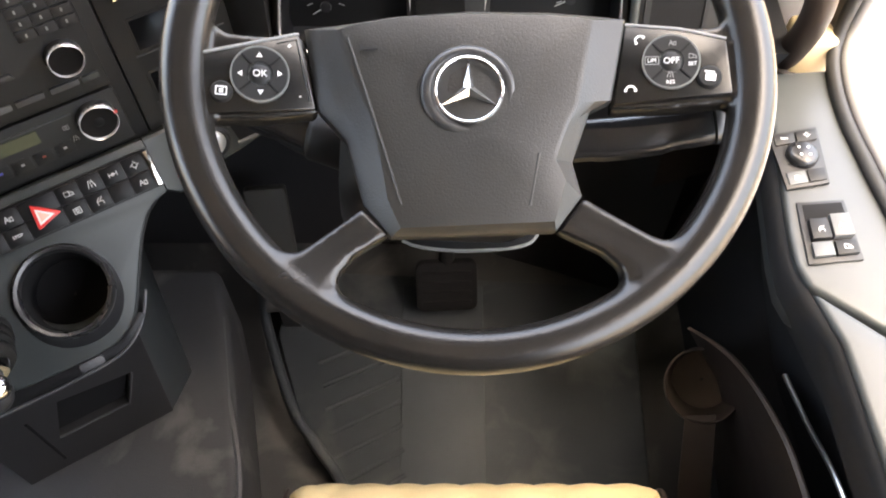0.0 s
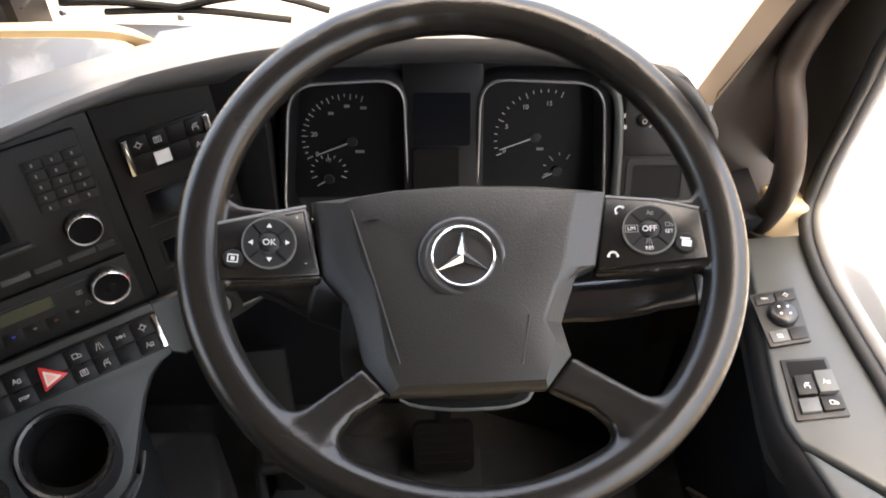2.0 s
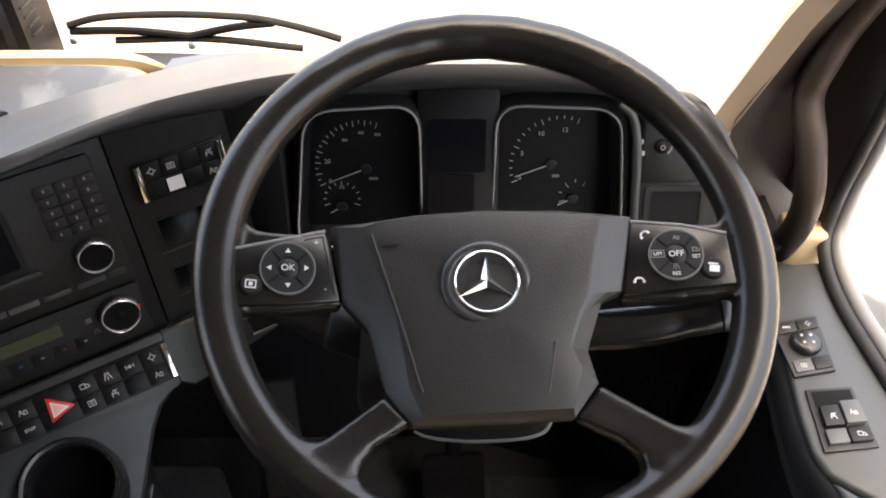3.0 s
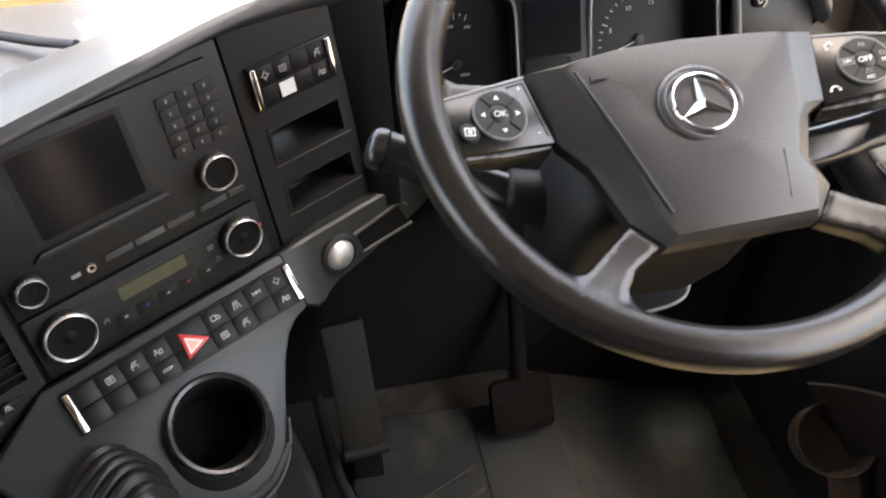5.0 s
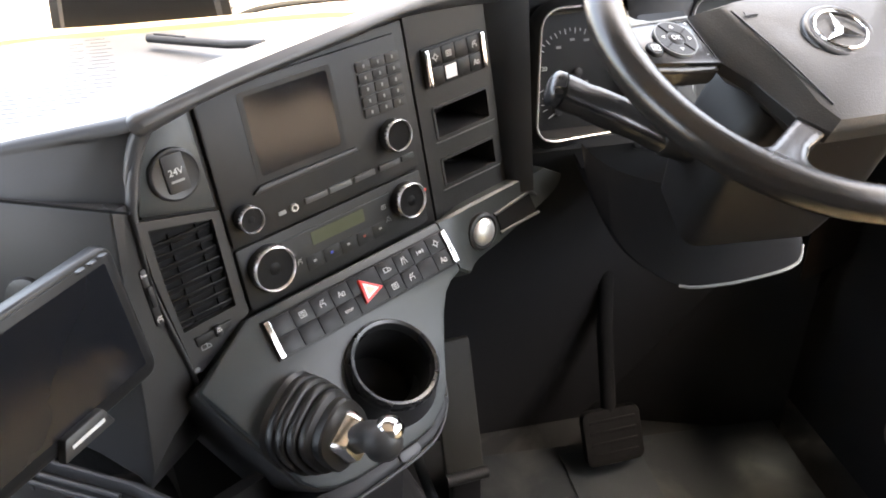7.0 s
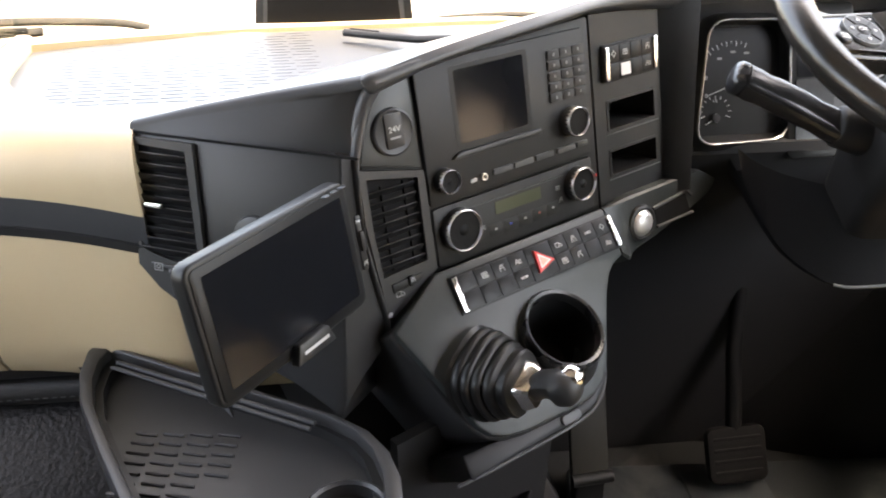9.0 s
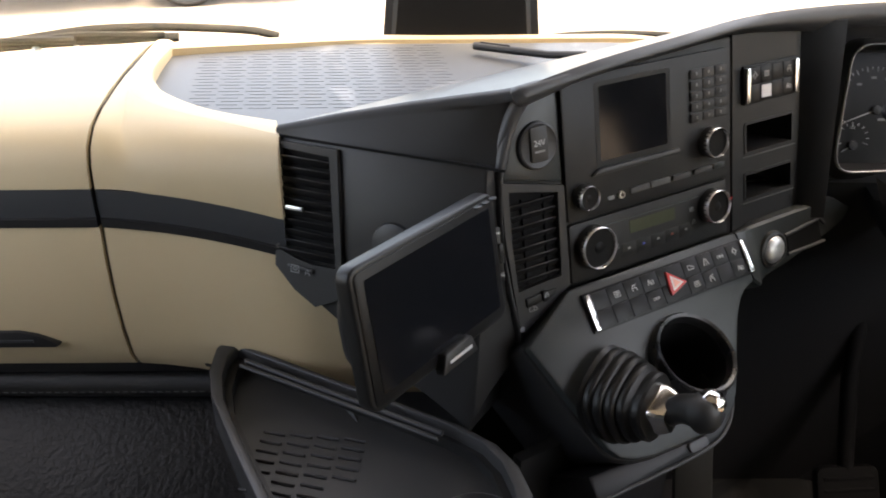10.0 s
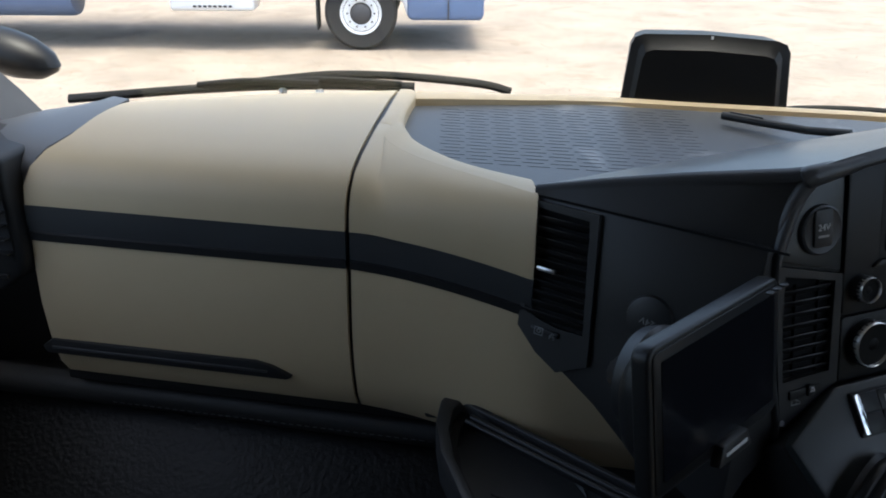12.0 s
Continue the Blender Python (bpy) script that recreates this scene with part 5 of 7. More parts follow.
seat = thing("driver_seat", (0.035, 0.0, 0.0), "beige quilted leather driver's seat cushion", "seat")
quilted(-0.208, 0.284, [(0.244, 0.355), (0.281, 0.395), (0.295, 0.435), (0.281, 0.459), (0.239, 0.469), (0.119, 0.466), (-0.031, 0.455), (-0.201, 0.448)], "cushion", seat, "beige quilted cushion")
part("cushion_body", box((0.47, 0.46, 0.09), (0.038, 0.029, 0.400), bevel=0.02), M_BLACK, seat, "black cushion pan")
part("base", box((0.36, 0.40, 0.354), (0.035, -0.001, 0.179), bevel=0.02), M_BLACK, seat, "black seat base")
for x in (-0.179, 0.252):
    part("piping", tube(curve([(x, 0.261, 0.375), (x, 0.289, 0.425), (x, 0.280, 0.461), (x, 0.229, 0.472), (x, 0.019, 0.461)], 5), 0.004, 8), M_BROWN, seat, "dark piping")

# ---- footwell ----
tun = solid("engine_tunnel", prism([(-0.95, -1.2), (-0.285, -1.2), (-0.288, 0.33), (-0.325, 0.513), (-0.354, 0.653), (-0.385, 0.75), (-0.95, 0.75)], 0.0, 0.20, bevel=0.018, seg=4), M_CARPET, "dark grey engine tunnel cover with scuffs", "tunnel", kind="structure")
# tunnel ridge in paler grey, which paints the highlight on its edge
part("tunnel_highlight", tube(curve([(-0.292, 0.20, 0.193), (-0.3005, 0.377, 0.193), (-0.3365, 0.513, 0.193), (-0.3655, 0.653, 0.193)], 5), 0.0055, 8), M_GREYDARK, tun, "ridge whose edge highlight is put into a paler grey")
fm = thing("floor_mat", (0.0, 0.55, 0.0), "dark grey moulded rubber driver's floor mat with slanting ribs", "floor mat")
part("mat", prism([(-0.305, 0.70), (-0.255, 0.556), (-0.205, 0.487), (-0.165, 0.427), (-0.12, 0.32), (0.34, 0.30), (0.36, 0.80), (-0.28, 0.84)], 0.0, 0.045, bevel=0.008, seg=2), M_MAT, fm)
for k in range(7):
    p, q = Vector((-0.224 + k * 0.010, 0.640 - k * 0.044, 0.047)), Vector((-0.086 + k * 0.004, 0.700 - k * 0.044, 0.047))
    part("rib", tube([tuple(p), tuple(q)], 0.0055, 8), M_MAT, fm)
part("rim", tube(curve([(-0.345, 0.86, 0.10), (-0.332, 0.76, 0.075), (-0.315, 0.69, 0.060), (-0.262, 0.556, 0.055), (-0.215, 0.487, 0.052), (-0.170, 0.427, 0.05), (-0.125, 0.33, 0.05)], 6), 0.010, 10), M_MAT, fm, "raised rubber rim")
part("heel_pad", prism([(-0.075, 0.80), (-0.07, 0.34), (0.07, 0.34), (0.075, 0.80)], 0.045, 0.050, bevel=0.002), M_HEEL, fm, "paler worn heel area")
fp = thing("foot_rest", (-0.27, 0.72, 0.05), "dusty olive-brown foot rest plate in the driver's footwell", "foot rest")
MF = axes((-0.27, 0.712, 0.145), (0.98, 0.10, 0), (0, 0.30, 0.95))
part("plate", prism(rrect(-0.036, -0.01, 0.030, 0.24, 0.006), -0.015, 0.0, m=MF, bevel=0.003), M_OLIVE, fp)
part("toe_lip", tube([tuple(MF @ Vector(p)) for p in ((-0.038, -0.004, 0.004), (0.034, -0.004, 0.004))], 0.011, 10), M_RUBBER, fp)
part("bracket", box((0.05, 0.04, 0.12), (-0.27, 0.735, 0.085), bevel=0.004), M_BLACK, fp)
for nm, x0, wd, lab in (("brake_pedal", 0.008, 0.11, "wide black rubber brake pedal"),):
    bp_ = thing(nm, (x0, 0.74, 0.05), lab, "pedal")
    mp_ = axes((x0, 0.725, 0.085), (1, 0.05, 0), (0, 0.5, 0.866))
    part("pad", prism(rrect(-wd / 2, 0, wd / 2, 0.10, 0.015), -0.02, 0.0, m=mp_, bevel=0.004), M_VOID, bp_, "black rubber pad")
    for k in range(4):
        part("rib", box((wd * 0.8, 0.006, 0.004), (0, 0.02 + k * 0.02, 0.001), m=mp_, bevel=0.001), M_VOID, bp_)
    part("arm", tube([tuple(mp_ @ Vector((0, 0.05, -0.02))), (x0, 0.84, 0.30), (x0, 0.88, 0.55)], 0.014, 10), M_VOID, bp_)
    part("hinge", box((0.05, 0.05, 0.05), (x0, 0.78, 0.05), bevel=0.005), M_BLACK, bp_)

# ---- passenger footwell ----
solid("toe_board", loft([[(-1.73, 0.66, 0.475), (-0.70, 0.66, 0.475), (-0.70, 0.72, 0.45), (-1.73, 0.72, 0.45)], [(-1.73, 0.30, 0.15), (-0.70, 0.30, 0.15), (-0.70, 0.36, 0.1), (-1.73, 0.36, 0.1)], [(-1.73, 0.22, 0.01), (-0.70, 0.22, 0.01), (-0.70, 0.3, 0.0), (-1.73, 0.3, 0.0)]]), M_CRINKLE, "black crinkled shiny covering of the passenger footwell", "toe board", kind="structure")
sb = thing("lower_trim", (-1.2, 0.62, 0.46), "black padded edge with pale stitching under the dashboard", "trim", kind="structure")
part("roll", tube([(-1.73, 0.605, 0.492), (-1.3, 0.605, 0.492), (-0.80, 0.605, 0.486)], 0.022, 12), M_RUBBER, sb)
for k in range(46):
    part("stitch", box((0.006, 0.0014, 0.0014), (-1.45 + k * 0.0115, 0.5835, 0.4865), bevel=0), M_DIMKEY, sb)

# ---- folding tray beside the console ----
tr = thing("storage_tray", (-0.78, 0.4, 0.56), "black folding storage tray with a ribbed mat beside the console", "tray")
tp = [(-0.957, 0.543), (-0.964, 0.52), (-0.962, 0.48), (-0.947, 0.428), (-0.905, 0.345), (-0.863, 0.267), (-0.80, 0.15), (-0.64, 0.12), (-0.600, 0.22), (-0.602, 0.275), (-0.612, 0.312), (-0.632, 0.345), (-0.667, 0.374)]
tc = Vector((-0.78, 0.36))
in1, in2 = [[(tc.x + (x - tc.x) * k, tc.y + (y - tc.y) * k) for x, y in tp] for k in (0.90, 0.84)]
part("tray_floor", prism(in1, 0.560, 0.570), M_TRAY, tr, "charcoal tray floor")
tb_ = ring(tp, in1, 0.552, 0.600)
part("tray_rim", bevelled(tb_, 0.005, 2, 40), M_TRAY, tr, "charcoal rounded rim")
part("inner_step", ring(in1, in2, 0.568, 0.584), M_PANEL, tr, "inner step of the rim")
ed = Vector((0.29, -0.165, 0)).normalized()
en = Vector((-ed.y, ed.x, 0))
for off, rr in ((0.024, 0.0030), (0.034, 0.0026)):
    p = Vector((-0.928, 0.527, 0.598)) - en * off
    part("rail", tube([tuple(p + ed * 0.02), tuple(p + ed * 0.29)], rr, 8), M_TRAY, tr, "worn grey rail")
for i in range(4):
    for j in range(9 - (i == 3) * 4):
        p = Vector((-0.885 + i * 0.030, 0.400 - i * 0.004, 0.5715)) + ed * 0.0 - en * (j * 0.0135) + ed * (j * 0.006)
        part("rib", tube([tuple(p), tuple(p + ed * 0.024 + en * 0.006)], 0.0017, 6), M_DARK, tr)
cupm = Matrix.Translation((-0.655, 0.245, 0.565))
part("cup_recess", lathe([(0.044, 0.0), (0.044, 0.022), (0.040, 0.025), (0.037, 0.022), (0.037, 0.008), (0.002, 0.008)], 36, m=cupm), M_BLACK, tr, "black round cup recess")
part("cup_recess", lathe([(0.040, 0.0), (0.040, 0.022), (0.036, 0.025), (0.033, 0.022), (0.033, 0.008), (0.002, 0.008)], 36, m=Matrix.Translation((-0.735, 0.19, 0.565))), M_BLACK, tr, "black round cup recess")
part("hinge_block", box((0.05, 0.03, 0.05), (-0.965, 0.555, 0.580), m=None, bevel=0.006), M_BLACK, tr, "black hinge block")
part("support_arm", tube([(-0.80, 0.42, 0.556), (-0.74, 0.46, 0.50), (-0.66, 0.50, 0.45)], 0.022, 12), M_BLACK, tr, "black support arm")

# ---- black unit at the windscreen ----
du = thing("windscreen_unit", (-0.66, 0.95, 0.88), "black plastic box mounted at the base of the windscreen", "device")
MU = axes((-0.6585, 0.938, 0.868), (1, 0, 0), (0, 0.10, 1))
uo = [(-0.118, 0.0), (0.118, 0.0), (0.112, 0.085), (0.106, 0.096), (0.092, 0.101), (0.0, 0.106), (-0.092, 0.104), (-0.104, 0.099), (-0.109, 0.088)]
ui = [(x * 0.90, y * 0.92) for x, y in uo]
uj = [(x * 0.84, y * 0.80) for x, y in uo]
part("case", loft([[(x, y, d) for x, y in q] for q, d in (([(x * 0.97, y if y > 0.001 else -0.042) for x, y in uo], -0.098), ([(x, y if y > 0.001 else -0.018) for x, y in uo], -0.05), (uo, 0.0), (ui, 0.004), (uj, 0.014), ([(x * .3, y * .3) for x, y in uj], 0.015))], m=MU), M_KEY, du, "glossy black case with a bevelled front", 25)
part("notch", box((0.003, 0.004, 0.006), (0.003, 0.102, 0.001), m=MU, bevel=0), M_WHITE, du)
for k in range(6):
    part("fin", box((0.006, 0.003, 0.034), (0.1160 - k * 0.0009, 0.014 + k * 0.013, -0.034 + k * 0.002), m=MU, bevel=0.001), M_BLACK, du)

# ---- instrument cluster ----
MC = axes((0.01, 0.700, 0.84), (1, 0, 0), (0, 0.36, 0.93))
ic = thing("instrument_cluster", (0.01, 0.72, 0.76), "black instrument cluster with two silver-framed dials", "instrument cluster")
part("backplate", prism(rrect(-0.205, -0.12, 0.205, 0.105, 0.02), -0.10, -0.072, m=MC), M_BLACK, ic)
MD = MC @ Matrix.Translation((0.0008, -0.0211, -0.0660)) @ Matrix.Scale(1.0714, 4) @ Matrix.Translation((0, 0, 0.0024))
DIALS = []
for corners, z0, z1 in ((((-.050, .078), (-.172, .078), (-.190, -.084), (-.047, -.080)), -0.035, -0.004), (((.172, .078), (.040, .078), (.037, -.080), (.184, -.084)), -0.008, -0.035)):
    fo = rpoly(corners, 0.030)
    xr, xl = max(p[0] for p in fo), min(p[0] for p in fo)

    def at_edge(poly, dz, flat_z=None):
        return [(x, y, (z1 + (z0 - z1) * (x - xl) / (xr - xl) + dz - (0.010 if y < 0 else 0.0) * (-y / 0.084)) if flat_z is None else flat_z) for x, y in poly]

    fr_ = part("dial_frame", loft([at_edge(grown(fo, 0.0030), -0.006), at_edge(grown(fo, 0.0024), -0.0010), at_edge(grown(fo, 0.0012), 0.0), at_edge(fo, -0.0012), at_edge(fo, -0.005)], False, True, m=MC), M_SILVER, ic, "thin silver frame")
    part("frame_flange", loft([at_edge(grown(fo, 0.0030), -0.004), at_edge(grown(fo, 0.010), -0.012), at_edge(grown(fo, 0.013), -0.030)], False, True, m=MC), M_BLACK, fr_, "black flange round the frame", 60)
    part("dial_tunnel", loft([at_edge(fo, -0.004), at_edge(grown(fo, -0.0015), 0, -0.070)], False, True, m=MC), M_BLACKFACE, fr_, "black inner wall")
    part("dial_face", prism(grown(fo, 0.004), -0.072, -0.0665, m=MC), M_BLACKFACE, fr_, "black dial face")
    DIALS.append(fr_)


def tick_ring(cx, cy, r, a0, a1, n, big, parent):
    """Scale marks from angle a0 to a1; every big-th is longer. One mesh: fine print."""
    b = bmesh.new()
    for k in range(n + 1):
        a = radians(a0 + (a1 - a0) * k / n)
        ln = 0.0065 if k % big == 0 else 0.0036
        box((ln, 0.0008, 0.0006), (0, 0, 0), m=MD @ pose(cx + (r - ln / 2) * math.cos(a), cy + (r - ln / 2) * math.sin(a), -0.0024, 0, 0, math.degrees(a)), bevel=0, bm=b)
    tagged(part("scale_marks", b, M_ICON, parent, "white scale marks"), kind="stuff")


def needle(cx, cy, ln, ang, parent):
    m = MD @ pose(cx, cy, -0.001, 0, 0, ang)
    part("needle", prism([(-0.004, -0.0008), (ln, -0.0004), (ln, 0.0004), (-0.004, 0.0008)], 0.0, 0.001, m=m), M_ICON, parent, "white needle")
    part("needle_cap", lathe([(0.001, 0.003), (0.0055, 0.0025), (0.006, 0.0)], 16, m=m), M_BLACK, parent)


tick_ring(-0.110, 0.020, 0.052, 205, 70, 18, 2, DIALS[0])
needle(-0.106, 0.018, 0.042, 201, DIALS[0])
tick_ring(-0.134, -0.018, 0.021, 200, -20, 10, 5, DIALS[0])
needle(-0.134, -0.026, 0.016, 210, DIALS[0])
tick_ring(0.108, 0.020, 0.056, 200, 70, 15, 5, DIALS[1])
needle(0.098, 0.022, 0.042, 200, DIALS[1])
tick_ring(0.128, -0.016, 0.020, 200, 60, 4, 2, DIALS[1])
needle(0.124, -0.018, 0.018, 205, DIALS[1])
for txt, x, y, p in (("20", -0.148, 0.026, 0), ("0", -0.146, 0.003, 0), ("1/2", -0.134, -0.004, 0), ("0", 0.064, 0.006, 1), ("5", 0.066, 0.034, 1), ("10", 0.086, 0.056, 1), ("15", 0.112, 0.060, 1)):
    lettering(txt, 0.0072 if txt != "1/2" else 0.005, shift(MD, x, y, -0.0026), M_ICON, DIALS[p], "dial_number")
for x, y, p, wd in ((-0.128, 0.050, 0, 0.006), (-0.110, 0.058, 0, 0.006), (-0.092, 0.056, 0, 0.007), (-0.098, 0.006, 0, 0.010), (0.104, 0.008, 1, 0.008)):
    part("dial_print", box((wd, 0.0030, 0.0005), (x, y, -0.0026), m=MD, bevel=0), M_DIM, DIALS[p])
part("centre_panel", prism(rrect(-0.050, -0.11, 0.042, 0.100, 0.010), -0.075, -0.041, m=MC, bevel=0.002), M_BLACKFACE, ic, "black panel between the dials")
part("display", prism(rrect(-0.038, 0.001, 0.027, 0.063, 0.003), -0.042, -0.039, m=MC), M_SCREEN, ic, "dark centre display")
part("lower_display", prism(rrect(-0.040, -0.090, 0.014, -0.002, 0.003), -0.042, -0.0385, m=MC), M_GLOSSPAD, ic, "charcoal lower panel")
part("side_bar", tube(curve([tuple(MC @ Vector(p)) for p in ((0.168, 0.088, 0.0), (0.182, 0.074, 0.006), (0.188, 0.04, 0.010), (0.190, -0.03, 0.012), (0.190, -0.09, 0.012))], 6), 0.005, 10), M_GREY, ic, "grey upright moulding")
part("cheek", prism([(0.195, -0.10), (0.29, -0.10), (0.285, 0.06), (0.26, 0.09), (0.195, 0.10)], -0.05, 0.0, m=MC, bevel=0.003), M_PANEL, dash, "charcoal panel beside the dials")
sw = thing("light_switch", tuple(MC @ Vector((0.235, 0.0, 0.0))), "dark light switch panel with small printed symbols", "switch")
part("plate", prism(rrect(0.196, 0.000, 0.262, 0.068, 0.006), -0.002, 0.0006, m=MC, bevel=0.0005), M_BLACKFACE, sw)
for x, y in ((0.1945, 0.047), (0.1965, 0.034)):
    part("symbol", box((0.004, 0.005, 0.0005), (x, y, 0.0012), m=MC, bevel=0), M_DIM, sw)
kn_ = part("knob", lathe([(0.001, 0.007), (0.006, 0.0066), (0.0072, 0.0055), (0.008, 0.0)], 24, m=MC @ pose(0.2165, 0.042, 0.0005)), M_KNOB, sw, "black turning knob")
part("pointer", tube([tuple(MC @ Vector((0.2165 + 0.0024 * math.cos(a * 0.7), 0.042 + 0.0024 * math.sin(a * 0.7), 0.0074))) for a in range(10)], 0.0005, 6), M_DIM, kn_, "grey printed ring")
part("knob_mark", tube([tuple(MC @ Vector((0.2165 + 0.0110 * math.cos(radians(a)), 0.042 + 0.0110 * math.sin(radians(a)), 0.0012))) for a in range(-50, 41, 15)], 0.0011, 6), M_DIM, sw, "grey printed arc")
part("pocket_rim", ring(rrect(0.203, -0.056, 0.270, -0.004, 0.004), rrect(0.2095, -0.050, 0.266, -0.010, 0.004), -0.004, 0.002, m=MC), M_PANEL, sw, "dark grey frame")
# no depth here: the recess is shade painted as a black patch
part("pocket", prism(rrect(0.2095, -0.050, 0.266, -0.010, 0.004), -0.004, 0.0004, m=MC), M_VOID, sw, "flat black patch for the shade of a recess")

# ---- radio and climate panel ----
random.seed(4)


OCT = [(0.3 * math.cos(k * 0.785), 0.3 * math.sin(k * 0.785)) for k in range(9)]
ICONS = [
    [[(-.5, -.3), (-.5, .25), (.08, .25), (.08, -.3), (-.5, -.3)], [(.08, .08), (.32, .08), (.5, -.1), (.5, -.3), (.2, -.3)]],
    [[(-.42, -.42), (-.16, .42)], [(.42, -.42), (.16, .42)], [(0, -.42), (0, -.15)], [(0, .05), (0, .32)]],
    [[(-.48, 0), (.48, 0)], [(-.48, -.22), (-.48, .22)], [(.48, -.22), (.48, .22)], [(-.1, -.14), (-.1, .14), (.1, .14), (.1, -.14), (-.1, -.14)]],
    [OCT, [(0, .36), (0, .5)], [(.36, 0), (.5, 0)], [(0, -.36), (0, -.5)], [(-.36, 0), (-.5, 0)]],
    [[(-.4, -.36), (-.4, .3), (.4, .3), (.4, -.36), (-.4, -.36)], [(x * .6, y * .6) for x, y in OCT]],
    [[(-.3, -.4), (-.3, .0), (-.05, .35), (.12, .35)], [(-.3, -.05), (.35, -.05), (.35, -.4)], [(.05, .1), (.4, .4)]],
    [[(-.45, -.35), (-.2, .3), (.05, -.35)], [(.15, -.35), (.15, .1), (.45, .1), (.45, -.35), (.15, -.35)], [(-.34, -.1), (-.06, -.1)]],
]


def symbol(m, parent, size=0.007, mat=None, seed=0):
    """A small printed pictogram in thin strokes."""
    b, w = bmesh.new(), size * 0.085
    for line in ICONS[seed % len(ICONS)]:
        for p, q in zip(line, line[1:]):
            dx, dy = (q[0] - p[0]) * size, (q[1] - p[1]) * size
            box((math.hypot(dx, dy) + w, w, 0.0003), m=m @ pose((p[0] + q[0]) * size / 2, (p[1] + q[1]) * size / 2, 0, 0, 0, math.degrees(math.atan2(dy, dx))), bevel=0, bm=b)
    return part("symbol", b, mat or M_WHITE, parent, "small white pictogram")


def knob(m, r, parent, label, marks=4, domed=False):
    k = part("knob", lathe([(r * 1.0, 0.0), (r * 0.985, 0.003), (r * 0.98, 0.0085), (r * 0.80, 0.0085)], 40, m=m, cap=False), M_SATINBLACK, parent, label)
    part("ring", lathe([(r * 0.97, 0.0075), (r * 1.005, 0.0090), (r * 1.01, 0.0115), (r * 0.985, 0.0140), (r * 0.945, 0.0148), (r * 0.905, 0.0135), (r * 0.885, 0.0095)], 56, m=m, cap=False), M_SILVER, k, "bright chrome ring")
    nb = bmesh.new()
    for i in range(22):
        a = 2 * math.pi * i / 22
        box((0.0012, 0.0018, 0.0040), (r * 1.0, 0, 0.0105), m=m @ pose(0, 0, 0, 0, 0, math.degrees(a)), bevel=0.0003, bm=nb)
    tagged(part("knurling", nb, M_BLACK, k), kind="stuff")
    if domed:
        part("face", lathe([(0.001, 0.0125), (r * 0.26, 0.0118), (r * 0.36, 0.0098), (r * 0.44, 0.0060), (r * 0.60, 0.0050), (r * 0.80, 0.0066), (r * 0.90, 0.0115)], 40, m=m), M_KNOB, k, "black hollowed face")
    else:
        part("face", lathe([(0.001, 0.0100), (r * 0.6, 0.0100), (r * 0.82, 0.0104), (r * 0.90, 0.0118)], 40, m=m), M_KNOB, k, "black face")
    for i in range(marks):
        a = math.pi / 4 + 2 * math.pi * i / marks
        part("mark", box((0.0018, 0.0018, 0.0004), (r * 0.45 * math.cos(a), r * 0.45 * math.sin(a), 0.0102 if not domed else 0.0062), m=m, bevel=0), M_WHITE, k)
    return k


rad = thing("radio", tuple(MP @ Vector((0.12, 0.14, 0))), "black radio and navigation unit with a dark screen and keypad", "radio")
part("fascia", prism(rrect(0.002, 0.073, 0.246, 0.226, 0.004), -0.004, 0.002, m=MP, bevel=0.0012), M_PANEL, rad)
part("screen_frame", ring(rrect(0.046, 0.126, 0.156, 0.217, 0.004), rrect(0.052, 0.132, 0.150, 0.212, 0.003), 0.002, 0.0023, m=MP), M_PANEL, rad)
part("screen", prism(rrect(0.052, 0.132, 0.150, 0.212, 0.003), 0.001, 0.0022, m=MP), M_SCREEN, rad, "dark glossy screen")
part("ledge", prism([(0.035, 0.118), (0.168, 0.118), (0.165, 0.125), (0.045, 0.125)], 0.002, 0.007, m=MP, bevel=0.002), M_DARK, rad, "ledge under the screen")
for i in range(5):
    for j in range(3):
        x, y = 0.1955 + j * 0.0195, 0.2035 - i * 0.0124
        ky = part("key", prism(rrect(x - 0.0092, y - 0.0051, x + 0.0092, y + 0.0051, 0.0010, 3), 0.002, 0.0042, m=MP, bevel=0.0009), M_DARK, rad)
        part("key_print", box((0.0020, 0.0036, 0.0003), (x, y, 0.0044), m=MP, bevel=0), M_DIM, ky)
knob(shift(MP, 0.217, 0.1215, 0.002), 0.0178, rad, "chrome-ringed volume knob")
knob(shift(MP, 0.023, 0.099, 0.002), 0.0135, rad, "small chrome-ringed knob", 3, True)
for x, wd, mt in ((0.105, 0.028, M_GREYDARK), (0.1365, 0.029, M_DIMKEY), (0.1695, 0.028, M_GREYDARK), (0.2045, 0.029, M_GREYDARK), (0.231, 0.018, M_GREY)):
    part("button", prism(rrect(x - wd / 2, 0.0870, x + wd / 2, 0.0935, 0.001, 3), 0.002, 0.0045, m=MP, bevel=0.0008), mt, rad, "grey oblong button")
part("aux_socket", lathe([(0.0042, 0.0), (0.0042, 0.003), (0.0026, 0.003), (0.0026, 0.0)], 20, m=shift(MP, 0.077, 0.089, 0.002), cap=False), M_SATIN, rad, "silver ring of the audio socket")
part("usb_slot", prism(rrect(0.058, 0.0865, 0.067, 0.0905, 0.001, 3), 0.002, 0.0035, m=MP), M_DIM, rad)

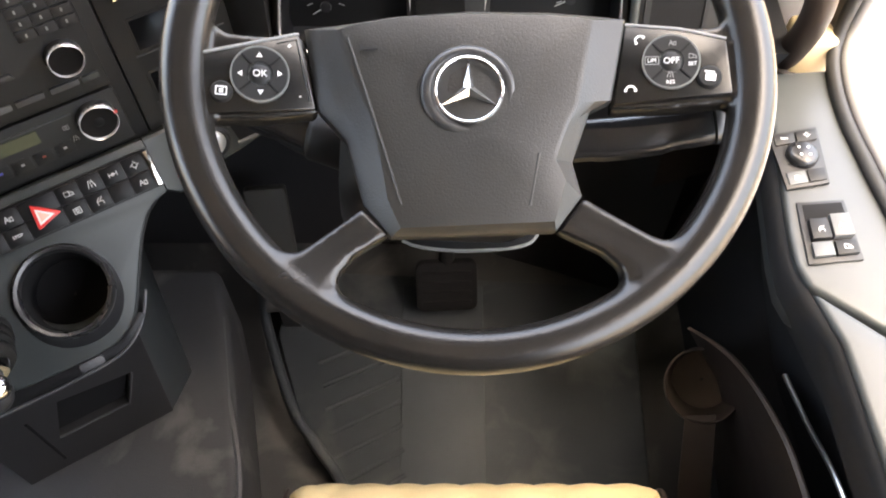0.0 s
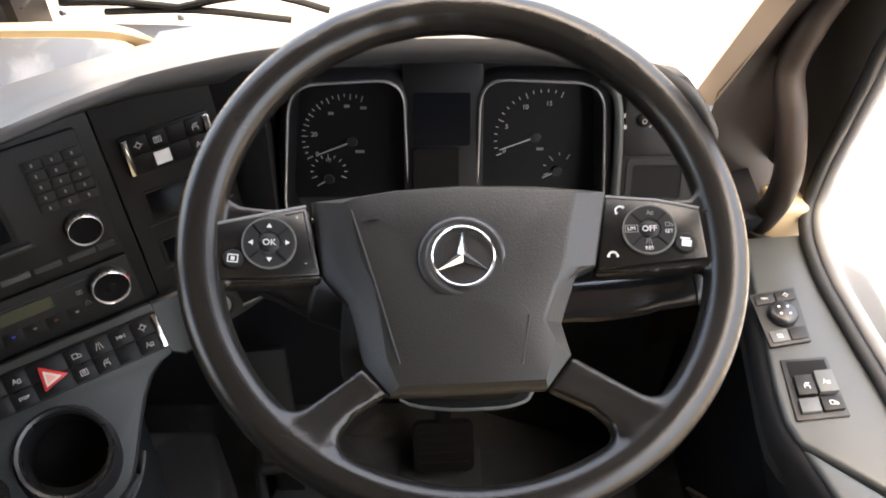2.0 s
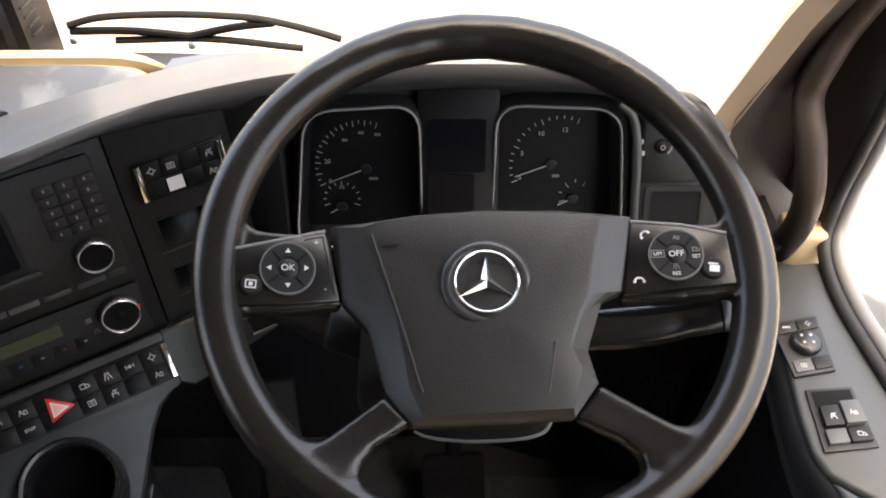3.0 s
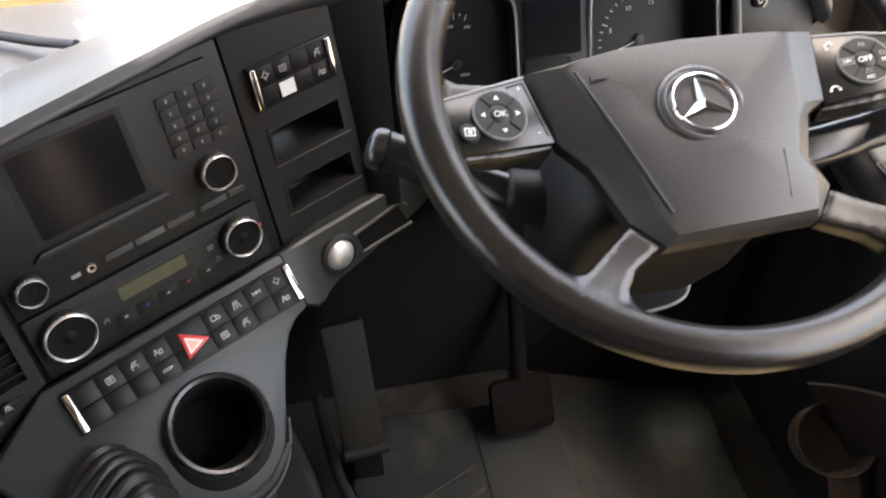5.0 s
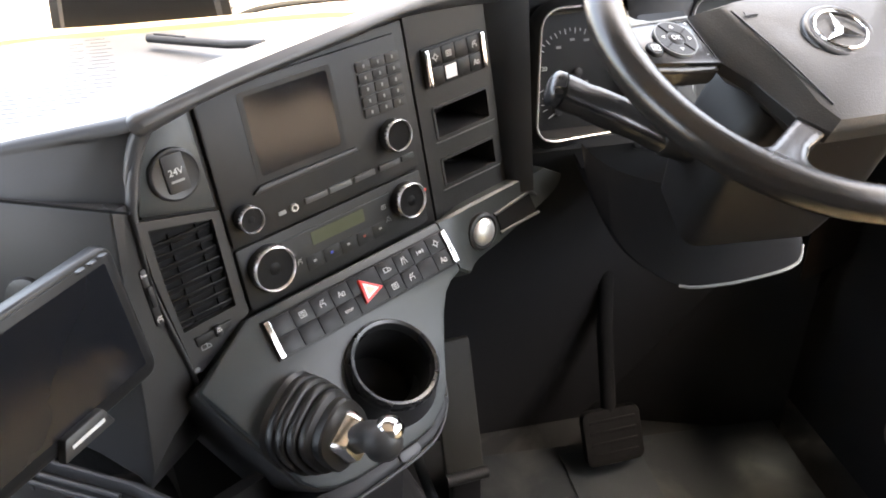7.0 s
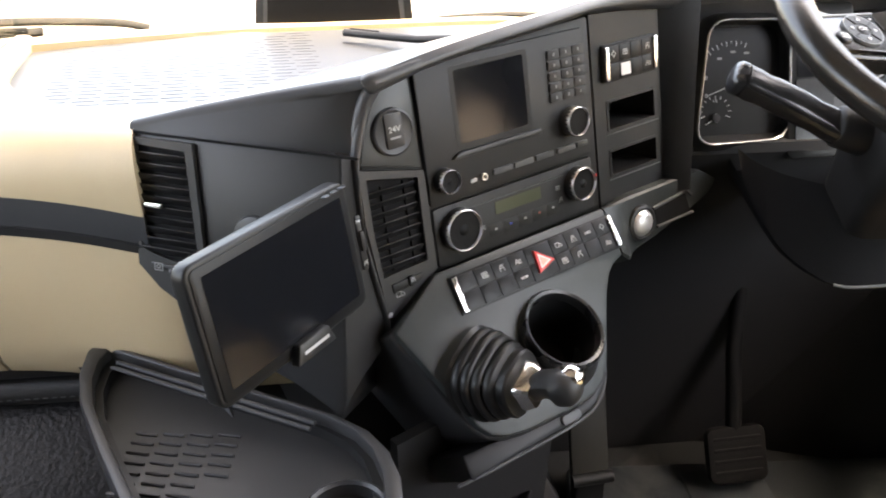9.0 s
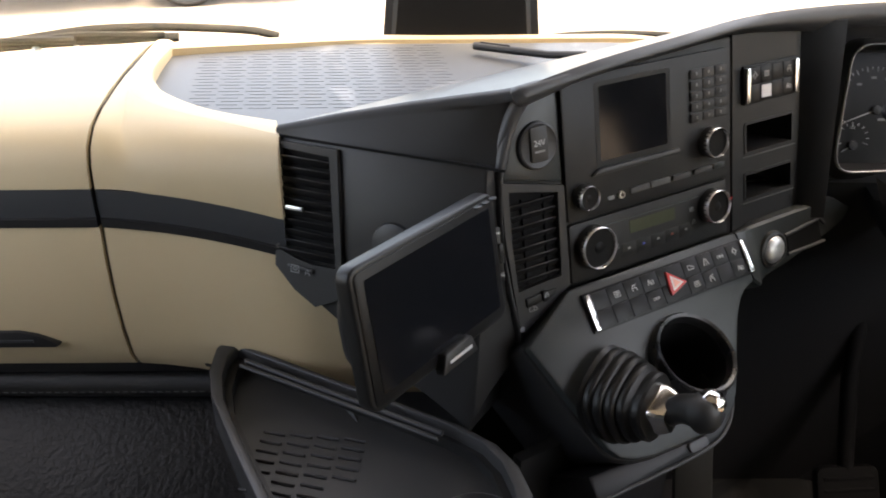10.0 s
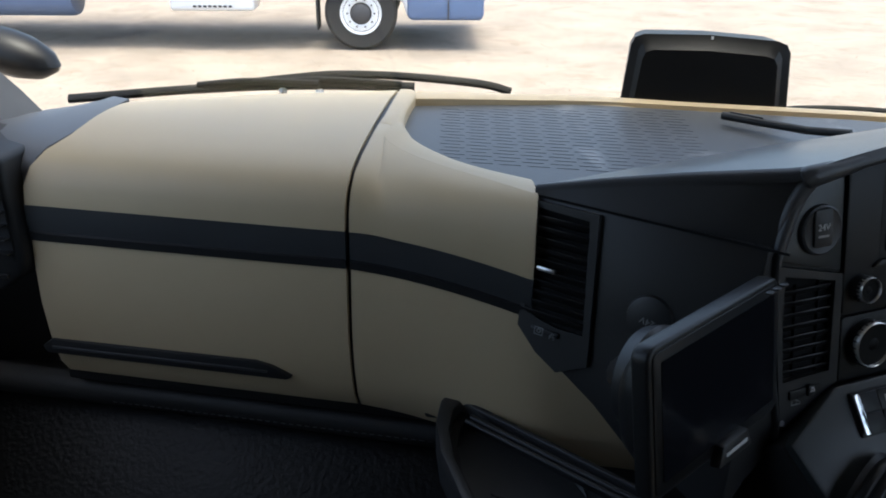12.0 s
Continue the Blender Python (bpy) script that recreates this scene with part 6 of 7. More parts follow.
cl = thing("climate_control", tuple(MP @ Vector((0.12, 0.036, 0))), "black climate control panel with two chrome-ringed dials", "climate control")
part("fascia", prism(rrect(0.002, 0.002, 0.246, 0.070, 0.004), -0.004, 0.002, m=MP, bevel=0.0012), M_PANEL, cl)
part("lcd", prism(rrect(0.0885, 0.0405, 0.1585, 0.0555, 0.001, 3), 0.002, 0.0026, m=MP), M_LCD, cl, "greenish grey unlit display")
part("upper_line", box((0.150, 0.0013, 0.0012), (0.122, 0.0590, 0.0026), m=MP, bevel=0.0005), M_GREY, cl)
knob(shift(MP, 0.218, 0.044, 0.002), 0.0205, cl, "chrome-ringed fan dial", 4, True)
knob(shift(MP, 0.0335, 0.0405, 0.002), 0.0240, cl, "large chrome-ringed temperature dial", 4, True)
part("red_mark", box((0.004, 0.003, 0.0006), (0.2375, 0.050, 0.0158), m=MP, bevel=0), M_RED, cl, "red mark on the dial")
for i in range(5):
    x = 0.086 + i * 0.0225
    bt = part("button", prism(rrect(x - 0.010, 0.015, x + 0.010, 0.031, 0.0015, 3), 0.002, 0.0026, m=MP, bevel=0.0003), M_PANEL, cl)
    part("lamp", box((0.0035, 0.0025, 0.0004), (x, 0.024, 0.0028), m=MP, bevel=0), (M_DIM, M_BLUE, M_DIM, M_REDDIM, M_DIM)[i], bt)
for x, y in ((0.186, 0.046), (0.190, 0.030), (0.068, 0.030)):
    symbol(shift(MP, x, y, 0.0023), cl, 0.007, M_DIM, int(x * 1000))

# ---- switch rows ----
def switch_row(name, m, x0, x1, y0, y1, cells, label, parent_at):
    """A two-row switch bar with bright end clips. cells: (x0, x1, row, symbol)."""
    th = thing(name, parent_at, label, "switch panel")
    part("base", prism(rrect(x0 - 0.0015, y0 - 0.0015, x1 + 0.0015, y1 + 0.0015, 0.002, 3), 0.0, 0.003, m=m, bevel=0.001), M_KEY, th)
    for cx in (x0 + 0.003, x1 - 0.003):
        part("end_clip", prism(rrect(cx - 0.0030, y0 + 0.001, cx + 0.0030, y1 - 0.001, 0.001, 3), 0.002, 0.0075, m=m, bevel=0.001), M_CHROME, th, "bright metal end clip")
    ym = (y0 + y1) / 2
    for k, (a, c, row, sy) in enumerate(cells):
        lo, hi = (ym + 0.0006, y1 - 0.0012) if row == 0 else (y0 + 0.0012, ym - 0.0006)
        ky = part("switch", prism([(a + 0.0003, lo), (c - 0.0003, lo), (c - 0.0003, hi), (a + 0.0003, hi)], 0.003, 0.0050, m=m, bevel=0.0005), M_KEY, th)
        mid = shift(m, (a + c) / 2, (lo + hi) / 2, 0.0052)
        if sy == "STOP":
            lettering("STOP", 0.0045, mid, M_WHITE, ky, "print")
        elif sy == "white":
            part("sticker", box((0.017, 0.015, 0.0005), (0, 0, 0), m=mid, bevel=0), M_WHITE, ky, "blank white sticker")
        elif sy:
            symbol(mid, ky, 0.0090, M_ICON, sy)
    return th


LC = [0.006 + 0.0248 * i for i in range(5)]
RC = [0.1445 + 0.0245 * i for i in range(5)]
cells = [(LC[i], LC[i + 1], 0, (0, 11, 12, 13)[i]) for i in range(4)] + [(LC[i], LC[i + 1], 1, (0, 0, 0, "STOP")[i]) for i in range(4)]
cells += [(LC[4], RC[0], 0, 0), (LC[4], RC[0], 1, 0)]
cells += [(RC[i], RC[i + 1], 0, (21, 22, 23, 24)[i]) for i in range(4)] + [(RC[i], RC[i + 1], 1, (25, 26, 0, 27)[i]) for i in range(4)]
sw1 = switch_row("switch_panel", ML, 0.0, 0.2485, -0.041, 0.001, cells, "black two-row switch panel with white symbols and bright ends", tuple(ML @ Vector((0.12, -0.02, 0))))
hz = part("hazard_switch", prism([(0.1137, -0.0335), (0.1425, -0.0238), (0.1166, -0.0045)], 0.003, 0.0085, m=ML, bevel=0.002), M_RED, sw1, "red triangular hazard switch")
hzc = Vector((0.1243, -0.0206))
tri = [(0.1137, -0.0335), (0.1425, -0.0238), (0.1166, -0.0045)]
for k, mt, d in ((0.62, M_WHITE, 0.0088), (0.40, M_PALERED, 0.0091)):
    part("triangle", prism([(hzc.x + (x - hzc.x) * k, hzc.y + (y - hzc.y) * k) for x, y in tri], 0.008, d, m=ML), mt, hz, "pale triangle print")
UC = [0.287 + 0.0205 * i for i in range(5)]
cells = [(UC[i], UC[i + 1], 0, (31, 32, 0, 33)[i]) for i in range(4)] + [(UC[i], UC[i + 1], 1, (0, "white", 0, 34)[i]) for i in range(4)]
switch_row("upper_switch_panel", shift(MP, 0, 0, -0.004), 0.281, 0.375, 0.154, 0.197, cells, "small black switch panel with a blank white sticker", tuple(MP @ Vector((0.33, 0.17, 0))))

for y0, y1 in ((0.0865, 0.1365), (0.0275, 0.0735)):
    pk_ = thing("storage_slot", tuple(MP @ Vector((0.318, y0, 0))), "empty black storage slot in the dashboard", "storage slot", "dashboard storage slots")
    x0_, x1_, ya, yb = 0.287, 0.3715, y0 + 0.007, y1 - 0.009
    part("recess", loft([[(x0_, ya, -0.005), (x1_, ya, -0.005), (x1_, yb, -0.005), (x0_, yb, -0.005)], [(x0_ + .003, ya + .003, -0.075), (x1_ - .003, ya + .003, -0.075), (x1_ - .003, yb - .003, -0.075), (x0_ + .003, yb - .003, -0.075)], [(x0_ + .03, ya + .012, -0.0755), (x1_ - .03, ya + .012, -0.0755), (x1_ - .03, yb - .012, -0.0755), (x0_ + .03, yb - .012, -0.0755)]], False, True, m=MP), M_BLACK, pk_, "deep flat black patch for the shade of a recess")
    part("rim", ring(rrect(x0_ - .003, ya - .003, x1_ + .003, yb + .003, 0.003), rrect(x0_, ya, x1_, yb, 0.001), -0.0045, -0.0028, m=MP), M_PANEL, pk_, "thin rim of the slot")
    part("lip", box((0.098, 0.0016, 0.0018), (0.330, y0 + 0.001, -0.0032), m=MP, bevel=0.0005), M_GREYDARK, pk_)

# ---- socket panel and vents ----
so = thing("power_socket", tuple(MP @ Vector((-0.034, 0.166, 0))), "24V power socket with a black cap in a grey panel", "power socket")
part("panel", prism([(-0.0765, 0.1395), (-0.004, 0.1215), (-0.0055, 0.2175), (-0.016, 0.2185), (-0.0273, 0.2180), (-0.0345, 0.2160), (-0.0402, 0.2125), (-0.0475, 0.2045), (-0.0552, 0.1930), (-0.0620, 0.1795), (-0.0680, 0.1640), (-0.0730, 0.1500)], -0.004, 0.003, m=MP, bevel=0.0015), M_GREY, so, "slate grey panel")
part("cap", lathe([(0.001, 0.0042), (0.017, 0.0040), (0.0225, 0.0055), (0.0245, 0.0045), (0.025, 0.0)], 40, m=shift(MP, -0.034, 0.166, 0.003)), M_BLACK, so, "round black cap")
tb1 = part("cap_tab", prism(rrect(-0.0445, 0.150, -0.0235, 0.186, 0.002, 3), 0.006, 0.0095, m=MP, bevel=0.001), M_DARK, so, "flap of the cap")
lettering("24V", 0.0090, shift(MP, -0.034, 0.169, 0.0097), M_ICON, tb1, "print")
part("print_bar", box((0.013, 0.0022, 0.0003), (-0.034, 0.1605, 0.0097), m=MP, bevel=0), M_DIM, tb1)

vt = thing("console_vent", tuple(MP @ Vector((-0.04, 0.06, 0))), "black slatted air vent facing the driver", "air vent", "console air vents")
vo = [(-0.0815, 0.1365), (-0.003, 0.1180), (-0.003, 0.0060), (-0.0670, -0.0310), (-0.0735, -0.0270), (-0.0825, 0.0795)]
vi = [(-0.0735, 0.1255), (-0.0118, 0.1125), (-0.0140, 0.0190), (-0.0500, 0.0180), (-0.0715, 0.0166), (-0.0745, 0.0700)]
part("frame", ring(vo, vi, -0.004, 0.005, m=MP), M_DARK, vt, "charcoal frame")
# shade behind the slats, painted as a flat black sheet
part("cavity", prism(vi, -0.004, -0.003, m=MP), M_VOID, vt, "flat black sheet for the shade behind the slats")
for k in range(8):
    y = 0.0235 + k * 0.0118
    part("slat", box((0.0595, 0.009, 0.0014), (-0.0435, 0, 0), m=MP @ pose(0, y, -0.0005, 38, 0, 0), bevel=0.0004), M_SLAT, vt)
for x in (-0.055, -0.027):
    part("upright", box((0.0015, 0.094, 0.004), (x, 0.066, -0.002), m=MP, bevel=0), M_VOID, vt)
part("slider", prism([(-0.0635, -0.0035), (-0.0255, 0.0010), (-0.0235, 0.0085), (-0.0640, 0.0070)], 0.005, 0.0075, m=MP, bevel=0.001), M_PANEL, vt)
part("slider_tab", box((0.008, 0.012, 0.006), (-0.040, 0.0045, 0.008), m=MP @ pose(0, 0, 0, 0, 0, 0), bevel=0.002), M_BLACK, vt)
symbol(shift(MP, -0.055, -0.006, 0.0056), vt, 0.010, M_DIM, 77)
symbol(shift(MP, -0.040, 0.0065, 0.0114), vt, 0.006, M_WHITE, 78)
part("corner_dot", lathe([(0.001, 0.001), (0.003, 0.0008), (0.0032, 0)], 12, m=shift(MP, -0.071, -0.026, 0.005)), M_DIM, vt)
# thumb wheel on the ridge
rw = thing("vent_thumbwheel", tuple(MP @ Vector((-0.087, 0.05, 0))), "small ribbed thumb wheel on the console edge", "thumb wheel")
part("surround", prism(rrect(-0.0925, 0.032, -0.0845, 0.092, 0.003, 3), -0.012, 0.002, m=MP, bevel=0.001), M_BLACK, rw)
part("wheel", box((0.006, 0.022, 0.006), (-0.088, 0.064, 0.002), m=MP, bevel=0.002), M_DARK, rw)
for y in (0.086, 0.040):
    symbol(shift(MP, -0.088, y, 0.0024), rw, 0.007, M_WHITE, int(y * 1000))

sv = thing("side_vent", tuple(MS @ Vector((0.04, 0.70, 0))), "black slatted air vent on the console's passenger side", "air vent", "console air vents")
vo = [(0.004, 0.862), (0.080, 0.862), (0.096, 0.700), (0.062, 0.683), (0.034, 0.698), (0.008, 0.722)]
vi = [(0.011, 0.855), (0.071, 0.853), (0.085, 0.732), (0.055, 0.731), (0.033, 0.735), (0.013, 0.741)]
part("frame", ring(vo, vi, 0.0, 0.006, m=MS), M_DARK, sv, "charcoal frame")
# flat black sheet again for the shade in this vent
part("cavity", prism(vi, 0.0, 0.001, m=MS), M_VOID, sv, "flat black sheet for the shade behind the slats")
for k in range(10):
    y = 0.740 + k * 0.0115
    x1 = 0.071 + 0.014 * (0.853 - y) / 0.121
    part("slat", box((x1 - 0.012, 0.010, 0.0014), ((x1 + 0.012) / 2, 0, 0), m=MS @ pose(0, y, 0.004, 35, 0, 0), bevel=0.0004), M_SLAT, sv)
part("tab", box((0.022, 0.005, 0.004), (0.033, 0.792, 0.010), m=MS, bevel=0.001), M_SATIN, sv, "bright vent tab")
part("slider", box((0.034, 0.006, 0.004), (0.042, 0.724, 0.007), m=MS, bevel=0.001), M_BLACK, sv)
symbol(shift(MS, 0.036, 0.724, 0.0095), sv, 0.012, M_DIM, 81)
symbol(shift(MS, 0.052, 0.722, 0.0095), sv, 0.008, M_DIM, 82)
s2 = thing("side_socket", tuple(MS @ Vector((0.15, 0.765, 0))), "black 24V socket cap on the console's side", "power socket")
part("cap", lathe([(0.001, 0.006), (0.018, 0.0055), (0.0235, 0.004), (0.025, 0.0)], 36, m=shift(MS, 0.150, 0.770, 0.0)), M_BLACK, s2)
lettering("24V", 0.010, shift(MS, 0.150, 0.768, 0.0064, 170), M_DIM, s2, "print")
part("side_seam", box((0.26, 0.0025, 0.002), (0.135, 0.8665, 0.001), m=MS, bevel=0), M_VOID, dash, "dark shut line")

# ---- cup holder, lever, key ----
cw = (ML.to_3x3() @ Vector((0, 0, 1)) * 0.62 + Vector((0, 0, 0.38))).normalized()
MCU = axes(ML @ Vector((0.106, -0.100, 0.020)), ML.to_3x3() @ Vector((1, 0, 0)), cw.cross(ML.to_3x3() @ Vector((1, 0, 0))))
cu = thing("cup_holder", tuple(MCU.translation), "black round cup holder sunk in the console", "cup holder")
part("ring", lathe([(0.0505, -0.06), (0.052, -0.012), (0.0515, -0.003), (0.0485, 0.0015), (0.045, 0.0), (0.0435, -0.005), (0.0432, -0.012)], 56, m=MCU, cap=False), M_SATINBLACK, cu, "black cup ring")
# the well's shade is deepened by its black colour
part("well", lathe([(0.0434, -0.010), (0.0425, -0.03), (0.041, -0.085), (0.002, -0.088)], 56, m=MCU, cap=False), M_VOID, cu, "deep well with its shade put into a black colour")
part("skirt", lathe([(0.062, -0.040), (0.056, -0.026), (0.052, -0.012), (0.050, -0.012)], 48, m=MCU, cap=False), M_BLACK, cu)
MLV = ML @ pose(-0.010, -0.106, 0.0)
lv_ax = (Vector((0.008, -0.136, 0.058)) - Vector((-0.010, -0.106, 0.0))).normalized()
MLB = ML @ Matrix.Translation((-0.010, -0.106, 0)) @ lv_ax.to_track_quat("Z", "Y").to_matrix().to_4x4()
gl_ = thing("brake_lever", tuple(MLV.translation), "chrome and black hand lever in a black rubber bellows", "lever")
loops = []
prof = [(0.049, -0.006)]
for r0, z0 in ((0.0480, 0.004), (0.0470, 0.0155), (0.0440, 0.027), (0.0395, 0.038)):
    prof += [(r0 - 0.0026, z0 - 0.0055), (r0 - 0.0008, z0 - 0.0038), (r0, z0 - 0.0008), (r0 - 0.0002, z0 + 0.0020), (r0 - 0.0012, z0 + 0.0042), (r0 - 0.0032, z0 + 0.0056)]
prof += [(0.0335, 0.046), (0.0345, 0.049), (0.0345, 0.055), (0.0325, 0.0575), (0.026, 0.058)]
for rr, z in prof:
    loops.append([(rr * 0.98 * math.copysign(abs(math.cos(k * math.pi / 24)) ** 0.72, math.cos(k * math.pi / 24)), rr * 0.94 * math.copysign(abs(math.sin(k * math.pi / 24)) ** 0.72, math.sin(k * math.pi / 24)), z) for k in range(48)])
part("bellows", loft(loops, m=MLB), M_BELLOWS, gl_, "black ribbed rubber bellows", 30)
part("collar", loft([[(x, y, d) for x, y in rrect(-0.022 * k, -0.019 * k, 0.022 * k, 0.019 * k, 0.008 * k)] for d, k in ((0.052, 1.0), (0.066, 1.0), (0.076, 0.80))], m=MLB), M_CHROME, gl_, "chrome collar")
hp0 = MLB @ Vector((0, 0, 0.070))
ball = ML @ Vector((0.013, -0.144, 0.104))
d = (ball - hp0)
hs = curve([tuple(hp0 - d * 0.25), tuple(hp0), tuple(hp0 + d * 0.5 + Vector((0, 0, 0.004))), tuple(ball)], 6)
n = len(hs)
part("grip", tube(hs, [0.014 + 0.004 * abs(1 - 2 * k / (n - 1)) for k in range(n)], 16), M_DARK, gl_, "charcoal grip")
part("button", lathe([(0.001, 0.014), (0.008, 0.013), (0.013, 0.008), (0.0145, 0.0), (0.013, -0.01)], 20, m=Matrix.Translation(ball + Vector((0.006, 0.004, 0.008))) @ pose(0, 0, 0, 15, 20)), M_CHROME, gl_, "chrome release button")
part("grip_end", lathe([(0.001, 0.018), (0.012, 0.015), (0.019, 0.006), (0.020, -0.004)], 20, m=Matrix.Translation(ball) @ d.to_track_quat("Z", "Y").to_matrix().to_4x4()), M_DARK, gl_)

ky_ = thing("key_switch", tuple(MST @ Vector((0.316, -0.040, 0))), "round silver start button with a flat black patch for the shade in the key slot", "start button")
part("surround", lathe([(0.0245, 0.0), (0.0238, 0.005), (0.0205, 0.0065), (0.0195, 0.005)], 36, m=shift(MST, 0.316, -0.040, 0.0)), M_BLACK, ky_)
part("button", lathe([(0.001, 0.0105), (0.009, 0.0098), (0.015, 0.0078), (0.0178, 0.004), (0.018, 0.0)], 36, m=shift(MST, 0.316, -0.040, 0.001)), M_BUTTON, ky_, "domed silver button")
# slot's shade painted as a thin black plate
part("slot_floor", prism([(0.344, -0.0290), (0.406, -0.0225), (0.417, -0.0535), (0.349, -0.0535)], 0.0, 0.0012, m=MST), M_VOID, ky_, "flat black patch for the shade in the key slot")
for pts in (((0.340, -0.0275), (0.408, -0.0205)), ((0.347, -0.0550), (0.420, -0.0550)), ((0.408, -0.0205), (0.418, -0.0300))):
    part("slot_edge", tube([tuple(MST @ Vector((x, y, 0.002))) for x, y in pts], 0.0022, 8), M_GREYDARK, ky_, "worn grey edge of the slot")

# ---- tablet on its bracket ----
TL, TRp, BL = Vector((-0.761, 0.222, 0.866)), Vector((-0.645, 0.382, 0.861)), Vector((-0.741, 0.213, 0.744))
MT = axes(BL, (TRp - TL), (TL - BL))
TW, TH = (TRp - TL).length, (TL - BL).length
tb = thing("tablet", (-0.69, 0.29, 0.74), "black tablet navigation unit on a bracket, screen dark", "tablet")
part("body", prism(rrect(-0.002, -0.002, TW + 0.002, TH + 0.002, 0.012), -0.016, 0.0, m=MT, bevel=0.003, seg=3), M_TABLET, tb, "charcoal casing")
part("back_shell", loft([[(x, y, d) for x, y in rrect(0.012 + g_, 0.006 + g_, TW - 0.050 - g_, TH - 0.020 - g_, 0.030)] for d, g_ in ((-0.014, 0.0), (-0.030, 0.001), (-0.042, 0.006), (-0.048, 0.014))], m=MT), M_TABLET, tb, "bulging charcoal back shell", 60)
part("bezel", prism(rrect(0.003, 0.003, TW - 0.003, TH - 0.003, 0.006), -0.002, 0.0012, m=MT, bevel=0.0005), M_KEY, tb, "black bezel")
part("screen", prism(rrect(0.013, 0.012, TW - 0.010, TH - 0.011, 0.002), 0.0, 0.0018, m=MT), M_SCREEN, tb, "dark glossy screen")
br = part("bracket", prism([(0.080, -0.006), (0.135, -0.006), (0.128, 0.012), (0.088, 0.012)], 0.0, 0.010, m=MT, bevel=0.002), M_DARK, tb, "bottom clamp")
part("brand_bar", box((0.034, 0.0030, 0.0006), (0.108, 0.003, 0.0104), m=MT, bevel=0), M_ICON, br, "pale printed bar")
for k in range(3):
    part("top_button", prism(rrect(TW - 0.045 + k * 0.012, -0.016, TW - 0.037 + k * 0.012, -0.010, 0.002, 3), 0.0, 0.002, m=MT @ pose(0, TH, 0, -90), bevel=0.0005), M_BLACK, tb)
part("back_mount", lathe([(0.002, 0.0), (0.045, 0.0), (0.050, 0.008), (0.046, 0.022), (0.025, 0.030), (0.002, 0.032)], 36, m=MT @ pose(TW * 0.45, TH * 0.42, -0.046, 180)), M_BLACK, tb, "round black mount")
mb = MT @ Vector((TW * 0.45, TH * 0.42, -0.07))
part("arm", tube([tuple(mb), tuple(mb + Vector((-0.01, 0.05, -0.03))), (-0.715, 0.435, 0.70), (-0.715, 0.47, 0.69)], 0.018, 12), M_BLACK, tb, "black mounting arm")

# ---- steering wheel controls and badge ----
def pad(poly, c, r, MQ, label):
    p = part("control_pad", prism(poly, 0.003, 0.0095, m=MQ, bevel=0.0015), M_GLOSSPAD, wheel, label)
    part("pad_edge", tube([tuple(MQ @ Vector((x, y, 0.0095))) for x, y in poly[:3]], 0.0012, 8), M_GREYLIGHT, wheel, "light upper edge of the pad")
    dp = part("direction_pad", lathe([(r, 0.0), (r, 0.0028), (r * 0.97, 0.0033), (r * 0.46, 0.0031), (r * 0.44, 0.002)], 40, m=shift(MQ, c[0], c[1], 0.0095), cap=False), M_PANEL, wheel, "round black four-way pad")
    part("pad_ring", ring(circle(r * 1.05, 40), circle(r * 0.985, 40), 0.0, 0.0030, m=shift(MQ, c[0], c[1], 0.0095)), M_HUBEDGE, dp, "thin grey ring")
    part("centre_button", lathe([(0.001, 0.0035), (r * 0.30, 0.0034), (r * 0.38, 0.0022), (r * 0.38, 0.0)], 28, m=shift(MQ, c[0], c[1], 0.0095)), M_PANEL, dp, "round centre button")
    part("button_ring", ring(circle(r * 0.43, 32), circle(r * 0.39, 32), 0.0, 0.0026, m=shift(MQ, c[0], c[1], 0.0095)), M_GREY, dp)
    for k in range(4):
        part("groove", box((r * 0.55, 0.0009, 0.001), (r * 0.70, 0, 0.0034), m=shift(MQ, c[0], c[1], 0.0095, 45 + 90 * k), bevel=0), M_VOID, dp)
    return dp


LP = [(-0.2000, -0.0040), (-0.1945, -0.0022), (-0.1290, 0.0188), (-0.1138, -0.0385), (-0.1960, -0.0495)]
dp = pad(LP, (-0.1555, -0.0163), 0.0205, MWL, "glossy black control pad")
for k in range(4):
    m_ = shift(MWL, -0.1555 + 0.0142 * math.cos(k * math.pi / 2 + 0.08), -0.0163 + 0.0142 * math.sin(k * math.pi / 2 + 0.08), 0.0128, 90 * k + 4)
    part("arrow", prism([(-0.0016, -0.0022), (0.0020, 0), (-0.0016, 0.0022)], 0, 0.0006, m=m_), M_WHITE, dp, "white arrow")
lettering("OK", 0.0072, shift(MWL, -0.1555, -0.0163, 0.0132, 4), M_WHITE, dp, "print")
mb_ = part("menu_button", lathe([(0.001, 0.003), (0.0070, 0.0028), (0.0082, 0.0015), (0.0085, 0.0)], 28, m=shift(MWL, -0.1822, -0.0318, 0.0095)), M_PANEL, wheel, "small round button")
part("symbol", ring(rrect(-0.0042, -0.0034, 0.0042, 0.0034, 0.0005, 2), rrect(-0.0033, -0.0025, 0.0033, 0.0025, 0.0005, 2), 0, 0.0004, m=shift(MWL, -0.1822, -0.0318, 0.0126)), M_WHITE, mb_)
part("symbol", box((0.003, 0.003, 0.0004), (0, 0, 0), m=shift(MWL, -0.1822, -0.0318, 0.0128), bevel=0), M_WHITE, mb_)
for s_, x, y in (("+", -0.1352, 0.0080), ("-", -0.1255, -0.0295)):
    lettering(s_, 0.007, shift(MWL, x, y, 0.0098), M_WHITE, wheel, "print")
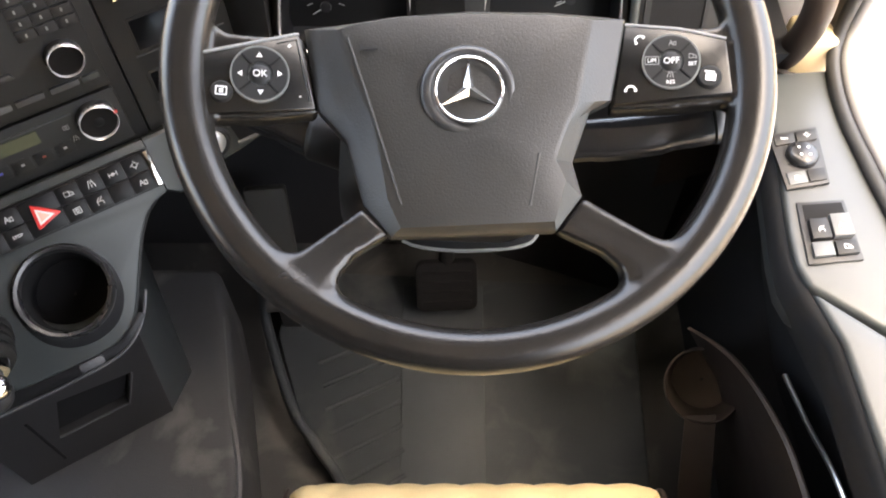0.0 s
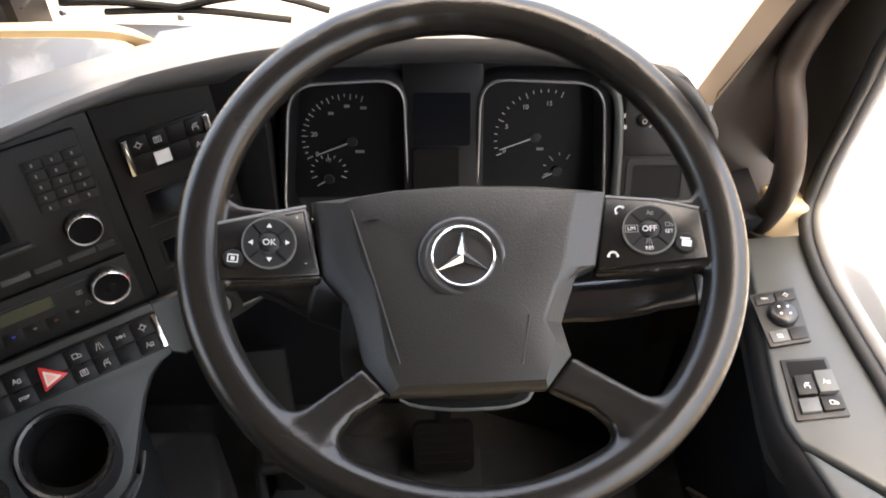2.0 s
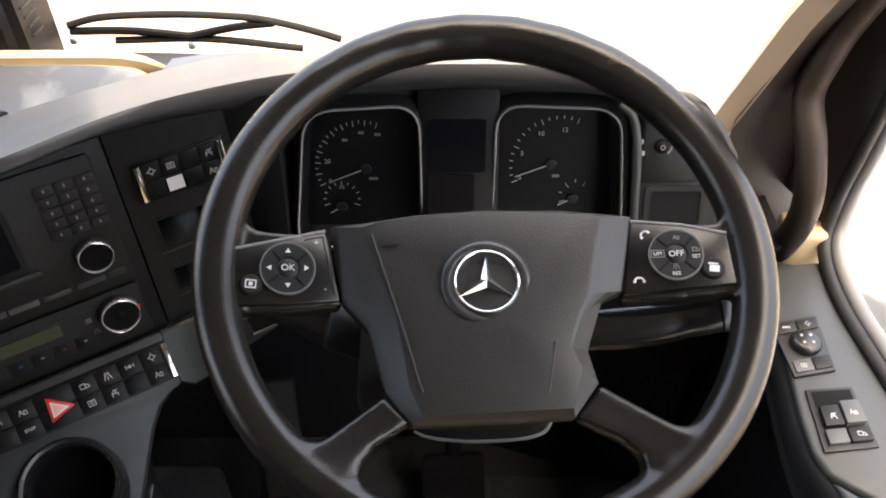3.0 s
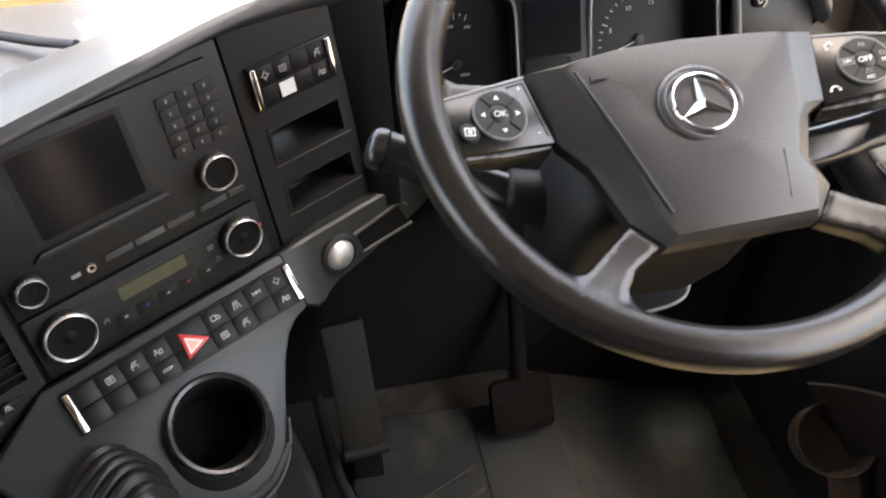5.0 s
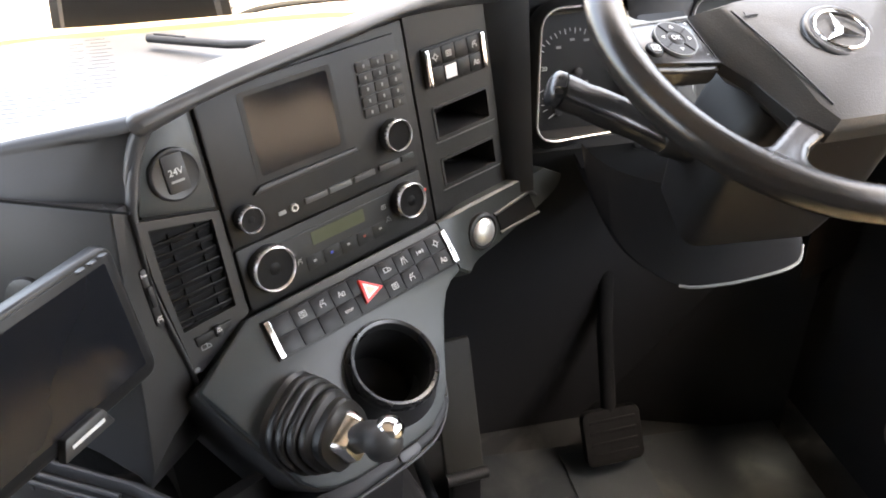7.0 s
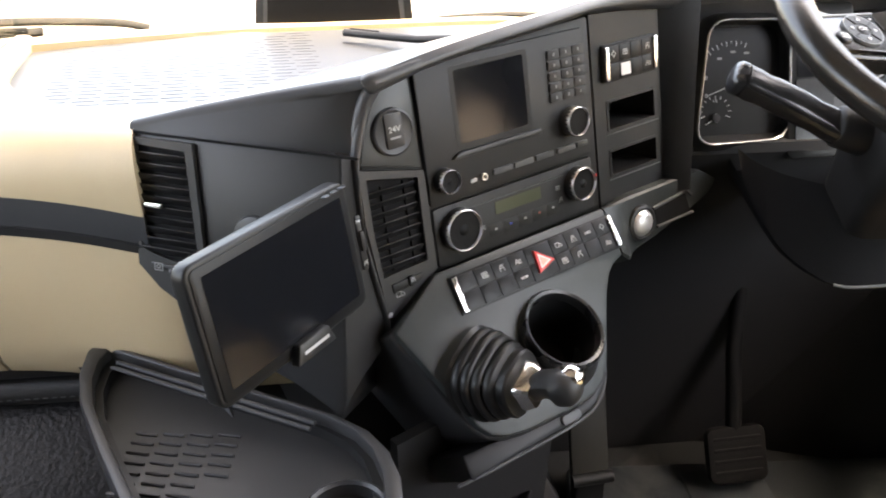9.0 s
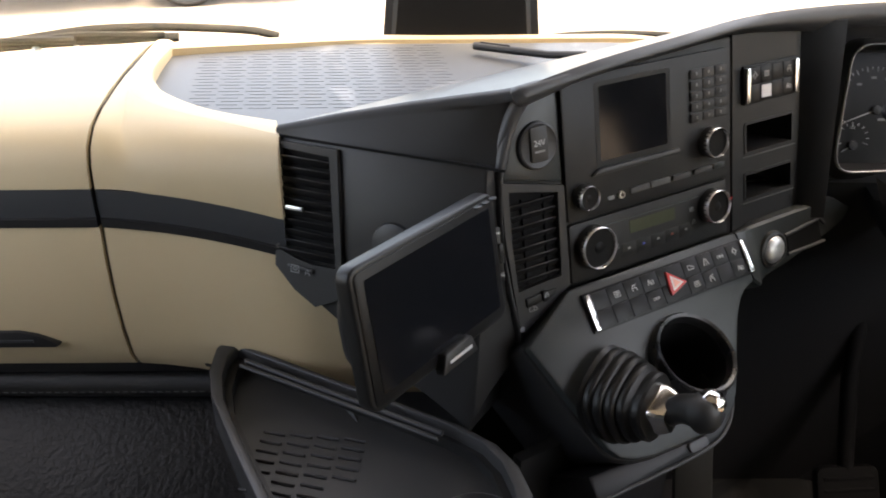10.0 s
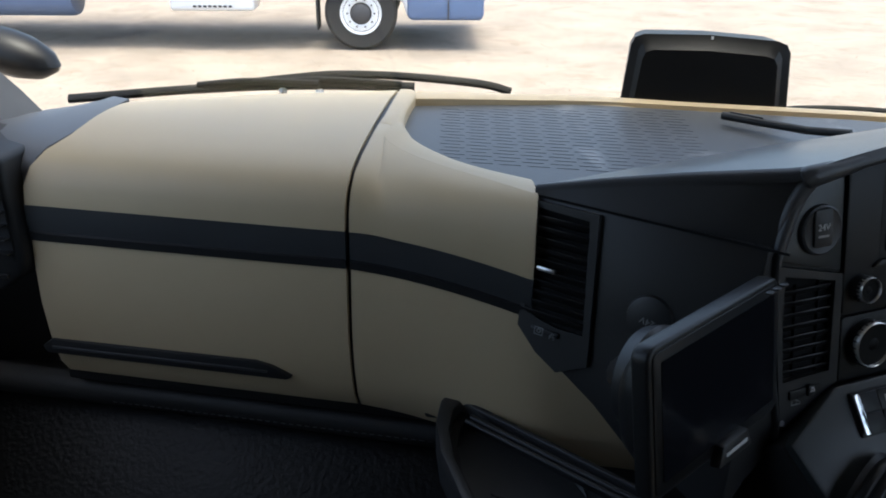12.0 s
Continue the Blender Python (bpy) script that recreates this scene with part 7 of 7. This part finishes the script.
part("rocker_edge", tube([tuple(MWL @ Vector(p)) for p in ((-0.1445, 0.0095, 0.0097), (-0.1305, 0.0140, 0.0097), (-0.1185, -0.0330, 0.0097))], 0.0006, 6), M_GREY, wheel)
RP = [(0.1150, 0.0372), (0.1550, 0.0325), (0.1895, 0.0240), (0.1930, -0.0185), (0.1060, -0.0262)]
dp = pad(RP, (0.1485, 0.0061), 0.0205, MWR, "glossy black control pad")
lettering("OFF", 0.0068, shift(MWR, 0.1485, 0.0061, 0.0132, 1), M_WHITE, dp, "print")
lettering("LIM", 0.0044, shift(MWR, 0.1342, 0.0066, 0.0130, 1), M_WHITE, dp, "print")
lettering("SET", 0.0042, shift(MWR, 0.1640, 0.0035, 0.0130, 1), M_WHITE, dp, "print")
lettering("RES", 0.0042, shift(MWR, 0.1475, -0.0105, 0.0130, 1), M_WHITE, dp, "print")
part("lim_box", ring(rrect(-0.0052, -0.0032, 0.0052, 0.0032, 0.0003, 2), rrect(-0.0047, -0.0027, 0.0047, 0.0027, 0.0003, 2), 0, 0.0003, m=shift(MWR, 0.1342, 0.0066, 0.0129)), M_DIM, dp)
for x, y, sd in ((0.1495, 0.0205, 41), (0.1642, 0.0098, 42), (0.1475, -0.0045, 43)):
    symbol(shift(MWR, x, y, 0.0129), dp, 0.0055, M_DIM, sd)
mb_ = part("page_button", lathe([(0.001, 0.003), (0.0075, 0.0028), (0.0088, 0.0015), (0.0092, 0.0)], 28, m=shift(MWR, 0.1762, -0.0062, 0.0095)), M_PANEL, wheel, "small round button")
part("symbol", box((0.0075, 0.0055, 0.0004), (0.0007, -0.0008, 0), m=shift(MWR, 0.1762, -0.0062, 0.0127, -8), bevel=0), M_WHITE, mb_)
part("symbol", box((0.0075, 0.0012, 0.0004), (-0.0006, 0.0032, 0), m=shift(MWR, 0.1762, -0.0062, 0.0127, -8), bevel=0), M_WHITE, mb_)


def handset(m, parent):
    part("phone_symbol", tube(curve([(-0.0038, -0.0016, 0), (-0.002, 0.0012, 0), (0.002, 0.0012, 0), (0.0038, -0.0016, 0)], 4), 0.0008, 6, m=m), M_WHITE, parent, "white telephone symbol")
    for s_ in (-1, 1):
        part("phone_symbol", box((0.0022, 0.0018, 0.0005), (0.0036 * s_, -0.0017, 0), m=m, bevel=0), M_WHITE, parent)


handset(shift(MWR, 0.1248, 0.0255, 0.0100, 40), wheel)
handset(shift(MWR, 0.1185, -0.0138, 0.0100, 0), wheel)
MB = shift(MW, -0.0035, -0.0244, 0.0150)
bd = part("badge", lathe([(0.0350, -0.006), (0.0350, -0.0020), (0.0335, -0.0002), (0.0300, 0.0006), (0.0266, -0.0008), (0.0252, -0.0032), (0.001, -0.0036)], 64, m=MB), M_BADGE, wheel, "dark round badge plate")
part("badge_ring", tube([(0.0245 * math.cos(2 * math.pi * k / 48), 0.0245 * math.sin(2 * math.pi * k / 48), 0.0012) for k in range(48)], 0.0013, 8, True, m=MB), M_CHROME, bd, "chrome ring")
for k in range(3):
    a = radians(92 + 120 * k)
    b = bmesh.new()
    q = MB @ pose(0, 0, 0, 0, 0, math.degrees(a))
    v0 = [b.verts.new(q @ Vector(p)) for p in ((0.0, -0.0045, 0.0), (0.024, 0, 0.0006), (0.0, 0.0045, 0.0), (0.0, 0, 0.0042))]
    for f in ((0, 1, 3), (1, 2, 3), (2, 0, 3), (0, 2, 1)):
        b.faces.new([v0[i] for i in f])
    part("badge_arm", b, M_CHROME, bd, "chrome arm", 5)
for x, y, h_, s_ in ((-0.0775, 0.0070, 0.0092, 1), (0.0665, 0.0165, 0.0112, -1)):
    part("horn_mark", prism([(-0.007, -0.0008), (0.002, -0.0012), (0.006, -0.0028), (0.006, 0.0028), (0.002, 0.0012), (-0.007, 0.0008)], 0, 0.0008, m=shift(MW, x, y, h_) @ pose(0, 0, 0, 0, 0, 0 if s_ < 0 else 180)), M_BLACK, wheel, "dark horn symbol")

# ---- door switches ----
ZD = 0.720
ms = thing("mirror_switch", (0.38, 0.56, ZD), "black mirror control panel with a round four-way knob", "switch panel")
q1 = [(0.352, 0.593), (0.407, 0.605), (0.403, 0.528), (0.356, 0.519)]
part("plate", prism(q1, ZD, ZD + 0.004, bevel=0.001), M_DARK, ms)


def in_quad(q, u, v):
    """A place in a four-cornered plate: u across, v down."""
    a = Vector(q[0]).lerp(Vector(q[1]), u)
    c = Vector(q[3]).lerp(Vector(q[2]), u)
    return a.lerp(c, v)


def plate_key(q, u0, v0, u1, v1, h0, h1, mat, parent, name="key", label=""):
    pts = [in_quad(q, *uv) for uv in ((u0, v0), (u1, v0), (u1, v1), (u0, v1))]
    return part(name, prism([tuple(p) for p in pts], h0, h1, bevel=0.0008), mat, parent, label)


plate_key(q1, 0.06, 0.05, 0.48, 0.24, ZD + .004, ZD + .006, M_PANEL, ms)
plate_key(q1, 0.52, 0.05, 0.94, 0.24, ZD + .004, ZD + .006, M_PANEL, ms)
plate_key(q1, 0.08, 0.74, 0.50, 0.95, ZD + .004, ZD + .006, M_DIMKEY, ms, label="pale grey key")
plate_key(q1, 0.54, 0.74, 0.94, 0.95, ZD + .004, ZD + .006, M_PANEL, ms)
kc = in_quad(q1, 0.52, 0.49)
MK = Matrix.Translation((kc.x, kc.y, ZD + 0.004))
kb = part("four_way_knob", lathe([(0.0165, 0.0), (0.0165, 0.006), (0.0145, 0.009), (0.012, 0.010), (0.001, 0.0105)], 36, m=MK), M_SATINBLACK, ms, "round satin black knob")
for k in range(4):
    part("dot", box((0.0025, 0.0025, 0.0004), (0.007 * math.cos(0.8 + k * 1.571), 0.007 * math.sin(0.8 + k * 1.571), 0.0108), m=MK, bevel=0), M_WHITE, kb)
for u, v, sd in ((0.27, 0.14, 51), (0.74, 0.14, 52), (0.29, 0.85, 53)):
    c = in_quad(q1, u, v)
    symbol(Matrix.Translation((c.x, c.y, ZD + 0.0063)), ms, 0.007, M_WHITE, sd)
ws = thing("window_switch", (0.385, 0.47, ZD), "black electric window switch block with grey keys", "switch panel")
q2 = [(0.362, 0.503), (0.412, 0.507), (0.413, 0.434), (0.357, 0.428)]
part("plate", prism(q2, ZD, ZD + 0.003, bevel=0.001), M_DARK, ws)
# the hollow is only a black plate standing for its shade
plate_key(q2, 0.10, 0.05, 0.92, 0.32, ZD + .003, ZD + .0036, M_VOID, ws, "hollow", "flat black patch for the shade in a finger hollow")
plate_key(q2, 0.12, 0.34, 0.49, 0.66, ZD + .003, ZD + .010, M_PANEL, ws)
plate_key(q2, 0.52, 0.30, 0.90, 0.66, ZD + .003, ZD + .012, M_DIMKEY, ws, label="pale grey key")
plate_key(q2, 0.10, 0.70, 0.48, 0.92, ZD + .003, ZD + .008, M_DIMKEY, ws, label="pale grey key")
plate_key(q2, 0.52, 0.70, 0.92, 0.92, ZD + .003, ZD + .008, M_PANEL, ws)
for u, v, h, sd in ((0.31, 0.52, 0.0103, 61), (0.70, 0.50, 0.0123, 62), (0.74, 0.81, 0.0083, 63)):
    c = in_quad(q2, u, v)
    symbol(Matrix.Translation((c.x, c.y, ZD + h)), ws, 0.008, M_WHITE, sd)
